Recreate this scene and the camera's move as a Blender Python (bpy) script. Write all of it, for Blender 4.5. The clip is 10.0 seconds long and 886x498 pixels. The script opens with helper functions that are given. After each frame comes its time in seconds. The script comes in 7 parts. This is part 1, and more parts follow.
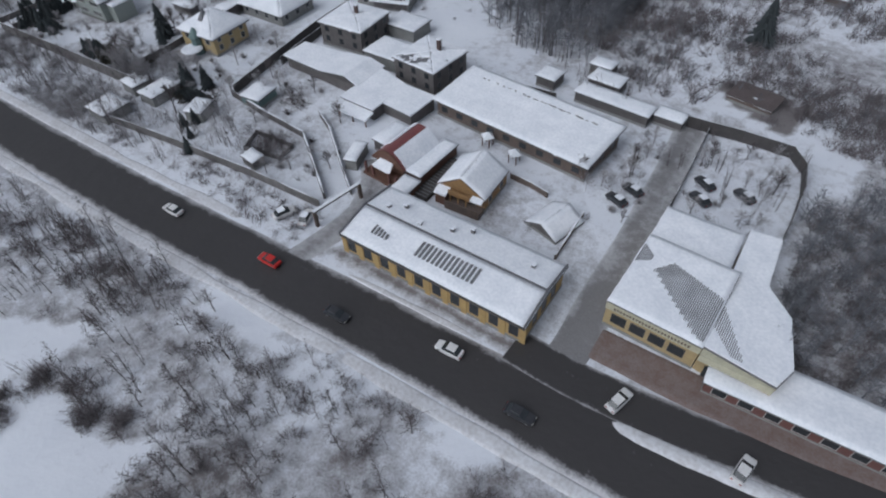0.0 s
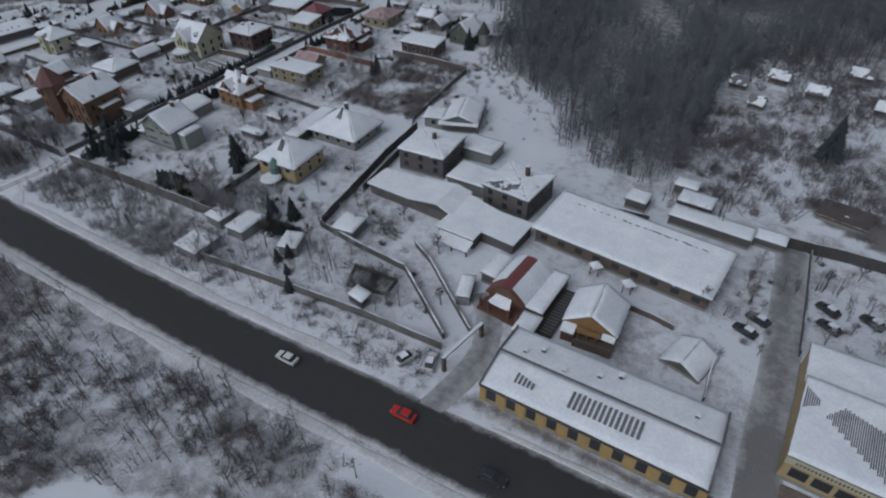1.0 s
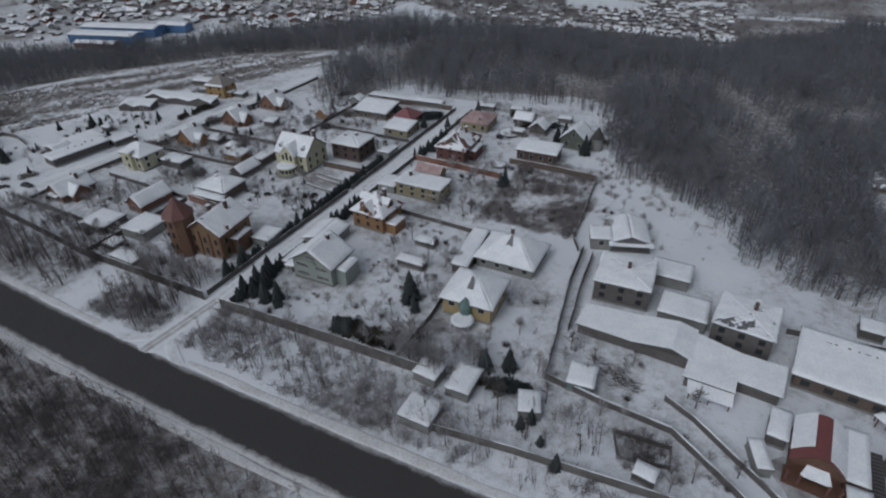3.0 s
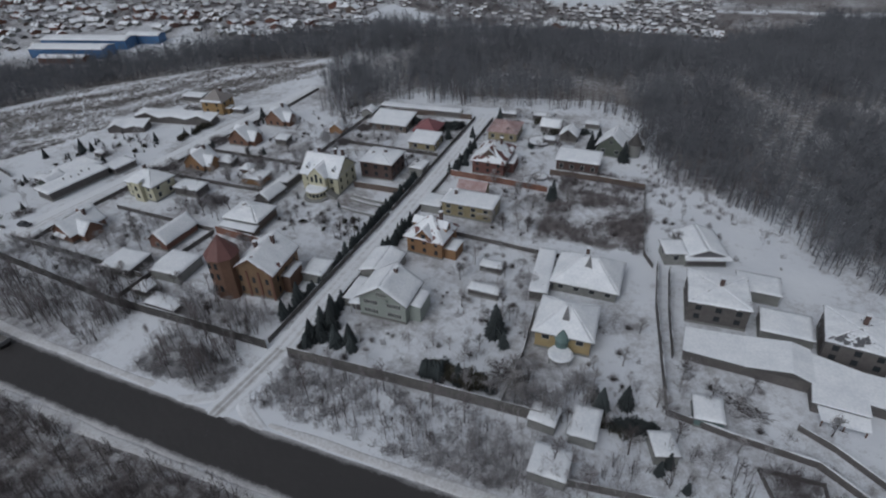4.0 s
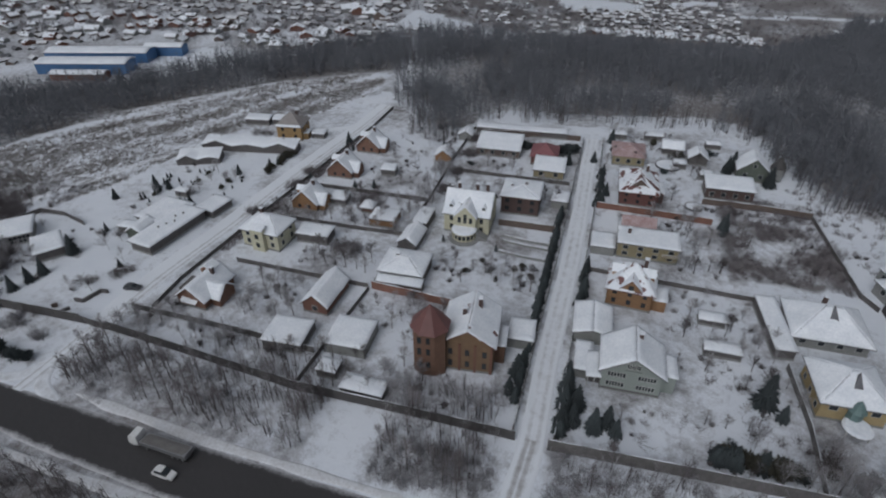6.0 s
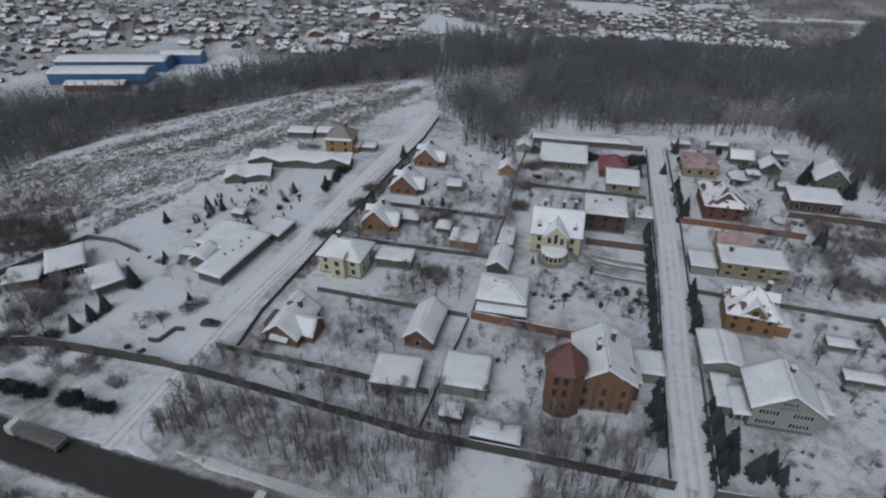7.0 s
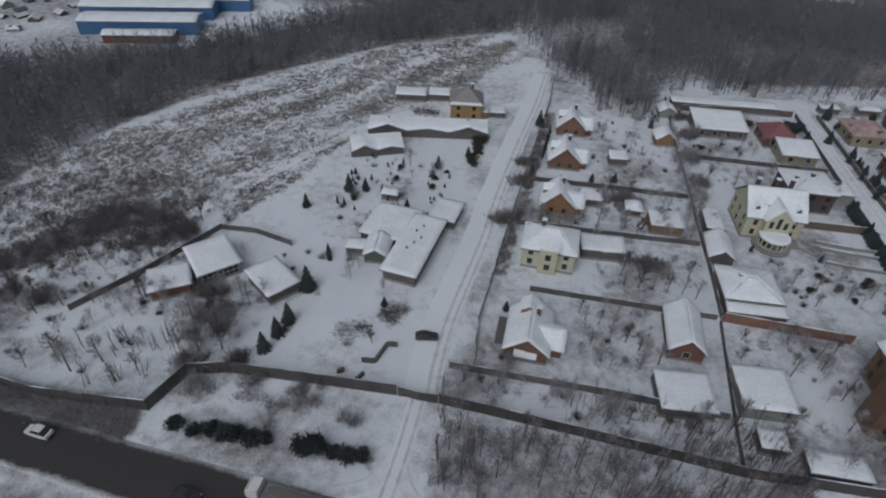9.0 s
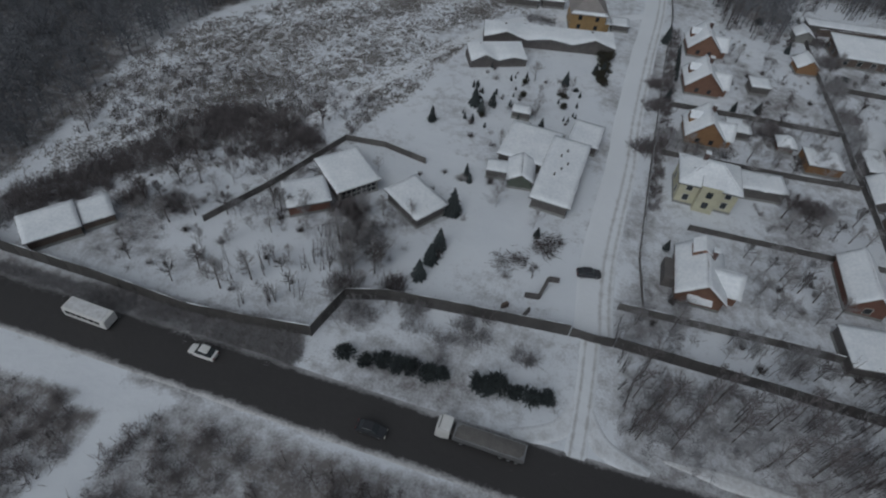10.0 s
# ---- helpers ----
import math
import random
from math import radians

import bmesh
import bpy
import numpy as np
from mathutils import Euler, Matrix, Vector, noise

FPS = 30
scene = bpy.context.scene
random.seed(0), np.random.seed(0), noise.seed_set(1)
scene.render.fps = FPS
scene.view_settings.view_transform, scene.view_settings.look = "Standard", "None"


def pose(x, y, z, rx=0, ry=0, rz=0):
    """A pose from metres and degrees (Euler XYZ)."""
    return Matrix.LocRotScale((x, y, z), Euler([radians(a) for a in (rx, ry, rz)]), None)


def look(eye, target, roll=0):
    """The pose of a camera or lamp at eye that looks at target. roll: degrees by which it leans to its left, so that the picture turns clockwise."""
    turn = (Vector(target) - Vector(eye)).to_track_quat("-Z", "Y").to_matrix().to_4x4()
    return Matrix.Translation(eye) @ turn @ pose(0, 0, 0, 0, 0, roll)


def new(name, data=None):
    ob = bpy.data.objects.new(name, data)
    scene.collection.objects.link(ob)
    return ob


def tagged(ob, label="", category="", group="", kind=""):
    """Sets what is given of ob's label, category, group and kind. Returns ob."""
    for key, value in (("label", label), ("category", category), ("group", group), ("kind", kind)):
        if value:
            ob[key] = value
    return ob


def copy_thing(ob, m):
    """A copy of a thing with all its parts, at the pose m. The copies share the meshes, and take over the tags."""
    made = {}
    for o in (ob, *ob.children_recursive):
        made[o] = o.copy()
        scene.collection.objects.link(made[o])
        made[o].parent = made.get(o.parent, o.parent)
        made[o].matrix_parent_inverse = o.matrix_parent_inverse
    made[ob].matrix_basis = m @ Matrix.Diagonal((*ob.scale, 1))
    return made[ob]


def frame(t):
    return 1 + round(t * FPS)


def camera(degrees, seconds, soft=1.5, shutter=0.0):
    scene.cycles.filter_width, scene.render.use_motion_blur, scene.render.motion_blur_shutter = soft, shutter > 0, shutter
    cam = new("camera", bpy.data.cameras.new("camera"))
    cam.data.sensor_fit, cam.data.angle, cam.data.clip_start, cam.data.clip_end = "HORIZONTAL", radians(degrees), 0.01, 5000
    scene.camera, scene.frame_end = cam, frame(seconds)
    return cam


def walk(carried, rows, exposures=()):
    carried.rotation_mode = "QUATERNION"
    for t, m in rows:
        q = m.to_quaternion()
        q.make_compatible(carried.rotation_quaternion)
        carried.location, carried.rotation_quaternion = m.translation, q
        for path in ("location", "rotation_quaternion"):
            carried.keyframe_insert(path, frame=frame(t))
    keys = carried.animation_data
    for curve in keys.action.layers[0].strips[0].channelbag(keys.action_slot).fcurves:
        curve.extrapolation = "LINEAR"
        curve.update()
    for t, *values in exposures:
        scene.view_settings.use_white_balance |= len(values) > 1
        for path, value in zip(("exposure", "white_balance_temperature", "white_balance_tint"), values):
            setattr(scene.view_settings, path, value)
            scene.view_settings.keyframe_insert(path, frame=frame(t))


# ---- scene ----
cam = camera(75.0, 10.0, soft=2.1)
PATH = [
    (0, (-2.006, 7.388, 72.971), (-2.808, 8.462, 71.486), -2.51),
    (0.5, (-14.834, 5.058, 75.735), (-15.678, 6.224, 74.346), -2.63),
    (1, (-28.66, 1.604, 79.466), (-29.504, 2.873, 78.171), -2.27),
    (1.5, (-42.622, -1.42, 82.454), (-43.486, -0.066, 81.263), -2.17),
    (2, (-57.172, -4.377, 84.898), (-58.043, -2.962, 83.785), -2.01),
    (2.5, (-71.914, -7.131, 86.948), (-72.761, -5.709, 85.826), -1.84),
    (4, (-118.324, -8.932, 89.13), (-118.972, -7.424, 87.987), -1.86),
    (4.5, (-134.391, -9.363, 89.942), (-134.994, -7.839, 88.796), -1.66),
    (5, (-151.245, -9.407, 90.813), (-151.8, -7.87, 89.659), -1.27),
    (5.5, (-167.857, -8.846, 90.703), (-168.37, -7.295, 89.549), -0.71),
    (7, (-215.093, -4.443, 89.74), (-215.492, -2.856, 88.591), 0.13),
    (7.5, (-230.793, -2.245, 88.761), (-231.161, -0.651, 87.611), 0.38),
    (8, (-246.585, 0.098, 87.35), (-246.91, 1.687, 86.18), 0.91),
    (8.5, (-261.647, 2.635, 85.375), (-261.932, 4.222, 84.191), 1.54),
    (9, (-277.182, 4.811, 82.396), (-277.405, 6.34, 81.126), 2.83),
    (9.5, (-291.773, 6.678, 79.654), (-291.949, 8.117, 78.277), 4.35),
    (10, (-306.671, 7.19, 76.701), (-306.852, 8.518, 75.217), 6.82),
]
LIGHT = [(0.0, -0.18, 5800, 10), (0.5, -0.52, 5780, 10), (1.0, -0.64, 5740, 9), (1.5, -0.69, 5800, 9), (2.5, -0.65, 5900, 8), (5.5, -0.57, 6000, 9), (7.5, -0.51, 5990, 8), (9.0, -0.64, 5970, 8), (10.0, -0.92, 5930, 5)]
walk(cam, [(t, look(eye, target, roll)) for t, eye, target, roll in PATH], LIGHT)

# ---- world, sun, exposure: an overcast winter day ----
world = bpy.data.worlds.new("overcast_sky")
scene.world = world
world.use_nodes = True
wn, wl = world.node_tree.nodes, world.node_tree.links
sky = wn.new("ShaderNodeTexSky")
sky.sky_type, sky.sun_disc = "NISHITA", False
sky.sun_elevation, sky.sun_rotation = radians(38), radians(200)
sky.air_density, sky.dust_density, sky.ozone_density = 1.0, 4.0, 1.0
grey = wn.new("ShaderNodeHueSaturation")
grey.inputs["Saturation"].default_value = 0.22
wl.new(sky.outputs[0], grey.inputs["Color"])
wl.new(grey.outputs[0], wn["Background"].inputs[0])
wn["Background"].inputs[1].default_value = 0.10
sun = new("sun", bpy.data.lights.new("sun", "SUN"))
sun.data.energy, sun.data.angle, sun.data.color = 0.7, radians(30), (1.0, 0.97, 0.94)
sun.matrix_world = look((0, 0, 200), (40, 110, 0)) @ Matrix.Identity(4)


# ---- materials ----
def mat(name, a, b=None, scale=1.0, rough=0.85, bump=0.0, fine=6.0, metal=0.0, vary=0.0, stretch=(1, 1, 1)):
    """Two colours mixed by noise at two scales, with fine relief; vary: change of value from object to object."""
    m = bpy.data.materials.new(name)
    m.use_nodes = True
    n, l = m.node_tree.nodes, m.node_tree.links
    p = n["Principled BSDF"]
    p.inputs["Roughness"].default_value, p.inputs["Metallic"].default_value = rough, metal
    geo, mp = n.new("ShaderNodeNewGeometry"), n.new("ShaderNodeMapping")
    mp.inputs["Scale"].default_value = stretch
    l.new(geo.outputs["Position"], mp.inputs[0])
    big, small = n.new("ShaderNodeTexNoise"), n.new("ShaderNodeTexNoise")
    for t, s in ((big, scale), (small, scale * fine)):
        l.new(mp.outputs[0], t.inputs["Vector"])
        t.inputs["Scale"].default_value, t.inputs["Detail"].default_value = s, 5
    add = n.new("ShaderNodeMath")
    add.operation = "ADD"
    l.new(big.outputs[0], add.inputs[0]), l.new(small.outputs[0], add.inputs[1])
    ramp = n.new("ShaderNodeMapRange")
    ramp.inputs[1].default_value, ramp.inputs[2].default_value = 0.7, 1.3
    l.new(add.outputs[0], ramp.inputs[0])
    mix = n.new("ShaderNodeMix")
    mix.data_type = "RGBA"
    mix.inputs[6].default_value, mix.inputs[7].default_value = (*a, 1), (*(b or [c * 0.75 for c in a]), 1)
    l.new(ramp.outputs[0], mix.inputs[0])
    out = mix.outputs[2]
    if vary:
        info, hsv, rng = n.new("ShaderNodeObjectInfo"), n.new("ShaderNodeHueSaturation"), n.new("ShaderNodeMapRange")
        rng.inputs[3].default_value, rng.inputs[4].default_value = 1 - vary, 1 + vary
        l.new(info.outputs["Random"], rng.inputs[0]), l.new(rng.outputs[0], hsv.inputs["Value"])
        l.new(out, hsv.inputs["Color"])
        out = hsv.outputs[0]
    l.new(out, p.inputs["Base Color"])
    if bump:
        b_ = n.new("ShaderNodeBump")
        b_.inputs["Strength"].default_value, b_.inputs["Distance"].default_value = bump, 0.1
        l.new(small.outputs[0], b_.inputs["Height"]), l.new(b_.outputs[0], p.inputs["Normal"])
    return m


def cover_mat(name, top, top2, under, under2, attr, scale=0.5, sharp=0.12, rough=0.9, uv=False, tracks=()):
    """Snow (top) that gives way to what lies under it, by noise against a cover value kept in the mesh."""
    m = bpy.data.materials.new(name)
    m.use_nodes = True
    n, l = m.node_tree.nodes, m.node_tree.links
    p = n["Principled BSDF"]
    p.inputs["Roughness"].default_value = rough
    geo = n.new("ShaderNodeNewGeometry")
    tex = []
    for s, d in ((scale, 8), (scale * 7, 6), (0.07, 3)):
        t = n.new("ShaderNodeTexNoise")
        t.inputs["Scale"].default_value, t.inputs["Detail"].default_value, t.inputs["Roughness"].default_value = s, d, 0.62
        l.new(geo.outputs["Position"], t.inputs["Vector"])
        tex.append(t)

    def math_(op, a, b, clamp=False):
        k = n.new("ShaderNodeMath")
        k.operation, k.use_clamp = op, clamp
        for i, v in enumerate((a, b)):
            if isinstance(v, (int, float)):
                k.inputs[i].default_value = v
            else:
                l.new(v, k.inputs[i])
        return k.outputs[0]

    at = n.new("ShaderNodeAttribute")
    at.attribute_name = attr
    field = math_("ADD", math_("MULTIPLY", tex[0].outputs[0], 0.6), math_("MULTIPLY", tex[1].outputs[0], 0.4))
    shown = math_("ADD", field, at.outputs["Fac"])
    fac = n.new("ShaderNodeMapRange")
    fac.inputs[1].default_value, fac.inputs[2].default_value = 0.95 - sharp, 0.95 + sharp
    l.new(shown, fac.inputs[0])

    def two(a, b, f):
        x = n.new("ShaderNodeMix")
        x.data_type = "RGBA"
        for i, c in ((6, a), (7, b)):
            if isinstance(c, tuple):
                x.inputs[i].default_value = (*c, 1)
            else:
                l.new(c, x.inputs[i])
        l.new(f, x.inputs[0])
        return x.outputs[2]

    col = two(two(top, top2, tex[2].outputs[0]), two(under, under2, tex[1].outputs[0]), fac.outputs[0])
    l.new(col, p.inputs["Base Color"])
    b_ = n.new("ShaderNodeBump")
    b_.inputs["Strength"].default_value, b_.inputs["Distance"].default_value = 0.5, 0.25
    l.new(tex[0].outputs[0], b_.inputs["Height"]), l.new(b_.outputs[0], p.inputs["Normal"])
    return m


SNOW, SNOW2 = (0.80, 0.82, 0.86), (0.63, 0.66, 0.72)
m_snow = mat("snow", (0.87, 0.885, 0.92), (0.70, 0.73, 0.78), 0.25, 0.9, 0.3, 8)
m_ground = cover_mat("snowy_ground", SNOW, SNOW2, (0.12, 0.11, 0.112), (0.25, 0.232, 0.228), "cover", 0.45, 0.17)
m_road = cover_mat("wet_asphalt_with_slush", (0.037, 0.035, 0.036), (0.053, 0.049, 0.049), (0.42, 0.41, 0.42), (0.62, 0.62, 0.64), "cover", 0.35, 0.2, 0.55)
m_lane = cover_mat("packed_snow_track", (0.80, 0.82, 0.86), (0.70, 0.72, 0.76), (0.25, 0.235, 0.23), (0.40, 0.39, 0.39), "cover", 0.5, 0.2)
m_berm = mat("dirty_ploughed_snow", (0.72, 0.73, 0.76), (0.5, 0.492, 0.498), 0.22, 0.9, 0.3, 8)
m_slush = cover_mat("grey_slush_drive", (0.66, 0.67, 0.70), (0.5, 0.5, 0.52), (0.15, 0.146, 0.148), (0.27, 0.265, 0.27), "cover", 0.5, 0.2)
m_paving = mat("red_brown_paving", (0.16, 0.108, 0.09), (0.22, 0.185, 0.175), 0.6, 0.8, 0.3)
m_brick = mat("brick_brown", (0.19, 0.092, 0.066), (0.135, 0.068, 0.052), 1.2, 0.85, 0.4, 8, vary=0.08)
m_orange = mat("brick_orange", (0.30, 0.172, 0.088), (0.22, 0.125, 0.066), 1.0, 0.85, 0.4, 8, vary=0.06)
m_redbrick = mat("brick_red", (0.165, 0.076, 0.065), (0.122, 0.06, 0.054), 1.0, 0.85, 0.4, 8)
m_darkbrick = mat("brick_dark_brown", (0.105, 0.068, 0.06), (0.08, 0.054, 0.05), 1.0, 0.85, 0.4, 8)
m_cream = mat("plaster_cream", (0.54, 0.52, 0.38), (0.42, 0.40, 0.30), 0.7, 0.85, 0.2)
m_ochre = mat("plaster_ochre", (0.46, 0.32, 0.13), (0.34, 0.235, 0.10), 0.7, 0.85, 0.2)
m_yellow = mat("plaster_yellow", (0.44, 0.34, 0.18), (0.34, 0.26, 0.14), 0.7, 0.85, 0.2)
m_tan = mat("plaster_tan", (0.32, 0.27, 0.165), (0.25, 0.21, 0.13), 0.7, 0.85, 0.2)
m_greywall = mat("plaster_grey", (0.28, 0.28, 0.27), (0.21, 0.21, 0.205), 0.7, 0.85, 0.2)
m_siding = mat("siding_grey_green", (0.30, 0.33, 0.305), (0.25, 0.275, 0.255), 2.0, 0.7, 0.2, 6, stretch=(0.3, 0.3, 6))
m_greenwall = mat("wall_green", (0.115, 0.13, 0.108), (0.085, 0.097, 0.082), 0.8, 0.85, 0.2)
m_darkwall = mat("wall_dark_weathered", (0.138, 0.126, 0.122), (0.09, 0.0828, 0.0828), 0.8, 0.85, 0.3)
m_brownwall = mat("wall_brown_weathered", (0.15, 0.112, 0.092), (0.095, 0.076, 0.068), 0.6, 0.85, 0.3)
m_concrete = mat("concrete_fence", (0.17, 0.16, 0.155), (0.10, 0.095, 0.092), 0.8, 0.9, 0.4, 6, vary=0.15)
m_fencedark = mat("fence_dark_sheet", (0.084, 0.078, 0.0756), (0.054, 0.0504, 0.0504), 1.0, 0.8, 0.2, 6, vary=0.15)
m_fencegrey = mat("fence_grey_boards", (0.135, 0.125, 0.12), (0.08, 0.074, 0.072), 1.0, 0.85, 0.2, 6, vary=0.2)
m_fencebrick = mat("fence_brick", (0.24, 0.12, 0.085), (0.17, 0.09, 0.07), 1.0, 0.85, 0.3, 8, vary=0.1)
m_wood = mat("timber_honey", (0.33, 0.20, 0.085), (0.22, 0.13, 0.06), 1.5, 0.7, 0.3, 8)
m_wooddark = mat("timber_dark", (0.15, 0.075, 0.05), (0.10, 0.055, 0.04), 1.5, 0.7, 0.3, 8)
m_roofgrey = mat("roof_grey_metal", (0.16, 0.16, 0.17), (0.11, 0.11, 0.12), 0.8, 0.5, 0.1)
m_rib = mat("thawed_roof_ribs", (0.19, 0.195, 0.205), (0.12, 0.122, 0.128), 0.9, 0.6)
m_roofbrown = mat("roof_brown_tile", (0.14, 0.085, 0.07), (0.10, 0.065, 0.055), 0.8, 0.6, 0.2)
m_roofred = mat("roof_red_metal", (0.21, 0.064, 0.064), (0.155, 0.056, 0.056), 0.8, 0.45, 0.1)
m_roofmaroon = mat("roof_maroon_tile", (0.165, 0.072, 0.066), (0.125, 0.058, 0.054), 0.8, 0.6, 0.2)
m_glass = mat("window_glass", (0.03, 0.035, 0.04), (0.045, 0.05, 0.055), 0.3, 0.08)
m_white = mat("white_trim", (0.52, 0.52, 0.50), (0.42, 0.42, 0.41), 1.0, 0.6)
m_roofearth = mat("roof_earth_brown", (0.115, 0.092, 0.09), (0.08, 0.066, 0.064), 0.4, 0.9, 0.3)
m_pinksnow = mat("thin_snow_on_red_tiles", (0.50, 0.40, 0.40), (0.28, 0.165, 0.16), 0.5, 0.8, 0.2)
m_redfrost = mat("frosted_red_metal", (0.25, 0.105, 0.115), (0.20, 0.075, 0.082), 0.5, 0.6, 0.1)
m_rooftan = mat("roof_grey_tan_sheet", (0.30, 0.275, 0.265), (0.22, 0.20, 0.195), 0.6, 0.7, 0.1)
# Rust brick of the tower house, the facade's yellowish light put into its colour.
m_rustlit = mat("brick_rust_lit", (0.215, 0.14, 0.082), (0.155, 0.096, 0.06), 0.8, 0.85, 0.4, 8)
m_cottage = mat("brick_cottage_brown", (0.22, 0.122, 0.084), (0.155, 0.086, 0.062), 1.0, 0.85, 0.4, 8, vary=0.08)
m_ochredull = mat("plaster_ochre_dull", (0.37, 0.245, 0.115), (0.29, 0.19, 0.09), 0.7, 0.85, 0.2)
m_door = mat("door_brown", (0.16, 0.09, 0.06), None, 1.0, 0.6)
m_bark = mat("bark_grey_brown", (0.115, 0.095, 0.088), (0.075, 0.062, 0.058), 2.0, 0.95, 0.3)
m_twig = mat("bare_twigs", (0.12, 0.104, 0.104), (0.085, 0.074, 0.075), 1.5, 0.95)
m_forest = mat("bare_forest_twigs", (0.196, 0.204, 0.226), (0.13, 0.134, 0.149), 0.05, 0.95, 0, 12)
m_scrub = mat("brown_brush_twigs", (0.235, 0.213, 0.22), (0.135, 0.12, 0.124), 0.1, 0.95, 0, 10)
m_brushgrey = mat("grey_frosted_brush", (0.38, 0.372, 0.388), (0.20, 0.19, 0.197), 0.12, 0.95, 0, 10)
m_towerbrick = mat("brick_rust", (0.172, 0.098, 0.066), (0.125, 0.072, 0.05), 1.0, 0.85, 0.4, 8)
m_frost = mat("frosted_twigs", (0.42, 0.41, 0.42), (0.24, 0.225, 0.225), 0.6, 0.95)
m_needle = mat("needles_dark_green", (0.0522, 0.0623, 0.0653), (0.029, 0.0362, 0.0391), 1.2, 0.9, 0.2, 6, vary=0.3)
m_needlebrown = mat("needles_olive", (0.06, 0.055, 0.04), (0.038, 0.036, 0.027), 1.2, 0.9, 0.2, 6, vary=0.2)
m_grass = mat("dry_grass", (0.33, 0.308, 0.298), (0.19, 0.176, 0.17), 0.12, 0.95, 0, 9)
m_blue = mat("blue_sheet_wall", (0.07, 0.16, 0.32), (0.05, 0.12, 0.25), 0.3, 0.5)
m_rubber = mat("rubber", (0.02, 0.02, 0.02), None, 1, 0.8)
m_steel = mat("steel_grey", (0.35, 0.35, 0.36), None, 1, 0.4, 0, 6, 0.6)
m_carwhite = mat("car_paint_white", (0.72, 0.72, 0.72), (0.62, 0.61, 0.60), 0.6, 0.3)
m_carred = mat("car_paint_red", (0.55, 0.03, 0.025), (0.45, 0.03, 0.025), 0.6, 0.3)
m_cardark = mat("car_paint_dark", (0.03, 0.033, 0.04), (0.05, 0.05, 0.055), 0.6, 0.3)
m_lamp = mat("lamp_glass", (0.7, 0.68, 0.6), None, 1, 0.2)
m_taillamp = mat("tail_lamp_red", (0.35, 0.02, 0.02), None, 1, 0.2)
m_turq = mat("turquoise_sheet", (0.15, 0.22, 0.215), (0.10, 0.155, 0.15), 1, 0.6)


# ---- mesh helpers ----
class Geo:
    """Collects vertices and faces."""

    def __init__(self):
        self.v, self.f = [], []

    def add(self, verts, faces):
        k = len(self.v)
        self.v += [tuple(p) for p in verts]
        self.f += [tuple(i + k for i in f) for f in faces]
        return self

    def box(self, x0, x1, y0, y1, z0, z1):
        return self.prism([(x0, y0), (x1, y0), (x1, y1), (x0, y1)], z0, z1)

    def prism(self, poly, z0, z1):
        n = len(poly)
        v = [(x, y, z0) for x, y in poly] + [(x, y, z1) for x, y in poly]
        f = [tuple(range(n))[::-1], tuple(range(n, 2 * n))] + [(i, (i + 1) % n, (i + 1) % n + n, i + n) for i in range(n)]
        return self.add(v, f)

    def slab(self, quad, up, down):
        """A sheet of thickness along z over a sloping quad."""
        v = [(x, y, z - down) for x, y, z in quad] + [(x, y, z + up) for x, y, z in quad]
        return self.add(v, [(3, 2, 1, 0), (4, 5, 6, 7)] + [(i, (i + 1) % 4, (i + 1) % 4 + 4, i + 4) for i in range(4)])

    def profile_x(self, pts, x0, x1):
        """A closed outline in y and z, drawn out along x."""
        n = len(pts)
        v = [(x0, y, z) for y, z in pts] + [(x1, y, z) for y, z in pts]
        f = [tuple(range(n))[::-1], tuple(range(n, 2 * n))] + [(i, (i + 1) % n, (i + 1) % n + n, i + n) for i in range(n)]
        return self.add(v, f)

    def profile_y(self, pts, y0, y1):
        n = len(pts)
        v = [(x, y0, z) for x, z in pts] + [(x, y1, z) for x, z in pts]
        f = [tuple(range(n)), tuple(range(n, 2 * n))[::-1]] + [(i, i + n, (i + 1) % n + n, (i + 1) % n) for i in range(n)]
        return self.add(v, f)

    def tube(self, r0, r1, z0, z1, n=12, x=0.0, y=0.0):
        ring = [(math.cos(2 * math.pi * i / n), math.sin(2 * math.pi * i / n)) for i in range(n)]
        v = [(x + r0 * c, y + r0 * s, z0) for c, s in ring] + [(x + r1 * c, y + r1 * s, z1) for c, s in ring]
        return self.add(v, [tuple(range(n))[::-1], tuple(range(n, 2 * n))] + [(i, (i + 1) % n, (i + 1) % n + n, i + n) for i in range(n)])

    def mesh(self, name, material, smooth=False):
        me = bpy.data.meshes.new(name)
        me.from_pydata(self.v, [], self.f)
        me.materials.append(material)
        if smooth:
            me.polygons.foreach_set("use_smooth", [True] * len(me.polygons))
        me.update()
        return me


def part(name, geo, material, parent, label="", smooth=False, at=None):
    """Links a Geo or a mesh as one object under a thing or a part."""
    me = geo.mesh(name, material, smooth) if isinstance(geo, Geo) else geo
    ob = new(name, me)
    ob.parent = parent
    if at is not None:
        ob.matrix_basis = at
    return tagged(ob, label)


def thing(name, x, y, yaw=0.0, label="", category="", group="", z=0.0, kind=""):
    ob = new(name)
    ob.matrix_basis = pose(x, y, z, 0, 0, yaw)
    ob.empty_display_size = 0.5
    return tagged(ob, label, category, group, kind)


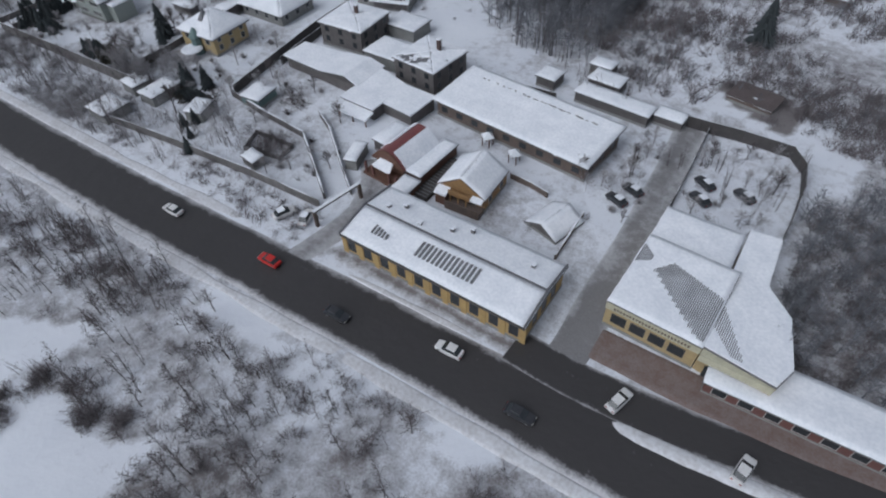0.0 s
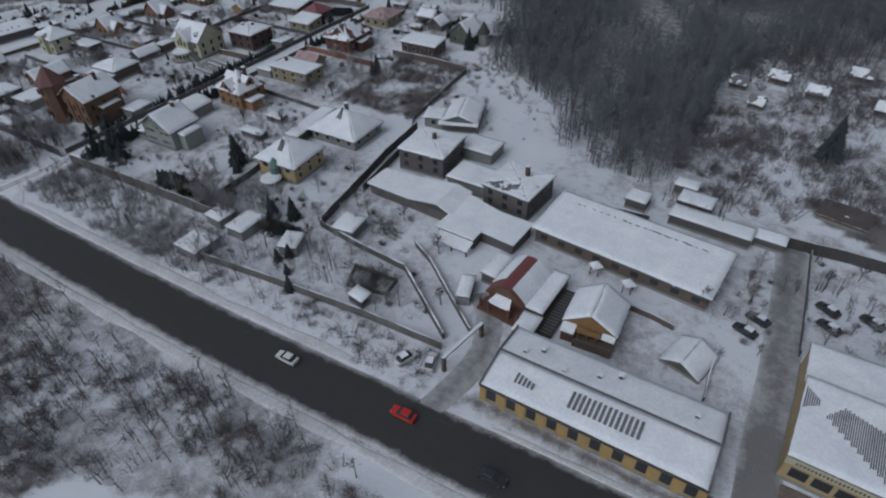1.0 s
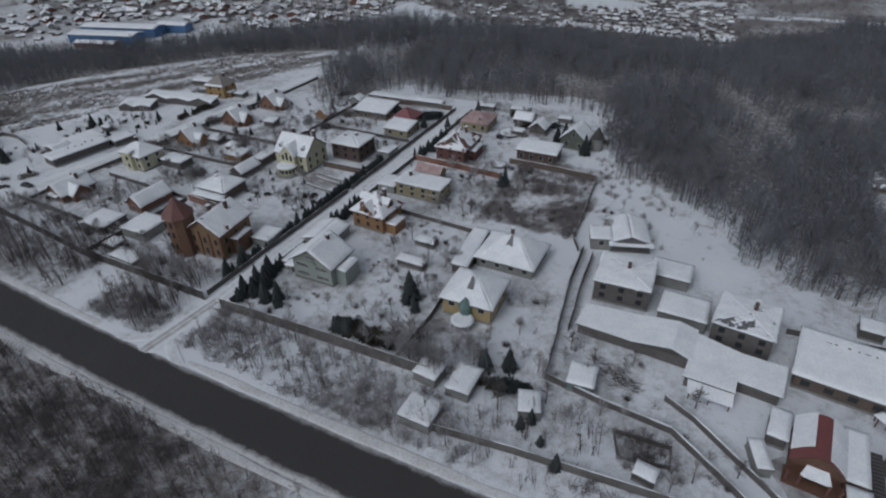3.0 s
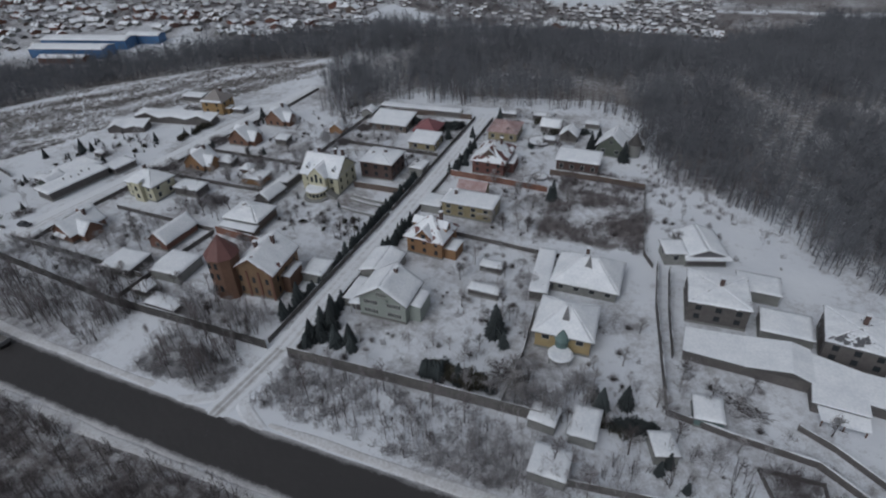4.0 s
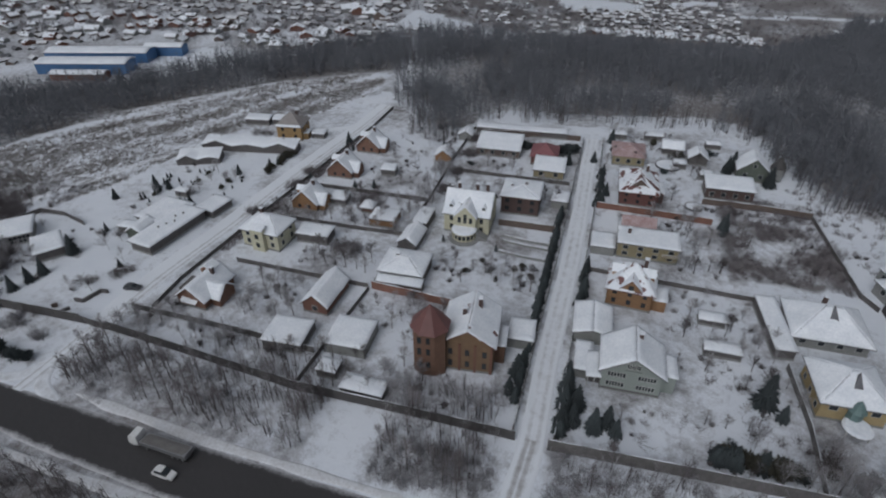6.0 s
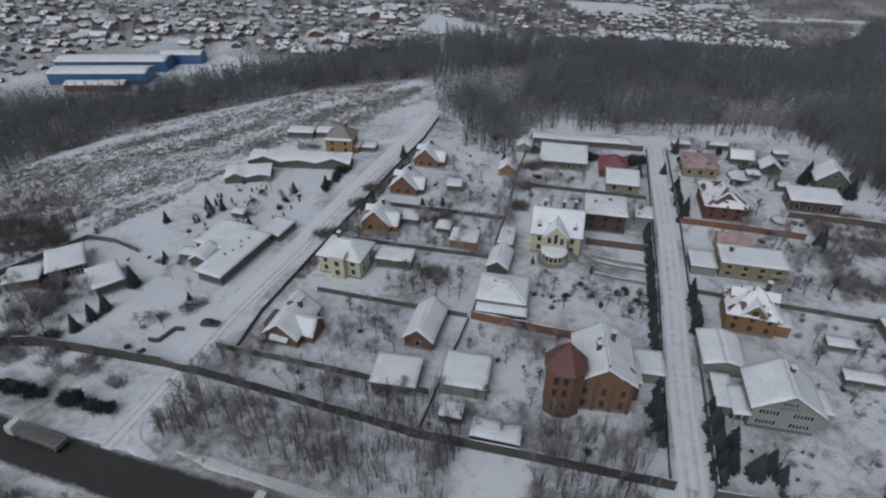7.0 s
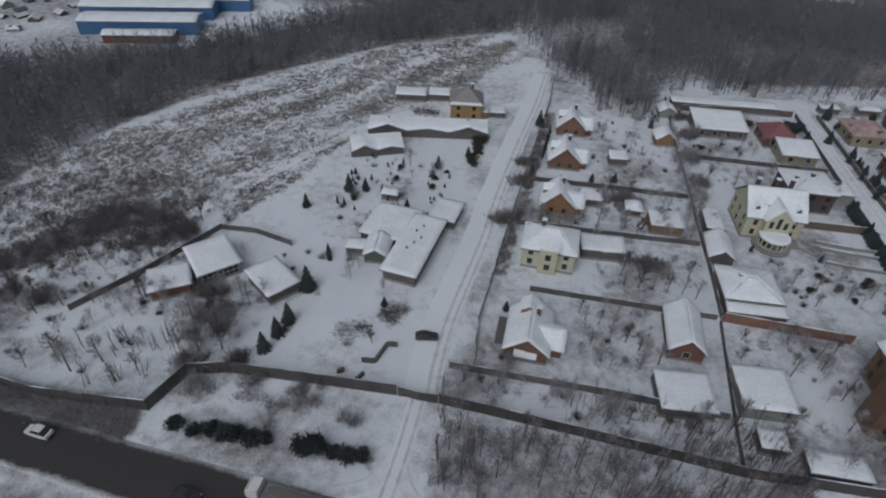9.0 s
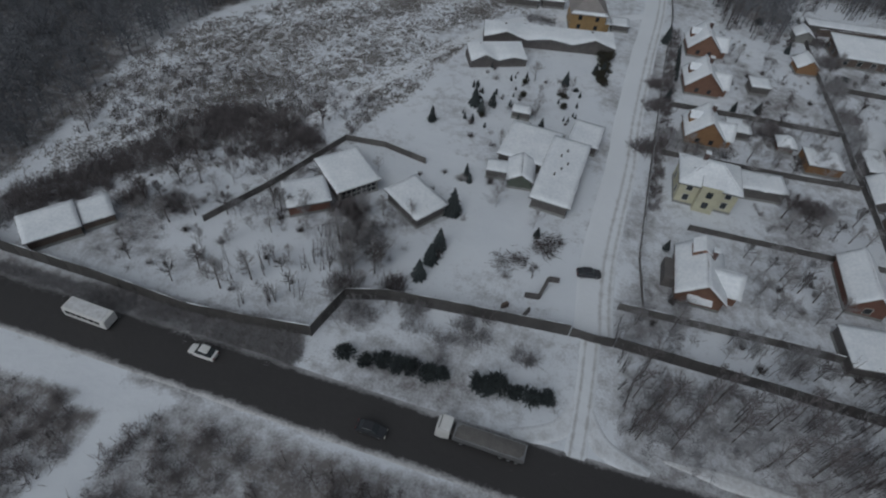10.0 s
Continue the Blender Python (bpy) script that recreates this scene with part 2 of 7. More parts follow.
def snow_sheet(geo, quad, thick=0.24, step=1.0, bare=0.0, seed=0.0, inset=0.06):
    """A lumpy layer of snow over a sloping quad; bare: share of it that has slid off."""
    a, b, c, d = (Vector(p) for p in quad)
    step, most = (0.4, 44) if bare else (step, 26)
    n = max(2, min(most, int(max((b - a).length, (c - d).length) / step)))
    m = max(2, min(most, int(max((d - a).length, (c - b).length) / step)))
    mid = (a + b + c + d) / 4
    k = len(geo.v)
    for j in range(m + 1):
        for i in range(n + 1):
            u, v = i / n, j / m
            p = (a * (1 - u) + b * u) * (1 - v) + (d * (1 - u) + c * u) * v
            rim = i in (0, n) or j in (0, m)
            q = p + (mid - p).normalized() * (inset + (0.12 * noise.noise(p * 0.9 + Vector((seed, 0, 0))) if rim else 0))
            lump = 0.45 if rim else 0.9 + 0.5 * noise.noise(p * 0.5 + Vector((seed, 3, 0)))
            if bare:
                left = 0.5 + 0.6 * noise.noise(p * 0.42 + Vector((seed, 7, 1))) + 0.25 * noise.noise(p * 1.7) - bare
                lump *= max(-0.9, min(1.0, left / 0.1))
            q.z += thick * lump
            geo.v.append(tuple(q))
    for j in range(m):
        for i in range(n):
            s = k + j * (n + 1) + i
            geo.f.append((s, s + 1, s + n + 2, s + n + 1))
    # skirt down to the roof along the rim
    ring = [k + i for i in range(n + 1)] + [k + (j + 1) * (n + 1) - 1 for j in range(1, m + 1)]
    ring += [k + m * (n + 1) + i for i in range(n - 1, -1, -1)] + [k + j * (n + 1) for j in range(m - 1, 0, -1)]
    low = len(geo.v)
    geo.v += [(geo.v[i][0], geo.v[i][1], geo.v[i][2] - thick) for i in ring]
    for q in range(len(ring)):
        r = (q + 1) % len(ring)
        geo.f.append((ring[r], ring[q], low + q, low + r))
    return geo


def roof_quads(style, w, d, eave, ridge, o=0.5):
    W, D = w / 2 + o, d / 2 + o
    if style == "flat":
        return [[(-W, -D, eave), (W, -D, eave), (W, D, eave), (-W, D, eave)]]
    if style == "mono":
        return [[(-W, -D, eave), (W, -D, eave), (W, D, ridge), (-W, D, ridge)]]
    if style == "gy":
        e = eave - (ridge - eave) / (w / 2) * o
        return [[(-W, -D, e), (0, -D, ridge), (0, D, ridge), (-W, D, e)], [(0, -D, ridge), (W, -D, e), (W, D, e), (0, D, ridge)]]
    if style == "gx":
        e = eave - (ridge - eave) / (d / 2) * o
        return [[(-W, -D, e), (W, -D, e), (W, 0, ridge), (-W, 0, ridge)], [(-W, 0, ridge), (W, 0, ridge), (W, D, e), (-W, D, e)]]
    e = eave - (ridge - eave) / (min(w, d) / 2) * o
    r, s = max(0.01, (w - d) / 2), max(0.01, (d - w) / 2)
    if w < d:
        r = 0.01
    else:
        s = 0.01
    p = [(-r, -s, ridge), (r, -s, ridge), (r, s, ridge), (-r, s, ridge)]
    c = [(-W, -D, e), (W, -D, e), (W, D, e), (-W, D, e)]
    return [[c[i], c[(i + 1) % 4], p[(i + 1) % 4], p[i]] for i in range(4)]


WINDOWS = {}


def window_mesh(w, h, frame_mat):
    key = (round(w, 2), round(h, 2), frame_mat.name)
    if key not in WINDOWS:
        g, t = Geo(), 0.07
        rect = lambda a, c, y: [(-a, y, -c), (a, y, -c), (a, y, c), (-a, y, c)]
        v = rect(w / 2 + t, h / 2 + t, -0.07) + rect(w / 2, h / 2, -0.07) + rect(w / 2 + t, h / 2 + t, 0.02) + rect(w / 2, h / 2, 0.02)
        g.add(v, [f for k in range(4) for n in [(k + 1) % 4] for f in ((k, n, n + 4, k + 4), (n, k, k + 8, n + 8), (k + 4, n + 4, n + 12, k + 12))])
        WINDOWS[key] = (g.mesh("window_frame", frame_mat), Geo().box(-w / 2, w / 2, -0.025, 0.01, -h / 2, h / 2).mesh("pane", m_glass))
    return WINDOWS[key]


def add_window(parent, side, along, z, w, d, ww=1.3, wh=1.4, frame_mat=None):
    """A window on one side (S, N, E, W) of a block w wide and d deep."""
    fm, pm = window_mesh(ww, wh, frame_mat or m_white)
    m = {"S": pose(along, -d / 2, z), "N": pose(-along, d / 2, z, 0, 0, 180), "E": pose(w / 2, along, z, 0, 0, 90), "W": pose(-w / 2, -along, z, 0, 0, -90)}[side]
    win = part("window", fm, None, parent, at=m)
    part("pane", pm, None, win)
    return win


def house(label, x, y, yaw, w, d, eave, ridge, style, wall, roof=None, bare=0.0, name="house", category="house", over=0.5, rows=(), sides="SEW",
          win=(1.25, 1.4), gable_window=False, frames=None, chimneys=(), door=None, plinth=True, base=0.0, group="", trim=None, snow=0.24, pitch_gap=3.0):
    """A house with walls, roof under snow, windows in rows at the given heights, chimneys and a door."""
    h = thing(name, x, y, yaw, label, category, group, base)
    g = Geo()
    lo = -0.5
    if style == "gy":
        g.profile_y([(-w / 2, lo), (w / 2, lo), (w / 2, eave), (0, ridge - 0.02), (-w / 2, eave)], -d / 2, d / 2)
    elif style == "gx":
        g.profile_x([(-d / 2, lo), (d / 2, lo), (d / 2, eave), (0, ridge - 0.02), (-d / 2, eave)], -w / 2, w / 2)
    elif style == "mono":
        g.profile_x([(-d / 2, lo), (d / 2, lo), (d / 2, ridge), (-d / 2, eave)], -w / 2, w / 2)
    else:
        g.box(-w / 2, w / 2, -d / 2, d / 2, lo, eave)
    part("wall", g, wall, h)
    if plinth:
        part("plinth", Geo().box(-w / 2 - 0.08, w / 2 + 0.08, -d / 2 - 0.08, d / 2 + 0.08, lo, 0.45), m_greywall, h)
    g = Geo()
    quads = roof_quads(style, w, d, eave, ridge, over)
    for q in quads:
        g.slab(q, 0.04, 0.2)
    r = part("roof", g, roof or m_roofgrey, h)
    for i, q in enumerate(quads if snow else ()):
        part("snow_layer", snow_sheet(Geo(), [(a, b, c + 0.04) for a, b, c in q], snow, 0.9, bare, x * 0.37 + y * 0.11 + i * 5), m_snow, r, smooth=True)
    if trim:
        k = Geo()
        k.box(-w / 2 - 0.06, w / 2 + 0.06, -d / 2 - 0.06, d / 2 + 0.06, eave - 0.55, eave - 0.25)
        part("cornice", k, trim, h)
    for z in rows:
        for sd in sides:
            run = w if sd in "SN" else d
            n = max(1, int((run - 1.2) / pitch_gap))
            for i in range(n):
                p = (i + 0.5) * run / n - run / 2
                if door and sd == "S" and abs(p - door) < 1.1 and z < 2.4:
                    continue
                add_window(h, sd, p, z, w, d, *win, frames)
    if gable_window:
        add_window(h, "S", 0, eave + (ridge - eave) * 0.38, w, d, 1.1, 1.1, frames)
    if door is not None:
        dr = part("door", Geo().box(door - 0.5, door + 0.5, -d / 2 - 0.06, -d / 2, 0.1, 2.2), m_door, h)
        part("canopy", Geo().slab([(door - 1, -d / 2 - 1, 2.35), (door + 1, -d / 2 - 1, 2.35), (door + 1, -d / 2, 2.6), (door - 1, -d / 2, 2.6)], 0.15, 0.05), m_snow, h)
    for cx, cy, top in chimneys:
        c = part("chimney", Geo().box(cx - 0.4, cx + 0.4, cy - 0.4, cy + 0.4, eave, top), m_darkbrick, h)
        part("cap", Geo().box(cx - 0.52, cx + 0.52, cy - 0.52, cy + 0.52, top, top + 0.22), m_snow, c)
    return h


def dormer(h, x, y, z, w, d, hgt, wall, facing=0):
    """A small gabled dormer on a roof, facing -y (0) or turned."""
    m = pose(x, y, z, 0, 0, facing)
    dm = part("dormer", Geo().profile_y([(-w / 2, 0), (w / 2, 0), (w / 2, hgt * 0.6), (0, hgt), (-w / 2, hgt * 0.6)], -d / 2, d / 2), wall, h, at=m)
    for q in roof_quads("gy", w, d, hgt * 0.6, hgt, 0.25):
        part("snow_layer", Geo().slab(q, 0.22, 0.0), m_snow, dm)
    part("pane", Geo().box(-w * 0.22, w * 0.22, -d / 2 - 0.03, -d / 2, hgt * 0.2, hgt * 0.6), m_glass, dm)


def smooth_line(pts, step=3.0):
    """Points along a rounded line through pts."""
    out = []
    P = [Vector((*p, 0)) for p in pts]
    for i in range(len(P) - 1):
        a, b, c, d = P[max(i - 1, 0)], P[i], P[i + 1], P[min(i + 2, len(P) - 1)]
        n = max(1, int((c - b).length / step))
        for k in range(n):
            t = k / n
            out.append(0.5 * (2 * b + (c - a) * t + (2 * a - 5 * b + 4 * c - d) * t * t + (3 * b - a - 3 * c + d) * t**3))
    return out + [P[-1]]


def ribbon(name, pts, half, z, material, cover, label, kind="structure", step=3.0, across=12, crown=0.0, lump=0.0, category="road"):
    """A strip along a line; cover(u, along) gives the share of slush or bare track at u from -1 to 1."""
    line = smooth_line(pts, step)
    v, f, cov = [], [], []
    for i, p in enumerate(line):
        t = (line[min(i + 1, len(line) - 1)] - line[max(i - 1, 0)]).normalized()
        nrm = Vector((-t.y, t.x, 0))
        for j in range(across + 1):
            u = 2 * j / across - 1
            q = p + nrm * u * (half(p.x) if callable(half) else half)
            bump = lump * max(0, 1 - u * u) * (0.7 + 0.8 * noise.noise(q * 0.3)) if lump else 0
            sink = 0.5 * max(0.0, 1 - min(i, len(line) - 1 - i) / 4) if lump else 0.0
            v.append((q.x, q.y, z + crown * (1 - u * u) + bump - sink - (0.25 if abs(u) == 1 else 0)))
            cov.append(cover(u, i) if cover else 0.0)
    w = across + 1
    for i in range(len(line) - 1):
        for j in range(across):
            s = i * w + j
            f.append((s, s + w, s + w + 1, s + 1))
    me = bpy.data.meshes.new(name)
    me.from_pydata(v, [], f)
    me.materials.append(material)
    me.attributes.new("cover", "FLOAT", "POINT").data.foreach_set("value", cov)
    me.polygons.foreach_set("use_smooth", [True] * len(f))
    me.flip_normals() if me.polygons[0].normal.z < 0 else None
    return tagged(new(name, me), label, category, "", kind)


def inside(poly, x, y):
    hit = False
    for i in range(len(poly)):
        (x0, y0), (x1, y1) = poly[i - 1], poly[i]
        if (y0 > y) != (y1 > y) and x < (x1 - x0) * (y - y0) / (y1 - y0) + x0:
            hit = not hit
    return hit


# ---- ground ----
MAIN = [(-900, 96), (-560, 62), (-400, 48), (-383, 46.3), (-349, 43.8), (-322, 41.6), (-298, 40), (-249, 37.4), (-205, 36.5), (-145, 37), (-105, 38.2), (-68, 40.2), (-32, 42), (-3, 43.2), (40, 46), (300, 66)]
FOREST = [(-288, 262), (-272, 213), (-259, 201), (-254.5, 185), (-250, 181.5), (-240, 183), (-235.5, 197), (-231, 204), (-191, 210), (-150, 219), (-136, 214), (-124, 182), (-118, 166), (-102, 163), (-90, 152), (-82, 143), (-78, 132), (-66, 126), (-54, 124), (-46, 130), (-47, 156), (-48, 190), (-42, 204), (-30, 212), (-18, 219), (20, 226), (70, 240), (76, 470), (20, 462), (-24, 458), (-36, 460), (-46, 438), (-54, 416), (-72, 390), (-96, 366), (-110, 353), (-161, 350), (-242, 346), (-300, 312)]
BELT = [(-900, 100), (-560, 72), (-400, 63), (-398, 80), (-401, 107), (-396, 134), (-377, 175), (-330, 227), (-288, 253), (-282, 262), (-300, 308), (-350, 258), (-382, 226), (-425, 180), (-490, 150), (-900, 90)]
OPEN = [[(-236, 492), (-222, 474), (-178, 473), (-168, 500), (-198, 512), (-240, 514)], [(-150, 500), (-114, 512), (-112, 526), (-150, 516)], [(-318, 328), (-280, 330), (-276, 370), (-318, 374)], [(-408, 196), (-384, 222), (-372, 246), (-400, 262), (-412, 240)]]
FIELD = [(-401, 107), (-396, 134), (-377, 172), (-330, 224), (-288, 250), (-282, 218), (-300, 190), (-323, 160), (-329, 140), (-334, 120), (-342, 106), (-368, 80), (-400, 66)]
FARFIELD = [(-97, 384), (-72, 400), (-54, 426), (-40, 470), (-24, 478), (60, 500), (60, 640), (-84, 640), (-104, 500), (-104, 420)]
BRUSH = [(-147, 122), (-118, 126), (-121, 168), (-147, 163)]
TRACK = [(-420, 44), (-374, 40.4), (-360, 39.4), (-344, 38), (-345.6, 36.4), (-349.2, 31.4), (-350.8, 25), (-352, 10), (-354, -60), (-362, -60), (-358, 10), (-357, 22), (-353.6, 27.6), (-355.8, 33), (-362, 35.4), (-374, 36.4), (-420, 38)]
CLEAR = [[(-100, 8), (-88, 11), (-79.5, 16.5), (-76, 12), (-80, 7), (-76, 4), (-70, 7), (-62, 7.5), (-54, 9), (-50, -6), (-55, -16), (-66, -20), (-74, -31), (-86, -34), (-98, -26), (-108, -28), (-114, -12)], [(-72, 34.6), (-56, 34.6), (-49, 30), (-58, 28), (-68, 31)], [(-25, 36), (-13, 34), (-17, 31), (-23, 32)]]
DARKWOOD = [(7, 66.5), (8, 84), (6.4, 102), (10, 108), (24, 113), (70, 118), (70, 68)]
EARTH = [(-17.8, 138), (-2.7, 137.6), (0.6, 128), (-0.2, 123.5), (-8, 126), (-16.2, 130)]
GARDENS_EAST = [(-46, 130), (-30, 124), (60, 122), (120, 300), (-20, 320), (-50, 192)]


def line_y(x):
    for (x0, y0), (x1, y1) in zip(MAIN, MAIN[1:]):
        if x0 <= x <= x1:
            return y0 + (y1 - y0) * (x - x0) / (x1 - x0)
    return 40.0


def ground_z(x, y):
    """The land falls away beyond the eastern wood."""
    s = max(0.0, min(1.0, (y - 250) / 180)) * max(0.0, min(1.0, (x + 330) / 90))
    return -15 * s * s * (3 - 2 * s)


def furrow(x, y):
    """Coordinates stretched along the old furrows of the field."""
    return Vector(((x * 0.58 + y * 0.82) * 0.28, x * 0.82 - y * 0.58, 0))


def bare_share(x, y):
    """How much of the ground shows through the snow; the courtyard's value holds shade too."""
    p = Vector((x, y, 0))
    n1, n2 = noise.noise(p * 0.035), noise.noise(p * 0.012 + Vector((9, 2, 0)))
    if any(inside(o, x, y) for o in OPEN):
        return 0.08
    if inside(FOREST, x, y) or inside(BELT, x, y):
        margin = inside(FOREST, x, y) and not inside(FOREST, x - 4, y - 13)
        return (0.36 if margin else 0.57) + 0.2 * n1
    if inside(FARFIELD, x, y):
        return 0.2 if abs(y - 482 - 0.1 * (x + 60)) < 4 else 0.6 + 0.2 * n1
    if inside(FIELD, x, y):
        return (0.29 if inside(FIELD, x - 9, y + 7) else 0.24) + 0.04 * noise.noise(p * 0.022) + 0.05 * n1 + 0.1 * noise.noise(p * 0.16) + 0.15 * noise.noise(furrow(x, y) * 0.08)
    if inside(BRUSH, x, y):
        return 0.5 + 0.1 * n1 + 0.34 * noise.noise(Vector((x * 0.07, y * 0.15, 1)))
    if inside(TRACK, x, y):
        return 0.14 + 0.1 * noise.noise(p * 0.2)
    if any(inside(o, x, y) for o in CLEAR):
        return 0.16 + 0.12 * noise.noise(p * 0.1)
    if inside(DARKWOOD, x, y):
        return 0.48 + 0.14 * n1
    if inside(EARTH, x, y):
        return 0.78
    d = y - line_y(x)
    if d < -5.5:
        near = max(0.0, min(1.0, (-d - 5) / 6))
        slush = 0.11 * max(0.0, 1 - (-d - 5.5) / 4)
        return min(0.58, 0.30 + slush + (0.12 if -330 < x < -140 else 0.0) + near * (0.16 + 0.26 * n1 + 0.12 * n2 + 0.2 * noise.noise(p * 0.11)))
    if x < -332 and 4 < d and y < 53:
        return 0.56 + 0.2 * n1
    if -57 < x < -20 and y < 52 and d > 4.4:
        return 0.62 if y > 49.4 else 0.24
    off_x = abs(x + 222 + 4 * noise.noise(p * 0.12))
    if off_x < 8 and y < 59 and d > 4:
        return 0.24 + 0.12 * noise.noise(p * 0.13) + 0.2 * max(0.0, (off_x - 4) / 4)
    if -284 < x < -228 and d < 60 - line_y(x):
        return 0.45 + 0.2 * n1 + 0.1 * noise.noise(p * 0.15)
    if -216 < x < -192 and 45 < y < 54.5:
        return 0.43 + 0.2 * noise.noise(p * 0.16)
    if d < 22 and -284 < x < -108:
        return 0.33 + 0.3 * n1
    if -366 < x < -291 and 62 < y < 146:
        return 0.25 + 0.24 * noise.noise(p * 0.07)
    if inside(GARDENS_EAST, x, y):
        return 0.34 + 0.3 * n1 + 0.12 * noise.noise(p * 0.12)
    if x > 12 and y > 66:
        return 0.5 + 0.2 * n1
    if y > 372 and x > -310:
        return 0.56 + 0.2 * n1 + 0.16 * noise.noise(p * 0.03)
    if y > 225 or x < -400:
        return 0.45 + 0.24 * n1 + 0.1 * noise.noise(p * 0.08)
    # Dirty courtyard snow, with its grey shade put into the cover as well.
    if -66 < x < -12 and 58 < y < 92:
        return 0.32 + 0.18 * noise.noise(p * 0.09)
    if -128 < x < -64 and d < 16:
        return 0.36 + 0.3 * n1
    if -115 < x < 20 and 45 < y < 118:
        return 0.31 + 0.14 * n1 + 0.1 * noise.noise(p * 0.14)
    if -134 < x < -60 and 112 < y < 180:
        return 0.22 + 0.2 * noise.noise(p * 0.08) + 0.1 * noise.noise(p * 0.25)
    return 0.335 + 0.3 * noise.noise(p * 0.07) + 0.12 * noise.noise(p * 0.2)


def build_ground():
    xs = np.concatenate([[-3000, -2000, -1400, -1000], np.arange(-800, -470, 12), np.arange(-470, 66, 2.2), np.arange(70, 300, 15), [400, 700, 1200, 2000, 3000]])
    ys = np.concatenate([[-3000, -1500, -900, -600, -420, -330], np.arange(-270, -60, 9), np.arange(-60, 300, 2.2), np.arange(302, 620, 7), [650, 720, 850, 1100, 1500, 2200, 3200]])
    v, cov = [], []
    for y in ys:
        for x in xs:
            p = Vector((x, y, 0))
            near = -470 < x < 66 and -60 < y < 300
            z = -0.12 + (0.10 * noise.noise(p * 0.12) if near else 0)
            if y > 420 or x < -600 or x > 200 or y < -60:
                z += 6 * noise.noise(p * 0.003) - 2
            if y - line_y(x) < -6 and near:
                z += 0.5 * noise.noise(p * 0.08) - 0.2
            v.append((x, y, z + ground_z(x, y)))
            cov.append(max(0.02, min(0.9, bare_share(x, y))))
    w = len(xs)
    f = [(j * w + i, j * w + i + 1, (j + 1) * w + i + 1, (j + 1) * w + i) for j in range(len(ys) - 1) for i in range(w - 1)]
    me = bpy.data.meshes.new("ground")
    me.from_pydata(v, [], f)
    me.materials.append(m_ground)
    me.attributes.new("cover", "FLOAT", "POINT").data.foreach_set("value", cov)
    me.polygons.foreach_set("use_smooth", [True] * len(f))
    tagged(new("ground", me), "snow-covered ground with dry grass showing through", "ground", "", "structure")


build_ground()


def wear(u, i):
    a = abs(u)
    return 0.12 + 0.06 * noise.noise(Vector((u * 3, i * 0.05, 0))) + 0.62 * max(0.0, (a - 0.66 + 0.05 * noise.noise(Vector((u, i * 0.3, 7)))) / 0.34) ** 1.2


def ruts(u, i):
    a = abs(u)
    return 0.33 + 0.1 * noise.noise(Vector((u, i * 0.2, 0))) if 0.22 < a < 0.52 else 0.24 if a < 0.6 else 0.16


road_half = lambda x: 3.5 if x < -290 else 4.6 if x > -245 else 3.5 + 1.1 * (x + 290) / 45
ribbon("road", MAIN, lambda x: road_half(x) + 1.1, 0.03, m_road, wear, "dark wet asphalt main road with slush along its edges", across=18, crown=0.08)
ribbon("road", [(-22, 50.2), (-12, 50.0), (2, 51.2), (20, 54.0), (60, 58), (160, 68)], 3.4, 0.07, m_road, wear, "dark asphalt service road in front of the shops", across=16)
ribbon("road", [(-15, 46), (-14.5, 54), (-15, 66), (-15.5, 84), (-17, 106), (-18, 117)], 3.2, 0.06, m_slush, lambda u, i: 0.62 - 0.3 * abs(u) ** 3 + 0.3 * max(0.0, 1 - i / 8) + 0.14 * noise.noise(Vector((u * 1.5, i * 0.4, 3))), "trodden grey snow of a driveway between buildings", across=10)
ribbon("road", [(-61.5, 44), (-60, 52), (-59.5, 60), (-63, 68), (-67, 72)], 2.6, 0.06, m_slush, lambda u, i: 0.6 - 0.2 * abs(u), "wet grey driveway through a gateway", across=8)
ribbon("road", [(-189.5, 41), (-188.6, 50), (-187.6, 60), (-187.8, 84), (-187.2, 110), (-187, 140), (-187.5, 170), (-188, 199)], 2.6, 0.05, m_lane, ruts, "snow-packed garden lane with wheel ruts", across=14)
def side_ruts(u, i):
    """Two wheel ruts along one side of the street, clean packed snow on the other."""
    return 0.47 if abs(u + 0.29) < 0.08 or abs(u + 0.71) < 0.08 else 0.24 if u < 0 else 0.14


ribbon("road", [(-288.2, 63.4), (-288.6, 70), (-288.0, 84), (-284.6, 110), (-283.2, 128), (-279.5, 160), (-276, 186), (-274, 210)], 3.4, 0.05, m_lane, side_ruts, "snow-packed village street with wheel ruts", across=14)
ribbon("road", [(-288.7, 64), (-289.1, 54), (-289.7, 46), (-290.2, 41)], 1.7, 0.055, m_lane, lambda u, i: 0.5 if 0.3 < abs(u) < 0.7 else 0.2, "narrow rutted drive from the street gate to the main road", across=8)
ribbon("road", [(-276, 186), (-290, 178), (-318, 164), (-344, 120), (-352, 104)], 1.8, 0.04, m_lane, lambda u, i: 0.14, "snowy track along the field", across=8)
ribbon("road", [(-189.6, 40.6), (-188.7, 50), (-187.8, 61)], 1.7, 0.06, m_lane, lambda u, i: 0.54 if 0.2 < abs(u) < 0.7 else 0.3, "rutted grey snow where a garden lane meets the main road", across=8)
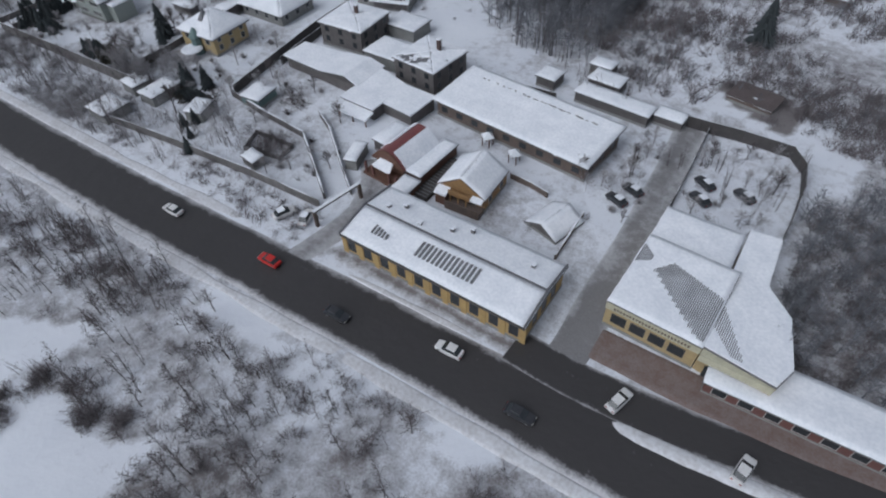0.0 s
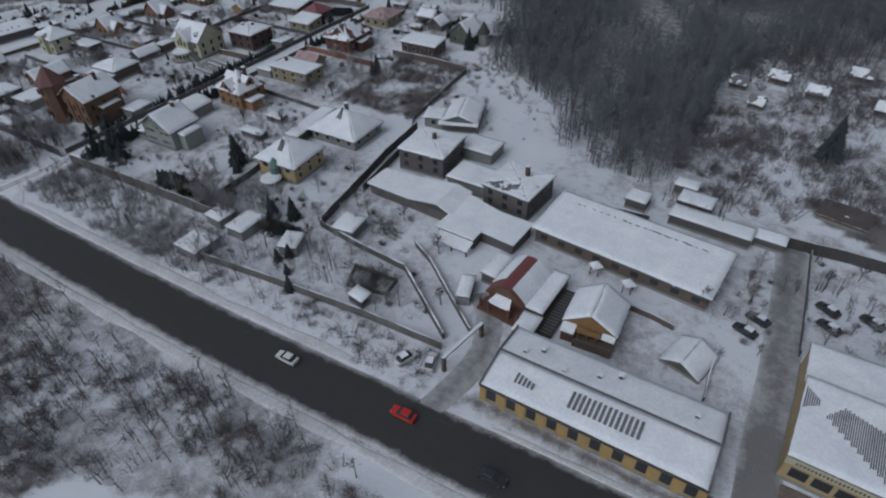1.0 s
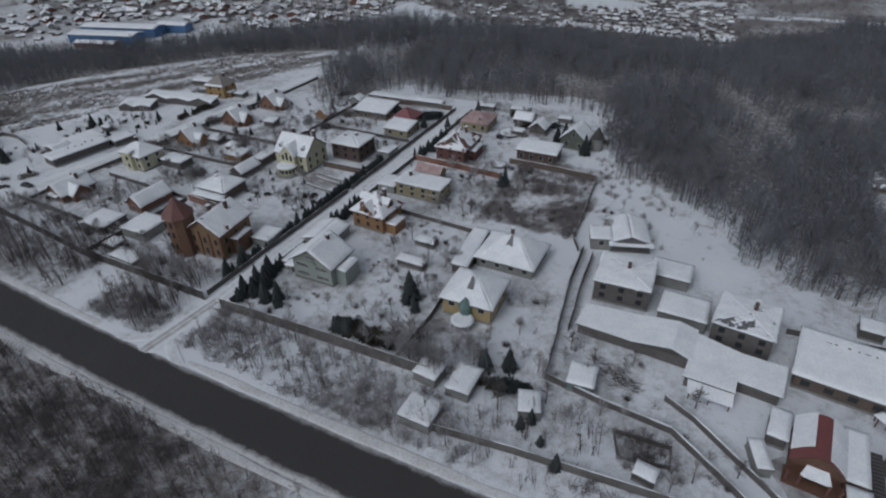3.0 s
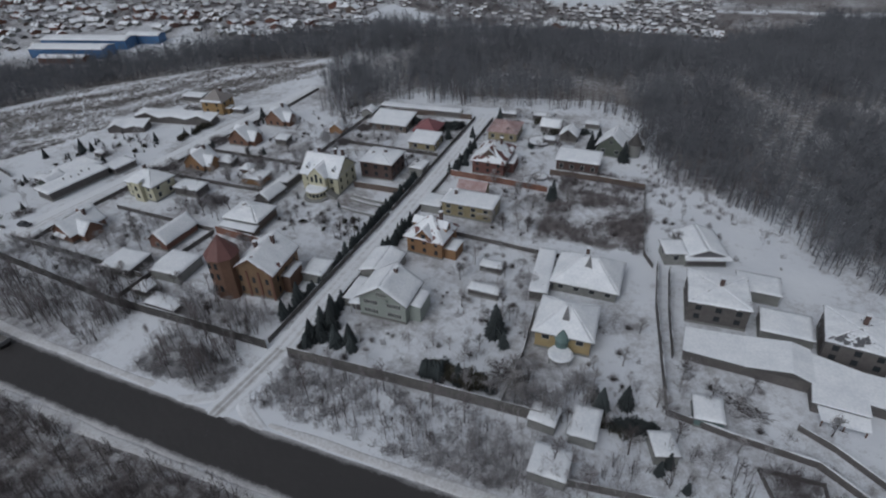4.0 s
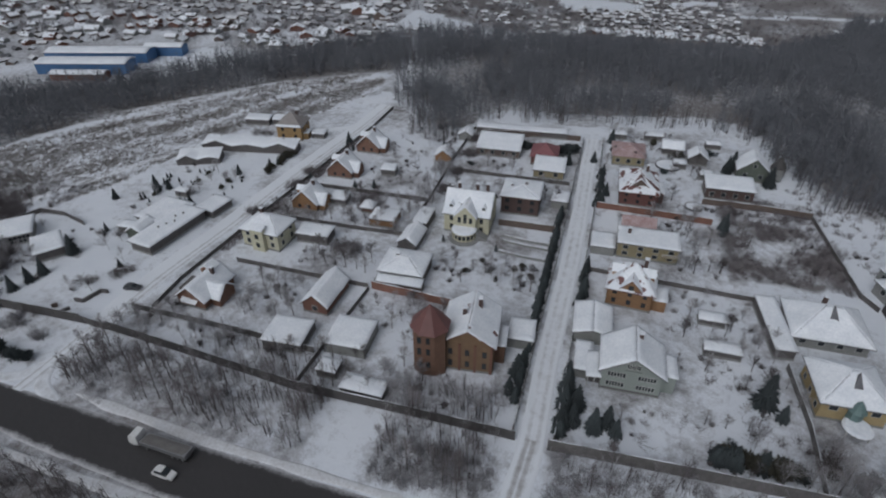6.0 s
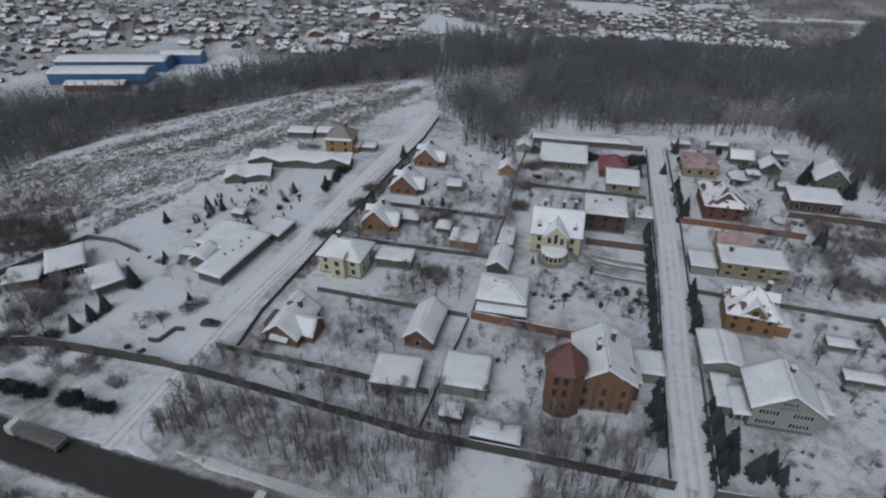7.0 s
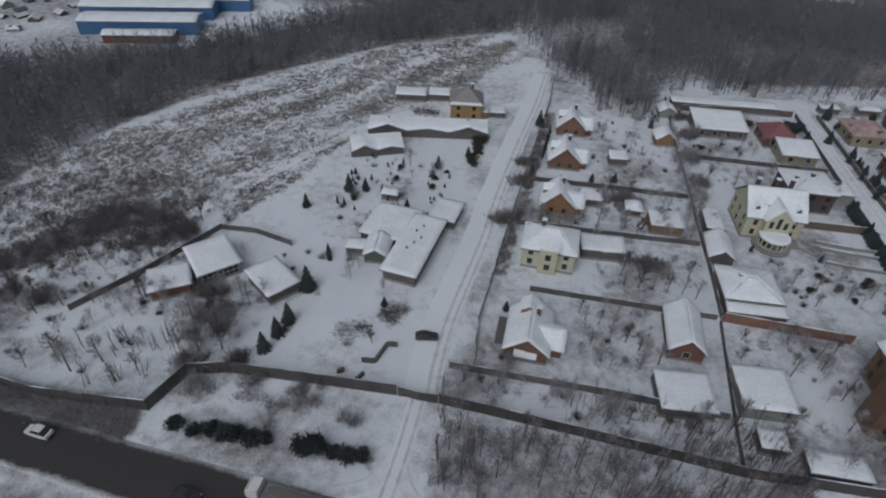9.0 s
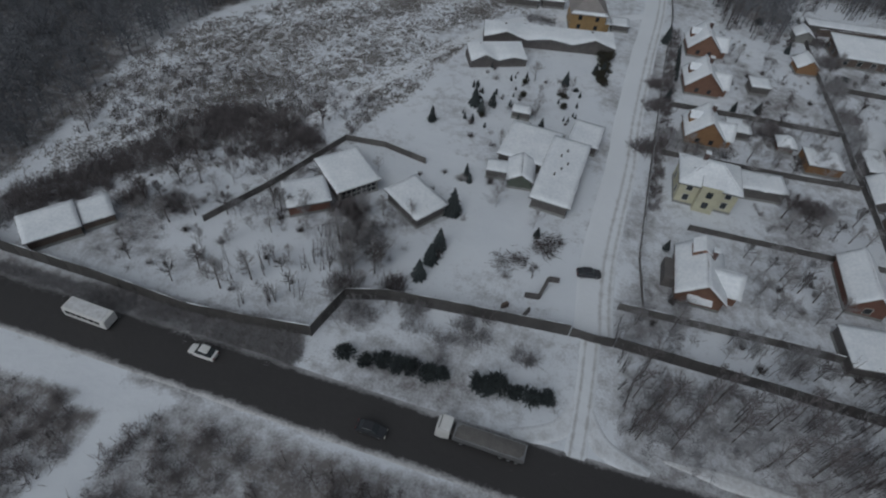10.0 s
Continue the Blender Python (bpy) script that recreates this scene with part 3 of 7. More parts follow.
for pts in ([(-189, 51), (-192, 45.5), (-199, 41.5)], [(-188.6, 51), (-185.5, 45.5), (-178.5, 41.5)], [(-289.6, 52), (-292.6, 47), (-299, 44)], [(-289.2, 51), (-286.4, 46.2), (-280, 43)]):
    ribbon("road", pts, 1.6, 0.045, m_lane, lambda u, i: 0.3 + 0.12 * noise.noise(Vector((u * 2, i * 0.5, 5))), "packed snow where a lane joins the main road", across=8, step=1.5)
ribbon("pavement", [(-12.0, 57.3), (2, 57.6), (14, 58.0), (30, 60.2), (60, 63.6)], 3.0, 0.10, m_paving, None, "red-brown paved walk in front of the shops", category="pavement")
off = lambda k, x0, x1: [(x, line_y(x) + k + math.copysign(road_half(x) - 4.9, k)) for x in np.arange(x0, x1, 6.0)]
for k, x0, x1, wd in ((6.2, -284, -194, 1.5), (6.3, -184, -66, 1.5), (5.7, -57, -20, 0.9), (-6.4, -300, 60, 1.3)):
    ribbon("snow_bank", off(k, x0, x1), lambda x: wd * max(0.12, min(1.0, (x - x0) / 14, (x1 - x) / 14)) * (0.8 + 0.5 * noise.noise(Vector((x * 0.11, k, 0)))), -0.06, m_berm, None, "ploughed bank of dirty snow beside the road", across=8, lump=0.1, category="snow bank", step=2.0)
ribbon("snow_bank", [(-9, 46.6), (2, 47.4), (20, 49.6), (60, 53.5)], 1.3, -0.02, m_berm, None, "snow bank between the two roads", across=8, lump=0.5, category="snow bank", step=2.0)


# ---- fences and walls ----
def fence(label, pts, height, material, panel=3.0, thick=0.12, cap=True, post=0.26, group="", name="fence"):
    """Panels between posts along a bent line, with snow on top."""
    if material == m_fencedark and height < 2:
        height *= 0.75
        material = m_fencegrey
    x0, y0 = pts[0]
    th = thing(name, x0, y0, 0, label, "fence", group)
    for (ax, ay), (bx, by) in zip(pts, pts[1:]):
        a, b = Vector((ax - x0, ay - y0, 0)), Vector((bx - x0, by - y0, 0))
        L, yaw = (b - a).length, math.degrees(math.atan2(by - ay, bx - ax))
        n = max(1, round(L / panel))
        s = L / n
        pm = Geo().box(post / 2, s - post / 2, -thick / 2, thick / 2, -0.3, height).box(post / 2, s - post / 2, -thick / 2 - 0.03, thick / 2 + 0.03, height - 0.2, height - 0.08).mesh("panel", material)
        qm = Geo().box(-post / 2, post / 2, -post / 2, post / 2, -0.3, height + 0.02).box(-post / 2 - 0.03, post / 2 + 0.03, -post / 2 - 0.03, post / 2 + 0.03, height - 0.1, height - 0.02).mesh("post", material)
        for i in range(n):
            p = a.lerp(b, i / n)
            m = pose(p.x, p.y, 0, 0, 0, yaw)
            part("panel", pm, None, th, at=m)
            part("post", qm, None, th, at=m)
        if cap:
            g = Geo()
            k = max(2, int(L / 1.2))
            prof = [(-thick / 2 - 0.02, 0), (-thick / 2 - 0.01, 0.06), (0, 0.11), (thick / 2 + 0.01, 0.06), (thick / 2 + 0.02, 0)]
            for i in range(k + 1):
                r = max(0.12, min(1.15, (0.4 if material in (m_fencedark, m_fencegrey) else 0.8) + 1.3 * noise.noise(Vector((ax + i * 0.37, ay, 4)))))
                g.v += [(L * i / k, q * r, z * r) for q, z in prof]
            for i in range(k):
                g.f += [(i * 5 + j, i * 5 + j + 1, i * 5 + j + 6, i * 5 + j + 5) for j in range(4)]
            part("snow_cap", g, m_snow, th, at=pose(a.x, a.y, height + 0.02, 0, 0, yaw), smooth=True)
    return th


DARK = "dark weathered panel fence capped with snow"
fence("long dark perimeter fence with a strip of snow on top", [(-285, 63.4), (-262, 61.8), (-236, 59.6), (-213, 60), (-190.6, 60.2)], 2.5, m_fencedark)
fence("grey concrete perimeter fence capped with snow", [(-184.6, 59.8), (-160, 61.2), (-141, 62), (-130, 62.4)], 2.9, m_concrete)
fence("dark perimeter fence bending round a snowy plot", [(-400, 58), (-386, 54.4), (-367, 53), (-351, 51.2), (-342, 51.6), (-331.6, 52.4), (-329, 60.6), (-322, 62.4), (-312, 62.8), (-303, 63.2), (-292.4, 63.6)], 2.7, m_fencedark)
fence(DARK, [(-358.6, 70), (-351.6, 81.6), (-347, 91), (-342.6, 100), (-334, 100.4), (-324.6, 97.8)], 1.9, m_fencedark)
fence("grey garden fence capped with snow", [(-284.6, 71.2), (-257, 71), (-236.5, 70)], 1.7, m_concrete)
fence(DARK, [(-271.5, 94.6), (-252, 94.4), (-234, 94.2)], 1.8, m_fencedark)
fence("brown brick wall capped with snow", [(-233, 94.2), (-220, 93.6), (-209, 93)], 2.2, m_fencebrick, 3.2, 0.3)
fence("dark chain of fence panels between two gardens", [(-236.2, 60.4), (-235.6, 70), (-234.6, 82), (-233.6, 93.6)], 1.7, m_fencedark)
fence(DARK, [(-233.2, 95), (-232.8, 110), (-233, 128), (-232.6, 140)], 1.8, m_fencedark)
fence("dark fence along the garden lane", [(-191.4, 62), (-191.2, 82), (-190.8, 106), (-190.6, 120)], 1.8, m_fencedark)
fence("brown fence along the garden lane", [(-190.6, 122), (-190.8, 146), (-191, 172), (-191, 197)], 1.8, m_fencedark)
fence("grey fence along the garden lane", [(-183.8, 62), (-183.6, 84), (-183.6, 98)], 1.7, m_concrete)
fence("dark fence along the garden lane", [(-183.4, 118), (-183.2, 146), (-183.6, 176), (-184, 198)], 1.8, m_fencedark)
fence("dark fence along the village street", [(-280.4, 72), (-281, 84), (-278.6, 110), (-276.8, 128), (-273.6, 160), (-270.6, 186), (-270, 207)], 1.4, m_fencedark)
fence(DARK, [(-276, 117.4), (-256, 117.6), (-233.4, 118.4)], 1.7, m_fencedark)
fence(DARK, [(-273, 137.6), (-256, 138), (-233, 138.4)], 1.7, m_fencedark)
fence(DARK, [(-232.6, 140), (-233, 165), (-232, 200)], 1.7, m_fencedark)
fence("brown brick wall with snow on top", [(-209, 131.6), (-199, 132), (-191.4, 132.2)], 2.0, m_brownwall, 3.2, 0.3)
fence(DARK, [(-230, 160.4), (-212, 160.4), (-192, 160.8)], 1.7, m_fencedark)
fence("brown wall at the wood's edge", [(-228, 192), (-210, 194.5), (-192, 196)], 2.0, m_brownwall)
fence("red-brown wall capped with snow", [(-182.6, 149.4), (-165, 149.2), (-150, 148.6)], 1.9, m_fencebrick, 3.2, 0.25)
fence(DARK, [(-182.6, 116.6), (-164, 116), (-146, 115.2), (-138, 115.4)], 1.7, m_fencedark)
fence("brown wall capped with snow", [(-152, 160.4), (-134, 160.8), (-122, 160)], 1.9, m_brownwall, 3.2, 0.25)
fence(DARK, [(-122, 160), (-120, 140), (-118.4, 124), (-115.6, 119)], 1.7, m_fencedark)
fence("dark double wall between two plots", [(-114.6, 120), (-113.4, 104), (-111.2, 90), (-108.6, 73.2)], 2.2, m_fencedark, 3.0, 0.25)
fence("dark wall between two plots", [(-111.6, 118), (-110.6, 104), (-108.6, 88)], 2.0, m_fencedark, 3.0, 0.2)
fence("thick wall round a yard, topped with snow", [(-108.6, 72.6), (-97, 71.0), (-83.6, 70.0), (-75.2, 64.2), (-67, 58.4)], 1.5, m_darkwall, 3.0, 0.45)
fence("dark wall along a snowy driveway", [(-86, 77.4), (-80.2, 74.4), (-71.8, 68), (-63.6, 62)], 1.3, m_darkwall, 3.0, 0.3)
fence("roofless dark enclosure of upright boards in a snowy plot", [(-93, 65.6), (-83, 66.2), (-82.6, 62.0), (-91, 60.4), (-93, 65.6)], 0.9, m_darkwall, 1.5, 0.12, False)
fence("grey street wall capped with snow", [(-126, 50.6), (-108, 53), (-83, 55.4), (-66, 56.2)], 1.9, m_concrete, 3.0, 0.2)
fence("garden wall capped with snow", [(-138.4, 62), (-138, 78), (-139.4, 94)], 1.6, m_concrete)
fence("dark panel fence beside a driveway", [(-13.0, 86), (-13.6, 100), (-14.6, 116)], 1.9, m_fencedark)
fence("dark curved perimeter wall of a yard", [(-19, 115.6), (-8, 116.6), (1.0, 116.6), (4.0, 112.8), (5.2, 106), (5.4, 98), (5.2, 89.4)], 2.6, m_fencedark)
fence("brown fence behind the long building", [(-66, 108), (-54, 109.5), (-46, 110.4)], 1.9, m_fencedark)
fence("low brown wall in a courtyard", [(-41, 82.2), (-36.6, 82), (-32.6, 81.2)], 1.2, m_brownwall, 3.0, 0.25)
fence("low brown wall beside a driveway", [(-24.6, 68.6), (-24.9, 74.6), (-25.2, 80.6)], 0.9, m_brownwall, 3.0, 0.25)
fence("dark sheet-metal gate across the village street", [(-292.2, 63.6), (-288.6, 63.2), (-285.2, 63.4)], 2.1, m_fencedark, 3.4, 0.1, False, 0.2, "", "gate")
fence("low dark retaining wall bent round a snowy bank", [(-300.3, 69.4), (-298.0, 69.6), (-296.8, 74.0), (-294.8, 74.2)], 0.9, m_darkwall, 2.4, 0.5, False)
fence("short dark garden wall in the snow", [(-300.2, 64.8), (-299.2, 66.8)], 0.8, m_darkwall, 2.4, 0.4, False)
fence("short brown garden wall in the snow", [(-303.8, 66.0), (-302.8, 66.8)], 0.9, m_brownwall, 2.4, 0.5, False)
fence("short dark garden wall in the snow", [(-297.0, 64.8), (-295.6, 64.7)], 0.7, m_darkwall, 2.4, 0.4, False)


# ---- buildings, west end ----
BR = "with a brick front under a snowy gable roof"
h = house("orange-brown brick house " + BR, -271.2, 81.0, -3, 7.6, 11.0, 2.9, 6.0, "gy", m_cottage, m_roofbrown, rows=(), chimneys=[(1.2, 2.0, 6.9)], over=0.6, door=-1.2)
part("cross_wing", Geo().profile_x([(-3.2, -0.4), (2.4, -0.4), (2.4, 2.7), (-0.4, 5.2), (-3.2, 2.7)], 1.0, 6.4), m_cottage, h)
for q in roof_quads("gx", 5.4, 5.6, 2.7, 5.2, 0.5):
    part("wing_snow", snow_sheet(Geo(), [(a + 3.7, b - 0.4, c + 0.04) for a, b, c in q], 0.26), m_snow, h, smooth=True)
dormer(h, -0.6, 3.4, 4.2, 3.0, 3.0, 2.6, m_cottage)
part("porch_roof", Geo().slab([(-2.2, -6.5, 1.9), (2.0, -6.5, 1.9), (2.0, -5.5, 2.3), (-2.2, -5.5, 2.3)], 0.2, 0.06), m_snow, h)
part("lean_to", Geo().box(-6.0, -3.8, -2.5, 2.5, -0.4, 2.2), m_darkwall, h)
house("narrow brick outbuilding under a long snowy roof", -242.1, 87.4, -2, 6.2, 11.4, 2.9, 5.6, "gy", m_brick, m_roofbrown, rows=(1.6,), sides="S", name="outbuilding", category="outbuilding")
house("flat-roofed garden canopy deep in snow", -244.0, 72.6, 4, 9.0, 8.0, 2.5, 2.6, "flat", m_darkwall, snow=0.35, name="shed", category="shed", over=0.3)
house("flat-roofed grey garage deep in snow", -230.2, 75.8, 3, 8.8, 9.0, 2.7, 2.8, "flat", m_greywall, snow=0.35, name="garage", category="garage", over=0.3)
house("small snowy shed beside a garage", -231.0, 66.0, 0, 4.2, 3.6, 2.0, 2.2, "flat", m_darkwall, name="shed", category="shed", over=0.2)
house("low snow-covered shed behind the perimeter fence", -222.0, 63.2, 0, 9.0, 4.0, 1.9, 2.1, "flat", m_darkwall, name="shed", category="shed", over=0.2)
h = house("two-storey cream house under a snowy hipped roof", -268.4, 106.2, -3, 11.2, 8.6, 5.6, 8.2, "hip", m_cream, m_roofgrey, bare=0.12, rows=(1.8, 4.3), win=(1.1, 1.5), chimneys=[(-2, 1, 9.4)], trim=m_white, over=0.6)
part("bay", Geo().box(-1.9, 1.9, -5.6, -4.2, -0.4, 6.6), m_cream, h)
part("bay_roof", Geo().slab([(-2.2, -5.9, 6.6), (2.2, -5.9, 6.6), (2.2, -3.6, 7.2), (-2.2, -3.6, 7.2)], 0.25, 0.1), m_snow, h)
for z in (1.8, 4.4):
    part("pane", Geo().box(-0.6, 0.6, -5.63, -5.6, z - 0.75, z + 0.75), m_glass, h)
house("open carport with a flat snowy roof", -256.6, 110.6, 3, 9.0, 5.4, 2.8, 3.0, "flat", m_darkwall, name="carport", category="carport", over=0.4, snow=0.3)
for x, y, yaw, w, d, wall in ((-266.9, 127.0, 1, 8.0, 7.6, m_orange), (-265.6, 149.0, 2, 8.4, 8.2, m_cottage), (-263.9, 168.9, 2, 8.2, 8.0, m_cottage)):
    h = house("brown brick cottage under a steep snowy gable", x, y, yaw, w, d, 2.7, 6.6, "gy", wall, m_roofbrown, rows=(), chimneys=[(0.8, 1.8, 7.5)], group="row of brick cottages", over=0.55)
    for px in (-1.5, 1.5):
        add_window(h, "S", px, 1.4, w, d, 0.9, 1.1, m_wooddark)
    part("cross_wing", Geo().profile_x([(-2.6, -0.4), (2.4, -0.4), (2.4, 2.5), (-0.1, 5.0), (-2.6, 2.5)], 1.0, 6.0), wall, h)
    for q in roof_quads("gx", 5.0, 5.0, 2.5, 5.0, 0.5):
        part("wing_snow", snow_sheet(Geo(), [(a + 3.5, b - 0.1, c + 0.04) for a, b, c in q], 0.26), m_snow, h, smooth=True)
    dormer(h, -2.4, 1.2, 3.4, 2.6, 2.8, 2.2, wall, -90)
house("low snowy shed beside a cottage", -258.6, 131.0, 3, 5.0, 4.4, 2.0, 2.5, "mono", m_darkwall, name="shed", category="shed", over=0.3)
house("small brown summer house under a snowy gable", -236.3, 168.0, 6, 5.4, 5.0, 2.4, 4.4, "gy", m_orange, m_roofbrown, name="summer_house", category="shed")
house("small snowy garden shed", -250.8, 152.6, 6, 4.6, 4.0, 2.2, 2.6, "mono", m_darkwall, name="shed", category="shed", over=0.3)
house("round-cornered snow-topped garden gazebo", -248.2, 128.6, 0, 3.4, 3.4, 2.2, 3.6, "hip", m_wooddark, name="gazebo", category="gazebo")
house("orange brick outbuilding with a flat snowy roof", -241.2, 124.0, 2, 7.4, 6.4, 2.5, 2.7, "flat", m_orange, name="outbuilding", category="outbuilding", over=0.2)
h = house("large ochre two-storey house under a grey pyramid roof", -296.4, 171.2, 8, 9.4, 8.8, 5.8, 9.2, "hip", m_ochredull, m_rooftan, rows=(1.7, 4.2), win=(1.0, 1.3), frames=m_ochredull, chimneys=[(1.6, 1.4, 9.6)], over=0.6, snow=0.0)
part("eave_snow", snow_sheet(Geo(), [(-5.2, -5.0, 5.5), (5.2, -5.0, 5.5), (4.6, -4.2, 6.0), (-4.6, -4.2, 6.0)], 0.14), m_snow, h, smooth=True)
part("porch", Geo().box(4.7, 6.4, -2.6, 1.2, -0.4, 2.5), m_ochredull, h)
part("porch_snow", snow_sheet(Geo(), [(4.7, -3.0, 2.5), (7.0, -3.0, 2.5), (7.0, 1.5, 2.5), (4.7, 1.5, 2.5)]), m_snow, h, smooth=True)
house("dark open shed under a sagging snowy roof", -315.4, 178.2, 8, 9.4, 4.4, 2.3, 2.7, "mono", m_darkwall, name="shed", category="shed", over=0.4, snow=0.3)
house("small dark shed with a snowy roof behind a house", -306.4, 180.4, 8, 6.4, 4.0, 2.2, 2.7, "mono", m_darkwall, name="shed", category="shed", over=0.3, snow=0.3)
house("low dark wood store under snow beside a house", -286.6, 173.0, 6, 4.6, 4.0, 1.9, 2.2, "mono", m_darkwall, name="shed", category="shed", over=0.3)


def gabled_shed(label, x, y, yaw, w, d, eave, rise, n, wall):
    """A long low building whose snowy roof breaks into shallow gables along its front."""
    h = thing("outbuilding", x, y, yaw, label, "outbuilding")
    m = n * 10
    wave = lambda i: eave + rise * max(0.0, 1.25 - 2.5 * abs((i * n / m) % 1.0 - 0.5)) * (0.75 + 0.25 * math.sin(i * 0.31))
    xs = [-w / 2 + w * i / m for i in range(m + 1)]
    part("wall", Geo().profile_y([(-w / 2, -0.4), (w / 2, -0.4)] + [(a, wave(i) - 0.3) for i, a in enumerate(xs)][::-1], -d / 2, d / 2 - 0.4), wall, h)

    def sheet(lift, front, inset):
        g = Geo()
        for j, f in enumerate((0.0, 0.35, 0.7, 1.0)):
            for i, a in enumerate(xs):
                z = wave(i) * (1 - f) + (eave + rise * 0.7) * f
                g.v.append((a * inset, front + (d / 2 + 0.5 - front) * f, z + lift + 0.05 * noise.noise(Vector((x + a, f * d, 0)) * 0.6)))
        k = m + 1
        g.f += [(j * k + i, j * k + i + 1, (j + 1) * k + i + 1, (j + 1) * k + i) for j in range(3) for i in range(m)]
        n0 = len(g.v)
        g.v += [(a * inset, front, wave(i) + lift - 0.22) for i, a in enumerate(xs)]
        g.f += [(i + 1, i, n0 + i, n0 + i + 1) for i in range(m)]
        return g

    r = part("roof", sheet(-0.02, -d / 2 - 0.6, 1.005), m_roofgrey, h)
    part("snow_layer", sheet(0.26, -d / 2 - 0.5, 1.0), m_snow, r, smooth=True)
    return h


gabled_shed("long low outbuilding with three shallow snowy gables", -305.4, 156.4, 9.5, 35.0, 5.6, 2.2, 1.5, 3, m_darkwall)
gabled_shed("low outbuilding with two shallow snowy gables", -317.6, 143.4, 22, 14.6, 6.4, 1.9, 1.3, 2, m_darkwall)
h = house("long low dark building under a flat snowy roof beside the street", -297.4, 101.0, -8, 7.0, 20.2, 2.9, 3.0, "flat", m_darkwall, snow=0.35, name="outbuilding", category="outbuilding", over=0.6)
for k in range(5):
    part("roof_vent", Geo().box(-1.2 + 0.9 * (k % 3), -0.9 + 0.9 * (k % 3), -2.6 + 2.1 * k, -2.2 + 2.1 * k, 2.9, 3.7), m_darkwall, h)
house("small dark-fronted gabled annexe deep in snow", -305.3, 99.2, 4, 4.8, 6.4, 2.4, 3.9, "gy", m_greenwall, snow=0.35, name="outbuilding", category="outbuilding", over=0.5)
house("low snow-covered wing of a long building", -304.4, 108.4, -8, 10.6, 12.0, 2.4, 2.6, "flat", m_darkwall, snow=0.35, name="outbuilding", category="outbuilding", over=0.4)
house("narrow low shed joined to a snowy annexe", -310.0, 99.4, 4, 4.4, 3.4, 2.0, 2.2, "flat", m_darkwall, snow=0.3, name="shed", category="shed", over=0.2)
house("low dark shed by the street under snow", -293.0, 116.0, -9, 6.0, 8.0, 2.2, 2.4, "flat", m_darkwall, name="shed", category="shed", over=0.4)
house("small dark garden shelter under snow", -308.0, 121.0, 0, 4.0, 2.5, 1.8, 2.1, "mono", m_darkwall, name="shed", category="shed", over=0.2)
h = house("modern grey house with a flat snowy roof and a glazed front", -337.9, 87.8, 44, 8.0, 9.6, 3.1, 3.3, "flat", m_greywall, snow=0.35, over=0.7)
part("glazing", Geo().box(-3.6, 3.6, -4.86, -4.82, 0.4, 2.5), m_glass, h)
for i in range(8):
    part("mullion", Geo().box(-3.65 + i * 1.03, -3.55 + i * 1.03, -4.94, -4.86, 0.3, 2.6), m_white, h)
for z in (0.3, 1.4, 2.5):
    part("transom", Geo().box(-3.65, 3.66, -4.92, -4.85, z, z + 0.1), m_white, h)
h = house("modern outbuilding with a flat snowy roof and dark walls", -323.4, 84.6, 52, 6.4, 9.0, 2.8, 3.0, "flat", m_darkwall, snow=0.35, name="outbuilding", category="outbuilding", over=0.6)
part("glazing", Geo().box(3.2, 3.24, -3.6, 3.6, 0.6, 2.6), m_glass, h)
house("brown brick house wing with a flat snowy roof", -343.2, 80.0, 32, 7.4, 6.4, 2.7, 2.8, "flat", m_brick, name="outbuilding", category="outbuilding", over=0.5)
house("dark roadside shed with a long snowy roof", -380.6, 60.0, 46, 8.0, 5.4, 2.4, 3.2, "mono", m_brownwall, name="shed", category="shed", over=0.5)
house("low dark shed joined to a longer one, under snow", -376.0, 65.2, 46, 5.0, 4.6, 2.0, 2.7, "mono", m_brownwall, name="shed", category="shed", over=0.4)

# ---- buildings, middle ----
h = house("tall rust-brown brick house with a maroon corner tower", -204.2, 80.2, 6, 10.6, 12.0, 8.1, 11.6, "gy", m_rustlit, m_roofmaroon, bare=0.12, rows=(2.0, 5.2), win=(0.9, 1.7), frames=m_rustlit, chimneys=[(1.5, 2.5, 13.0), (-1.4, -0.5, 12.6)], over=0.7)
part("tower", Geo().prism([(5.3 * -1 + x, -5.2 + y) for x, y in ((-5.6, -2.2), (-3.6, -3.4), (-1.0, -3.4), (1.0, -2.2), (1.0, 1.6), (-0.6, 3.2), (-4.0, 3.2), (-5.6, 1.6))], -0.4, 11.6), m_towerbrick, h, "rust-brown brick corner tower")
g = Geo()
ring = [(-7.7 + 4.3 * math.cos(a), -5.3 + 4.3 * math.sin(a)) for a in [math.pi * 2 * i / 8 + 0.39 for i in range(8)]]
g.add([(x, y, 11.5) for x, y in ring] + [(-7.7, -5.3, 16.6)], [(i, (i + 1) % 8, 8) for i in range(8)] + [tuple(range(8))[::-1]])
part("tower_roof", g, m_roofmaroon, h, "bare maroon pyramid roof")
for k, (px, py) in enumerate([(-9.4, -8.66), (-7.6, -8.66)]):
    for z in (3.0, 6.6, 9.6):
        part("pane", Geo().box(px - 0.4, px + 0.4, py - 0.02, py + 0.1, z - 0.8, z + 0.8), m_glass, h)
for x in (-4.9, -1.6, 1.6, 4.9):
    part("pilaster", Geo().box(x - 0.25, x + 0.25, -6.22, -6.0, -0.4, 7.6), m_brick, h)
part("bay_end", Geo().box(5.3, 7.4, -2.4, 3.6, -0.4, 5.0), m_towerbrick, h)
part("bay_snow", snow_sheet(Geo(), [(5.2, -2.7, 5.0), (7.7, -2.7, 5.0), (7.7, 3.9, 5.0), (5.2, 3.9, 5.0)]), m_snow, h, smooth=True)
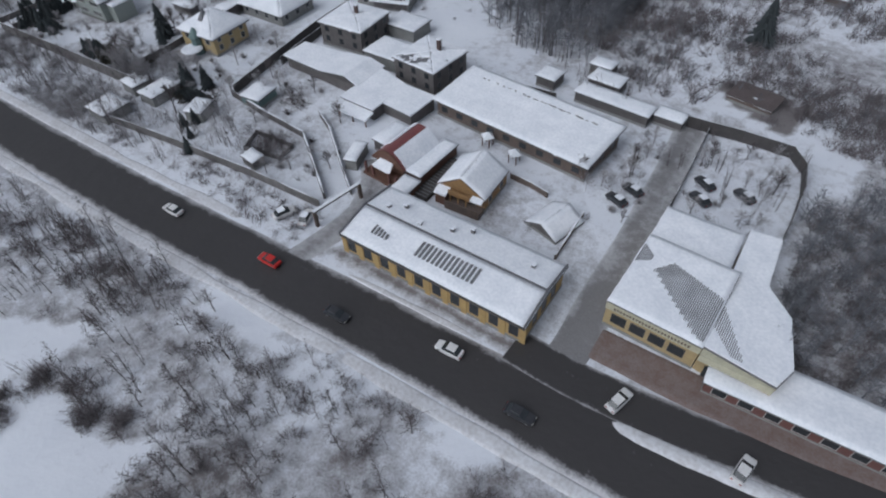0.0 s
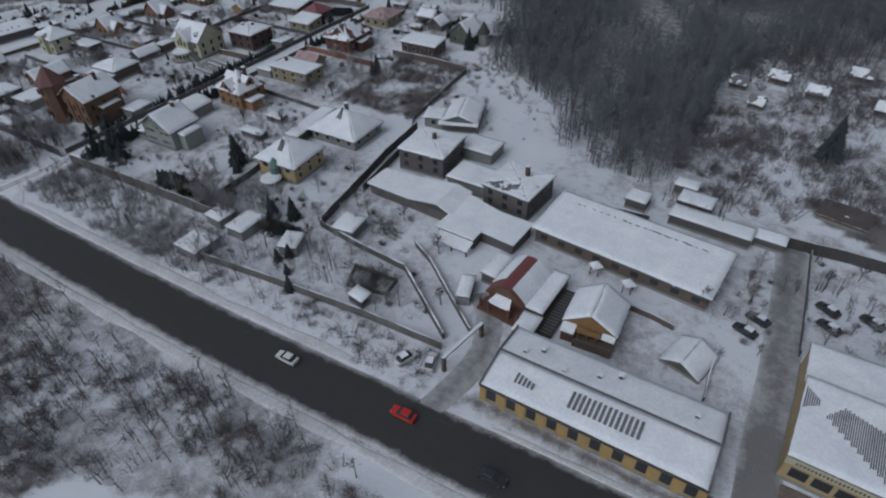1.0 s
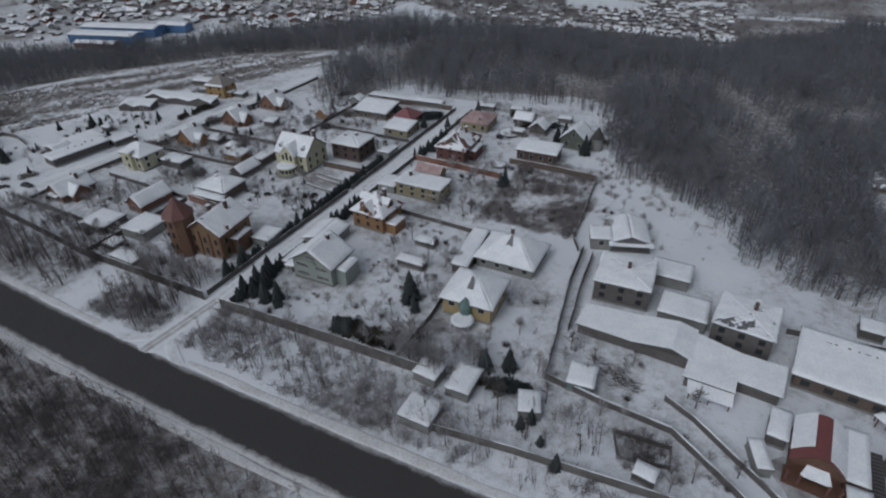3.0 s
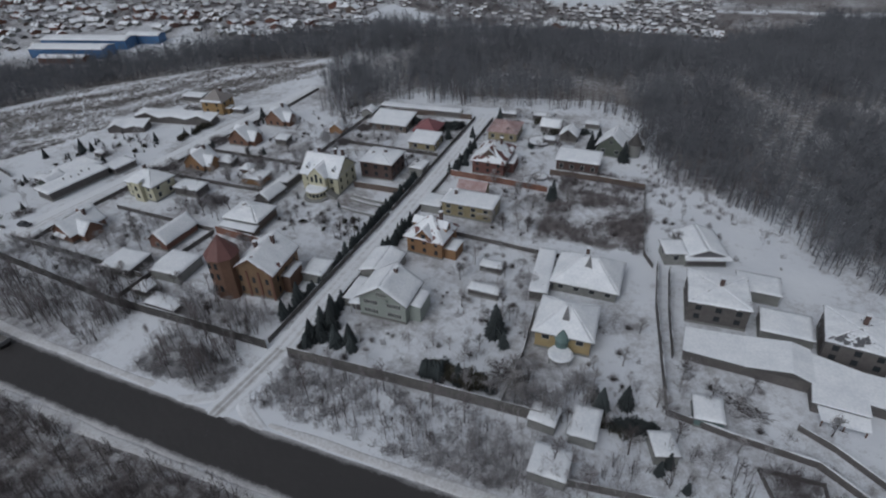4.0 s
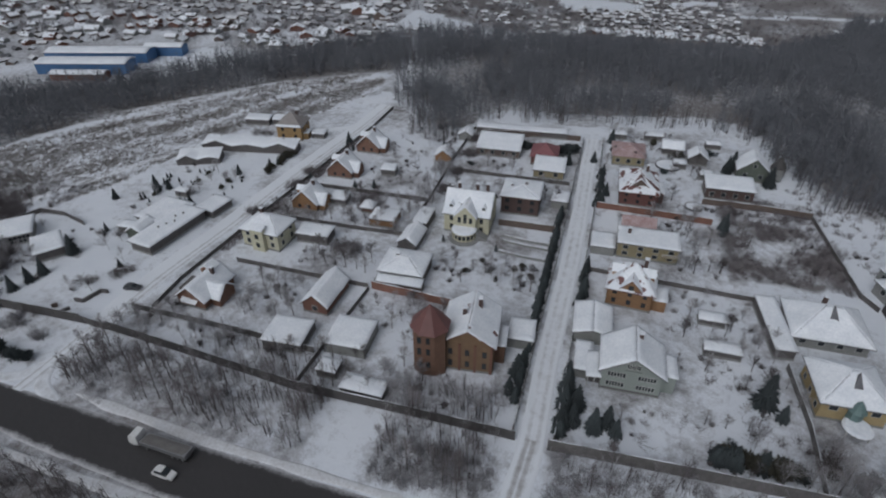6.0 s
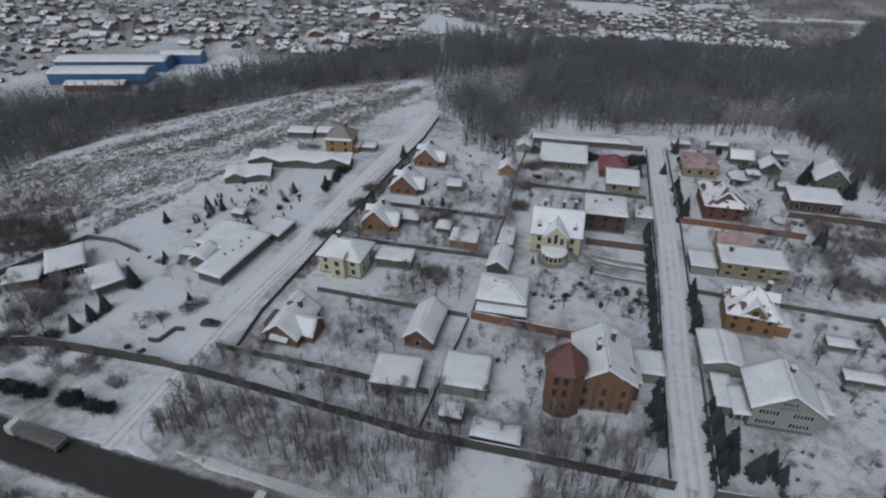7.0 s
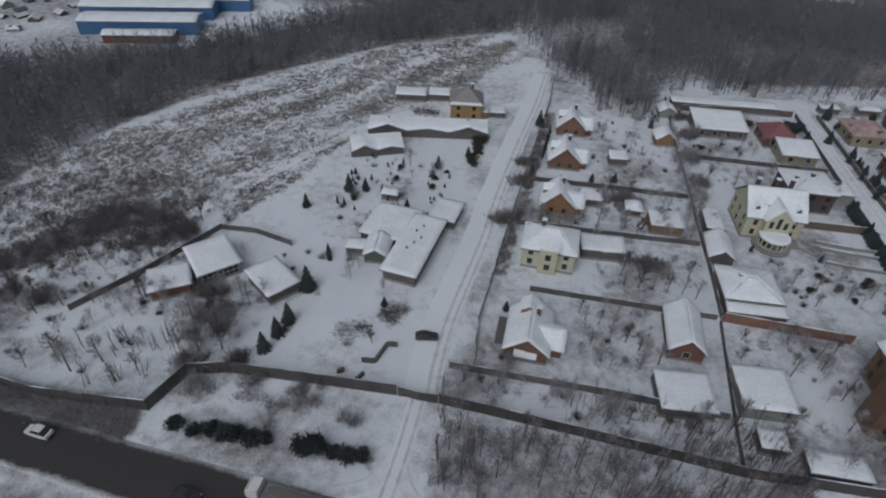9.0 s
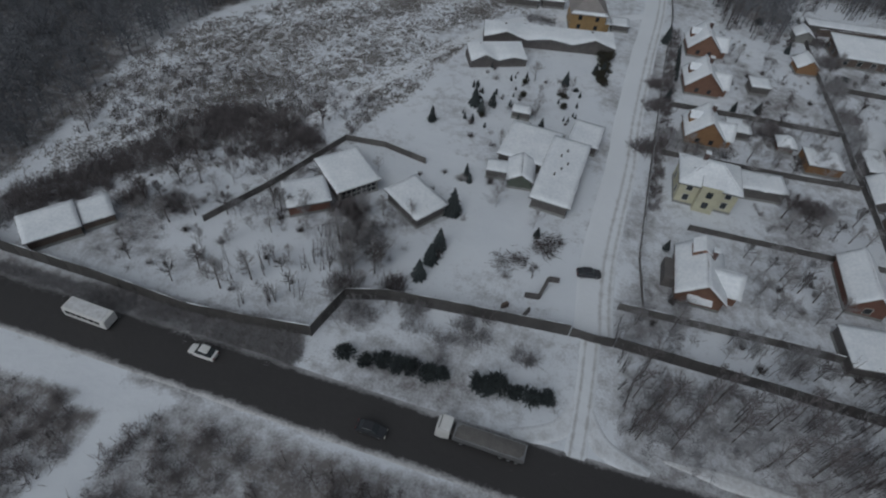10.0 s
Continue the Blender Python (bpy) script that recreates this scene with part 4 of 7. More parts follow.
house("flat snowy carport beside a brick house", -194.4, 87.2, 4, 5.4, 6.6, 2.6, 2.7, "flat", m_greywall, name="carport", category="carport", over=0.3, snow=0.3)
house("low hall with a stepped snowy roof and brown walls", -227.2, 102.8, 2, 11.0, 9.6, 3.4, 5.2, "hip", m_brownwall, snow=0.3, name="outbuilding", category="outbuilding", chimneys=[(-2, 0.5, 5.4), (-1.6, -1.5, 4.8)])
house("low lean-to with a snowy roof along a brown wall", -226.6, 96.6, 2, 11.6, 2.6, 1.9, 2.5, "mono", m_brownwall, name="shed", category="shed", over=0.2)
house("small shed with a steep snowy roof in a yard", -230.2, 116.2, -2, 5.0, 8.4, 2.4, 4.2, "gy", m_darkwall, name="shed", category="shed")
house("narrow flat-roofed shed deep in snow", -230.0, 126.4, 0, 4.0, 8.6, 2.8, 2.9, "flat", m_darkwall, name="shed", category="shed", over=0.2)
# villa
h = house("pale yellow villa with a round porch under a snowy roof", -217.2, 130.4, 2, 12.8, 11.4, 6.2, 10.8, "gx", m_cream, m_roofgrey, bare=0.05, rows=(1.8, 4.4), win=(1.0, 1.5), chimneys=[(4.2, 3.0, 11.6), (-3.8, 2.2, 11.6), (1.2, 3.6, 11.0)], trim=m_white, snow=0.2, frames=m_cream)
part("front_gable", Geo().profile_y([(-2.9, -0.4), (2.9, -0.4), (2.9, 6.6), (0, 9.6), (-2.9, 6.6)], -7.6, -1.0), m_cream, h)
for q in roof_quads("gy", 5.8, 6.4, 6.6, 9.6, 0.45):
    part("gable_snow", snow_sheet(Geo(), [(a, b - 4.2, c + 0.04) for a, b, c in q], 0.24), m_snow, h, smooth=True)
for x in (-1.6, 0, 1.6):
    part("pane", Geo().box(x - 0.45, x + 0.45, -7.66, -7.6, 4.4, 6.2 + 1.0 * (x == 0)), m_glass, h)
for x in (-4.6, 4.6):
    dormer(h, x, -3.6, 7.2, 1.1, 2.0, 1.4, m_greywall)
part("porch", Geo().tube(3.1, 3.1, -0.4, 2.9, 20, 0, -8.2), m_cream, h, "round cream porch")
# Dark band round the porch paints the shade below its snowy roof.
part("porch_glazing", Geo().tube(3.14, 3.14, 1.0, 2.3, 20, 0, -8.2), m_glass, h)
for k in range(9):
    a = math.pi * (1.02 + 0.12 * k)
    part("column", Geo().tube(0.16, 0.16, 0.4, 2.9, 6, 3.2 * math.cos(a), -8.2 + 3.2 * math.sin(a)), m_cream, h)
part("porch_roof", Geo().tube(3.5, 2.9, 2.9, 3.4, 20, 0, -8.2), m_snow, h)
for i in range(6):
    part("step", Geo().box(3.4 + i * 0.5, 3.9 + i * 0.5, -8.6, -6.0, -0.4, 2.1 - i * 0.35), m_greywall, h)
part("terrace", Geo().tube(4.3, 4.3, -0.4, 0.5, 24, 0, -8.2), m_greywall, h)
for y in (117.4, 122.6, 125.0):
    fence("low curved terrace wall topped with snow", [(-206, y + 0.8), (-200, y), (-192.4, y - 0.4)], 0.7, m_greywall, 2.6, 0.35)
house("dark brown brick house under a flat hipped snowy roof", -204.7, 143.8, 2, 11.0, 10.6, 6.0, 7.0, "hip", m_darkbrick, m_roofbrown, rows=(2.0, 4.5), chimneys=[(1, 1, 8.0), (-3, 0, 7.4)], snow=0.3, frames=m_darkbrick)
house("small snow-covered garage by the lane", -193.6, 148.6, 0, 4.6, 6.4, 2.5, 2.6, "flat", m_greywall, name="garage", category="garage", over=0.3)
house("house with a bare red hipped roof", -202.6, 177.2, 3, 8.6, 9.4, 3.4, 6.2, "hip", m_redbrick, m_redfrost, rows=(1.8,), snow=0.0)
house("pale house with a wide snowy roof beside a red roof", -199.6, 167.4, 2, 9.6, 8.0, 2.9, 4.0, "mono", m_tan, rows=(1.6,), snow=0.3)
house("long low house under a broad snowy roof", -219.0, 180.2, 3, 15.0, 11.0, 2.9, 4.2, "mono", m_brownwall, rows=(1.6,), snow=0.3)
house("row of low garages under snow at the wood's edge", -214.0, 196.2, 4, 34.0, 4.0, 2.4, 2.6, "flat", m_darkwall, name="outbuilding", category="garage", over=0.3)
house("little snowy summer house at the wood's edge", -233.4, 187.4, 4, 4.8, 4.6, 2.2, 3.6, "gy", m_greywall, name="summer_house", category="shed")
# east of the garden lane
h = house("red brick house, brown front gable and tiled roof rimmed with snow", -171.4, 160.2, 2, 10.6, 14.0, 5.2, 8.6, "hip", m_redbrick, m_roofmaroon, bare=0.42, rows=(1.7, 3.8), win=(0.9, 1.1), frames=m_redbrick, over=0.7, chimneys=[(2, 2, 9.6)])
part("gable", Geo().profile_y([(-3.4, 5.2), (3.4, 5.2), (0, 8.4)], -5.6, 1.0), m_brownwall, h, "brown boarded front gable")
for q in roof_quads("gy", 6.8, 6.6, 5.4, 8.6, 0.4):
    part("gable_roof", Geo().slab([(a, b - 2.3, c) for a, b, c in q], 0.08, 0.12), m_roofmaroon, h)
for sx in (-1, 1):
    part("gable_snow", Geo().slab([(sx * 3.9, -6.1, 5.05), (0, -6.1, 8.7), (0, -5.2, 8.7), (sx * 3.9, -5.2, 5.05)][::sx], 0.2, 0.0), m_snow, h)
part("side_wing", Geo().box(5.3, 7.6, -3.0, 4.0, -0.4, 3.4), m_redbrick, h)
part("wing_snow", snow_sheet(Geo(), [(5.2, -3.3, 3.4), (7.9, -3.3, 3.4), (7.9, 4.3, 3.4), (5.2, 4.3, 3.4)]), m_snow, h, smooth=True)
house("pink-roofed house half under snow", -175.0, 185.6, 3, 10.4, 11.0, 3.8, 6.0, "hip", m_tan, m_pinksnow, rows=(1.8,), snow=0.0)
house("long dark house under a straight snowy roof", -144.4, 168.4, 2, 13.6, 7.6, 3.8, 4.6, "mono", m_darkbrick, rows=(1.8,), snow=0.3)
h = house("green timber house with a steep snowy gable", -135.8, 183.8, -3, 9.2, 8.4, 4.0, 8.0, "gy", m_greenwall, rows=(2.0,), gable_window=True, over=0.6)
part("turret", Geo().tube(2.0, 2.0, -0.4, 4.4, 12, 7.4, 0.0), m_greywall, h, "round corner turret")
part("turret_roof", Geo().tube(2.4, 0.05, 4.4, 8.4, 12, 7.4, 0.0), m_fencedark, h, "dark conical turret roof")
house("small snow-covered house at the wood's edge", -160.0, 196.0, 0, 7.0, 6.0, 2.6, 4.6, "gx", m_darkwall)
house("small snow-covered house with a dark gable", -152.0, 190.0, 0, 6.0, 6.0, 2.6, 4.8, "gy", m_darkwall)
h = house("long tan house under a flat snowy roof", -168.2, 129.2, 1, 15.2, 8.0, 4.6, 4.9, "flat", m_tan, rows=(1.5, 3.4), win=(1.3, 1.1), snow=0.3, over=0.4, chimneys=[(-5, 1, 6.4)])
house("small house with a pink gabled roof under thin snow", -170.8, 138.4, 2, 8.4, 5.6, 3.4, 5.4, "gx", m_tan, m_pinksnow, snow=0.0)
part("balcony", Geo().box(3.4, 7.7, -5.4, -4.0, 2.5, 2.7), m_tan, h)
part("balcony_rail", Geo().box(3.4, 7.7, -5.45, -5.35, 3.5, 3.62), m_white, h)
for k in range(10):
    part("baluster", Geo().box(3.45 + 0.46 * k, 3.57 + 0.46 * k, -5.44, -5.36, 2.7, 3.5), m_white, h)
house("low snowy garage by the lane", -179.6, 128.4, 2, 6.0, 7.0, 2.5, 2.7, "flat", m_greywall, name="garage", category="garage", over=0.3)
h = house("orange two-storey house under a steep snowy roof with dormers", -172.0, 108.8, -3, 10.2, 9.4, 5.8, 10.0, "hip", m_orange, m_roofmaroon, bare=0.34, rows=(1.8, 4.3), win=(1.0, 1.4), frames=m_orange, chimneys=[(2.4, 1.0, 11)], over=0.7)
part("front_gable", Geo().profile_y([(-2.2, 5.0), (2.2, 5.0), (2.2, 6.2), (0, 8.6), (-2.2, 6.2)], -5.0, 0.0), m_orange, h)
for q in roof_quads("gy", 4.4, 5.0, 6.2, 8.6, 0.45):
    part("gable_roof", Geo().slab([(a, b - 2.5, c) for a, b, c in q], 0.05, 0.1), m_roofmaroon, h)
    part("gable_snow", snow_sheet(Geo(), [(a, b - 2.5, c + 0.06) for a, b, c in q], 0.22, 0.5, 0.16, 3.0), m_snow, h, smooth=True)
part("pane", Geo().box(-0.6, 0.6, -5.06, -5.0, 5.4, 6.9), m_glass, h)
dormer(h, 3.3, 0.2, 6.0, 2.6, 3.0, 2.8, m_orange, 90)
dormer(h, -3.3, 0.2, 6.0, 2.6, 3.0, 2.8, m_orange, -90)
part("porch", Geo().box(5.1, 8.4, -3.4, 1.6, -0.4, 3.2), m_orange, h)
part("porch_snow", snow_sheet(Geo(), [(5.0, -3.7, 3.2), (8.7, -3.7, 3.2), (8.7, 1.9, 3.2), (5.0, 1.9, 3.2)]), m_snow, h, smooth=True)
h = house("grey-green sided house with a wide snowy front gable", -171.2, 82.1, 2, 11.4, 8.8, 6.0, 9.8, "gy", m_siding, m_roofgrey, rows=(), over=0.8, snow=0.3, chimneys=[(1, 2, 10.6)])
for x, z, ww in ((-2.9, 1.9, 3.4), (2.9, 1.9, 3.4), (-2.9, 4.5, 3.4), (2.9, 4.5, 3.4), (0, 7.2, 2.4)):
    win = add_window(h, "S", x, z, 11.4, 8.8, ww, 1.15)
    for k in range(1, 6):
        part("mullion", Geo().box(-ww / 2 + k * ww / 6 - 0.07, -ww / 2 + k * ww / 6 + 0.07, -0.06, -0.02, -0.57, 0.57), m_white, win)
part("balcony", Geo().box(-1.6, 1.6, -5.3, -4.4, 6.0, 6.12).box(-1.6, 1.6, -5.3, -5.22, 6.12, 6.7), m_siding, h)
part("plinth_band", Geo().box(-5.75, 5.75, -4.5, -4.4, 0.3, 0.55), m_darkwall, h)
part("side_wing", Geo().box(5.7, 8.6, -2.6, 3.4, -0.4, 4.6), m_siding, h)
part("wing_snow", snow_sheet(Geo(), [(5.6, -2.9, 4.9), (8.9, -2.9, 4.5), (8.9, 3.7, 4.5), (5.6, 3.7, 4.9)]), m_snow, h, smooth=True)
part("porch_wall", Geo().box(-8.4, -5.7, -3.2, 2.5, -0.4, 2.8), m_darkwall, h)
for x in (-8.2, -6.9):
    part("porch_post", Geo().box(x - 0.1, x + 0.1, -4.5, -4.3, -0.4, 2.8), m_white, h)
part("deck_snow", snow_sheet(Geo(), [(-8.7, -4.8, 2.9), (-5.6, -4.8, 3.3), (-5.6, 2.8, 3.3), (-8.7, 2.8, 2.9)]), m_snow, h, smooth=True)
house("pale gabled shed under smooth snow beside the lane", -179.6, 94.8, 3, 8.0, 10.0, 2.9, 4.0, "gy", m_greywall, name="shed", category="shed", snow=0.3, over=0.4)
house("low flat shed under snow beside a sided house", -180.6, 83.4, 2, 3.2, 8.4, 2.3, 2.4, "flat", m_greywall, name="shed", category="shed", over=0.3)
house("low snowy garden shed", -152.2, 94.4, 0, 7.4, 2.8, 1.9, 2.1, "mono", m_darkwall, name="shed", category="shed", over=0.3)
house("low snowy greenhouse frame in a garden", -153.6, 104.6, 0, 5.6, 3.0, 1.6, 1.8, "mono", m_darkwall, name="shed", category="shed", over=0.2)
h = house("yellow house under a big snowy hipped roof with a glazed turret", -131.0, 87.4, 3, 11.6, 11.0, 5.2, 8.6, "hip", m_yellow, m_roofgrey, rows=(1.8, 3.9), win=(1.1, 1.3), snow=0.3, over=0.8, sides="EW")
for x in (-3.6, 3.6):
    add_window(h, "S", x, 3.4, 11.6, 11.0, 1.5, 1.4)
part("turret", Geo().tube(1.35, 1.35, -0.4, 4.2, 8, 0, -6.0), m_turq, h, "small turquoise glazed entrance turret")
part("turret_roof", Geo().tube(1.7, 0.05, 4.2, 6.6, 8, 0, -6.0), m_turq, h, "pointed turquoise turret roof")
part("porch_roof", Geo().tube(2.7, 2.2, 1.9, 2.3, 14, 0.2, -8.2), m_snow, h)
part("porch_post", Geo().tube(0.15, 0.15, -0.3, 1.9, 8, -1.8, -9.4), m_white, h)
part("porch_post", Geo().tube(0.15, 0.15, -0.3, 1.9, 8, 2.2, -9.4), m_white, h)
part("skylight", Geo().add([(-0.8, -3.3, 6.9), (0.8, -3.3, 6.9), (0, -1.5, 9.6)], [(0, 1, 2)]).add([(-0.8, -3.3, 6.9), (0, -1.5, 9.6), (0, -0.8, 8.2)], [(0, 1, 2)]).add([(0.8, -3.3, 6.9), (0, -0.8, 8.2), (0, -1.5, 9.6)], [(0, 1, 2)]), m_roofgrey, h, "dark triangular skylight")
h = house("broad low grey house under a big snowy hipped roof", -130.0, 108.0, 1, 14.8, 12.0, 3.4, 7.6, "hip", m_greywall, m_roofgrey, rows=(1.7,), snow=0.3, over=0.8, chimneys=[(-1, 2.4, 8.2)])
part("skylight", Geo().add([(-1.0, -3.0, 5.7), (1.0, -3.0, 5.7), (0, -0.6, 8.4), (0, 0.4, 7.4)], [(0, 1, 2), (0, 2, 3), (1, 3, 2)]), m_roofgrey, h, "dark triangular skylight")
house("long narrow shed under snow", -140.6, 105.4, 6, 4.0, 18.0, 2.7, 2.9, "flat", m_darkwall, name="shed", category="shed", over=0.3)
house("grey modern block with a flat roof", -111.6, 125.4, 19, 5.0, 6.0, 3.4, 3.6, "flat", m_greywall, rows=(2.0,), over=0.5)
h = house("low green-grey house with a dark slate front gable", -105.4, 130.0, 19, 10.2, 12.0, 3.0, 4.9, "gy", m_greywall, rows=(1.5,), snow=0.3, over=0.35)
part("front_eave", Geo().slab([(-5.6, -7.4, 2.6), (5.6, -7.4, 2.6), (5.6, -6.1, 3.0), (-5.6, -6.1, 3.0)], 0.24, 0.06), m_snow, h)
# Flat dark sheet on the wall paints the shade under the front eave.
part("recess", Geo().box(-4.8, 4.8, -6.08, -6.02, 0.2, 2.4), m_darkwall, h)
part("gable_panel", Geo().profile_y([(-3.9, 3.1), (3.9, 3.1), (0, 4.72)], -6.5, -6.0), m_roofgrey, h, "dark slate gable front")
house("plain house with a low snowy roof near the wood", -92.0, 117.0, 0, 9.0, 7.0, 3.0, 3.2, "flat", m_greywall, over=0.4)
house("dark two-storey house under a flat hipped snowy roof", -101.2, 107.6, 4, 12.4, 12.0, 5.8, 6.5, "hip", m_darkwall, rows=(2.0, 4.4), bare=0.06, frames=m_darkwall, chimneys=[(0.5, 0.5, 8.6)], snow=0.3, over=0.4)
house("dark brown two-storey house with patchy snow on its roof", -74.6, 103.0, -5, 11.6, 11.6, 5.8, 6.3, "hip", m_darkwall, rows=(2.0, 4.4), bare=0.24, frames=m_darkwall, chimneys=[(1, 2, 8.8)], over=0.4)
house("pale low block between two houses", -87.0, 104.0, 0, 10.0, 8.0, 3.0, 3.2, "flat", m_greywall, over=0.3)
h = thing("outbuilding", -85, 86, 0, "angular low hall with a wide snowy roof and dark gable", "outbuilding")
L = lambda x, y, z: (x + 85, y - 86, z)
for poly in ([(-106.7, 88.6), (-95.4, 88.2), (-95.0, 96.2), (-106.6, 95.0)], [(-95.4, 88.2), (-83.5, 87.6), (-83.5, 96.3), (-95.0, 96.2)], [(-83.6, 82.9), (-75.0, 82.6), (-74.6, 92.9), (-83.5, 95.2)], [(-75.0, 85.8), (-67.0, 85.2), (-66.4, 92.7), (-74.6, 92.9)]):
    part("wall", Geo().prism([(x + 85, y - 86) for x, y in poly], -0.4, 2.75), m_darkwall, h)
part("gable_panel", Geo().profile_y([(-10.6, 2.7), (1.7, 2.7), (-2.2, 4.0)], 1.55, 1.85), m_fencedark, h, "dark front gable")
ROOFS = ([L(-107.2, 88.1, 2.8), L(-95.6, 87.7, 2.8), L(-94.8, 96.7, 2.8), L(-107.0, 95.5, 2.8)], [L(-95.6, 87.5, 2.85), L(-87.2, 87.5, 4.1), L(-87.0, 96.6, 4.1), L(-94.8, 96.8, 2.85)], [L(-87.2, 87.5, 4.1), L(-83.1, 87.0, 2.95), L(-83.1, 96.8, 2.95), L(-87.0, 96.6, 4.1)],
         [L(-84.1, 82.4, 2.75), L(-74.6, 82.1, 2.75), L(-74.2, 93.4, 2.95), L(-83.1, 95.8, 2.95)], [L(-74.6, 85.4, 2.75), L(-66.6, 84.7, 2.75), L(-66.0, 93.1, 2.95), L(-74.2, 93.4, 2.95)])
for q in ROOFS:
    part("roof", Geo().slab(q, 0.0, 0.18), m_roofgrey, h)
    part("snow_layer", Geo().slab([(x, y, z + 0.02) for x, y, z in q], 0.3, 0.0), m_snow, h)
part("veranda", Geo().slab([L(-82.6, 79.6, 1.6), L(-74.6, 79.4, 1.6), L(-74.6, 82.2, 2.1), L(-83.0, 82.5, 2.1)], 0.25, 0.1), m_snow, h)
for x in (-82.2, -78.6, -75.0):
    part("veranda_post", Geo().box(x + 84.9, x + 85.1, -6.3, -6.1, -0.3, 1.6), m_wooddark, h)
h = house("small turquoise shed with a flat snowy roof", -101.6, 74.6, 6, 5.0, 5.8, 2.3, 2.4, "flat", m_turq, name="shed", category="shed", over=0.3, snow=0.3)
for x, y, yaw, w, d, lab in ((-122.2, 63.4, 0, 4.8, 7.2, "small street-side shed under smooth snow"), (-126.2, 53.0, 0, 6.4, 6.2, "grey street-side garage under a flat snowy roof"), (-129.6, 62.6, -4, 5.0, 4.6, "small dark shed with sagging snowy roof"), (-108.6, 63.6, 20, 4.0, 5.0, "small lean shed with snowy roof")):
    house(lab, x, y, yaw, w, d, 2.3, 2.5, "flat", m_greywall, name="shed", category="shed", over=0.25, snow=0.3)
house("low snowy shed by the street wall", -86.0, 58.4, -6, 3.6, 2.6, 1.8, 2.1, "mono", m_darkwall, name="shed", category="shed", over=0.2)
house("narrow white-roofed kiosk in a yard", -69.4, 70.4, 18, 2.4, 6.0, 2.2, 2.3, "flat", m_greywall, name="kiosk", category="shed", over=0.2)

# ---- buildings, east end ----
h = house("long dark-brown hall under a broad snowy roof", -46.4, 96.6, -5, 35.8, 12.8, 3.8, 5.0, "mono", m_brownwall, rows=(1.9,), win=(1.6, 1.3), frames=m_brownwall, snow=0.35, name="hall", category="building", over=0.8, pitch_gap=3.6)
for i, (x, l) in enumerate(((-14, 1.0), (-12.6, 0.6), (-3.6, 0.9), (-2.4, 0.7), (1.8, 0.5), (3.9, 0.7), (6.3, 0.5), (10.3, 0.6), (-10.4, 0.7), (-8.6, 0.5), (-7.4, 1.0), (-5.6, 0.4), (-1.0, 1.2), (0.8, 0.8), (2.6, 1.6), (5.0, 1.4), (7.0, 1.0), (8.8, 1.8), (11.2, 0.8), (12.6, 1.4))):
    part("roof_debris", Geo().prism([(x, 4.1 + 0.1 * (i % 3)), (x + l * 0.9, 4.0), (x + l, 4.16), (x + l * 0.3, 4.3 + 0.06 * (i % 2))], 4.7, 5.14 + 0.05 * (i % 3)), m_darkwall, h)
for x, y in ((-50.2, 88.6), (-43.0, 86.8)):
    k = thing("garden_pavilion", x, y, 0, "tiny pavilion with a snowy pyramid roof", "pavilion", "courtyard pavilions")
    part("roof", Geo().tube(1.6, 0.2, 2.0, 3.0, 4), m_snow, k)
    for sx, sy in ((-0.8, -0.8), (0.8, -0.8), (0.8, 0.8), (-0.8, 0.8)):
        part("post", Geo().box(sx - 0.08, sx + 0.08, sy - 0.08, sy + 0.08, -0.2, 2.0), m_wooddark, k)
# red barrel-roofed pavilion
h = thing("pavilion", -60.8, 75.4, -4, "timber pavilion under a red barrel roof half free of snow", "pavilion")
part("wall", Geo().box(-3.9, 3.9, -4.2, 4.6, -0.4, 3.0), m_wooddark, h)
arc = [(-4.1 + 8.2 * i / 14, 2.9 + 2.8 * math.sin(math.pi * i / 14)) for i in range(15)]
part("roof", Geo().profile_y([(-4.1, 2.7), (4.1, 2.7)] + arc[::-1], -5.0, 5.2), m_roofred, h, "red metal barrel roof")
for lo, hi, front in ((0, 5, -2.6), (9, 14, -4.4)):
    band = arc[lo:hi + 1]
    outline = [(x, z + 0.01) for x, z in band] + [(x * 1.02, z + 0.2) for x, z in band][::-1]
    part("snow_layer", Geo().profile_y(outline, front, 5.4), m_snow, h)
part("front_arch", Geo().profile_y([(-4.1, 2.7), (4.1, 2.7)] + arc[::-1], -5.3, -5.0), m_wooddark, h)
part("porch_roof", Geo().slab([(-2.3, -7.2, 2.6), (2.3, -7.2, 2.6), (1.6, -5.3, 3.4), (-1.6, -5.3, 3.4)], 0.2, 0.1), m_snow, h)
for x in (-3.9, -2.1, 2.1, 3.9):
    part("post", Geo().box(x - 0.2, x + 0.2, -7.4, -7.0, -0.3, 2.8), m_redbrick, h)
part("terrace", Geo().box(-4.4, 4.4, -7.8, -4.2, -0.3, 0.5), m_wooddark, h)
house("snow-covered side hall of a red pavilion", -55.1, 76.4, -2, 3.1, 11.6, 2.8, 3.0, "flat", m_wooddark, name="outbuilding", category="outbuilding", over=0.3, snow=0.3)
house("dark narrow passage building under snow", -66.8, 78.4, -4, 3.0, 7.0, 2.6, 2.8, "flat", m_darkwall, name="outbuilding", category="outbuilding", over=0.3)
house("low snowy link roof between a pavilion and the street building", -55.0, 67.3, 0, 3.4, 5.2, 2.3, 2.4, "flat", m_wooddark, name="outbuilding", category="outbuilding", over=0.2, snow=0.3)
h = house("honey-coloured timber chalet with a wide snowy gable", -45.3, 75.6, 4, 9.4, 8.8, 3.2, 6.2, "gy", m_wood, m_roofbrown, over=0.3, rows=(1.7,), gable_window=True, snow=0.3)
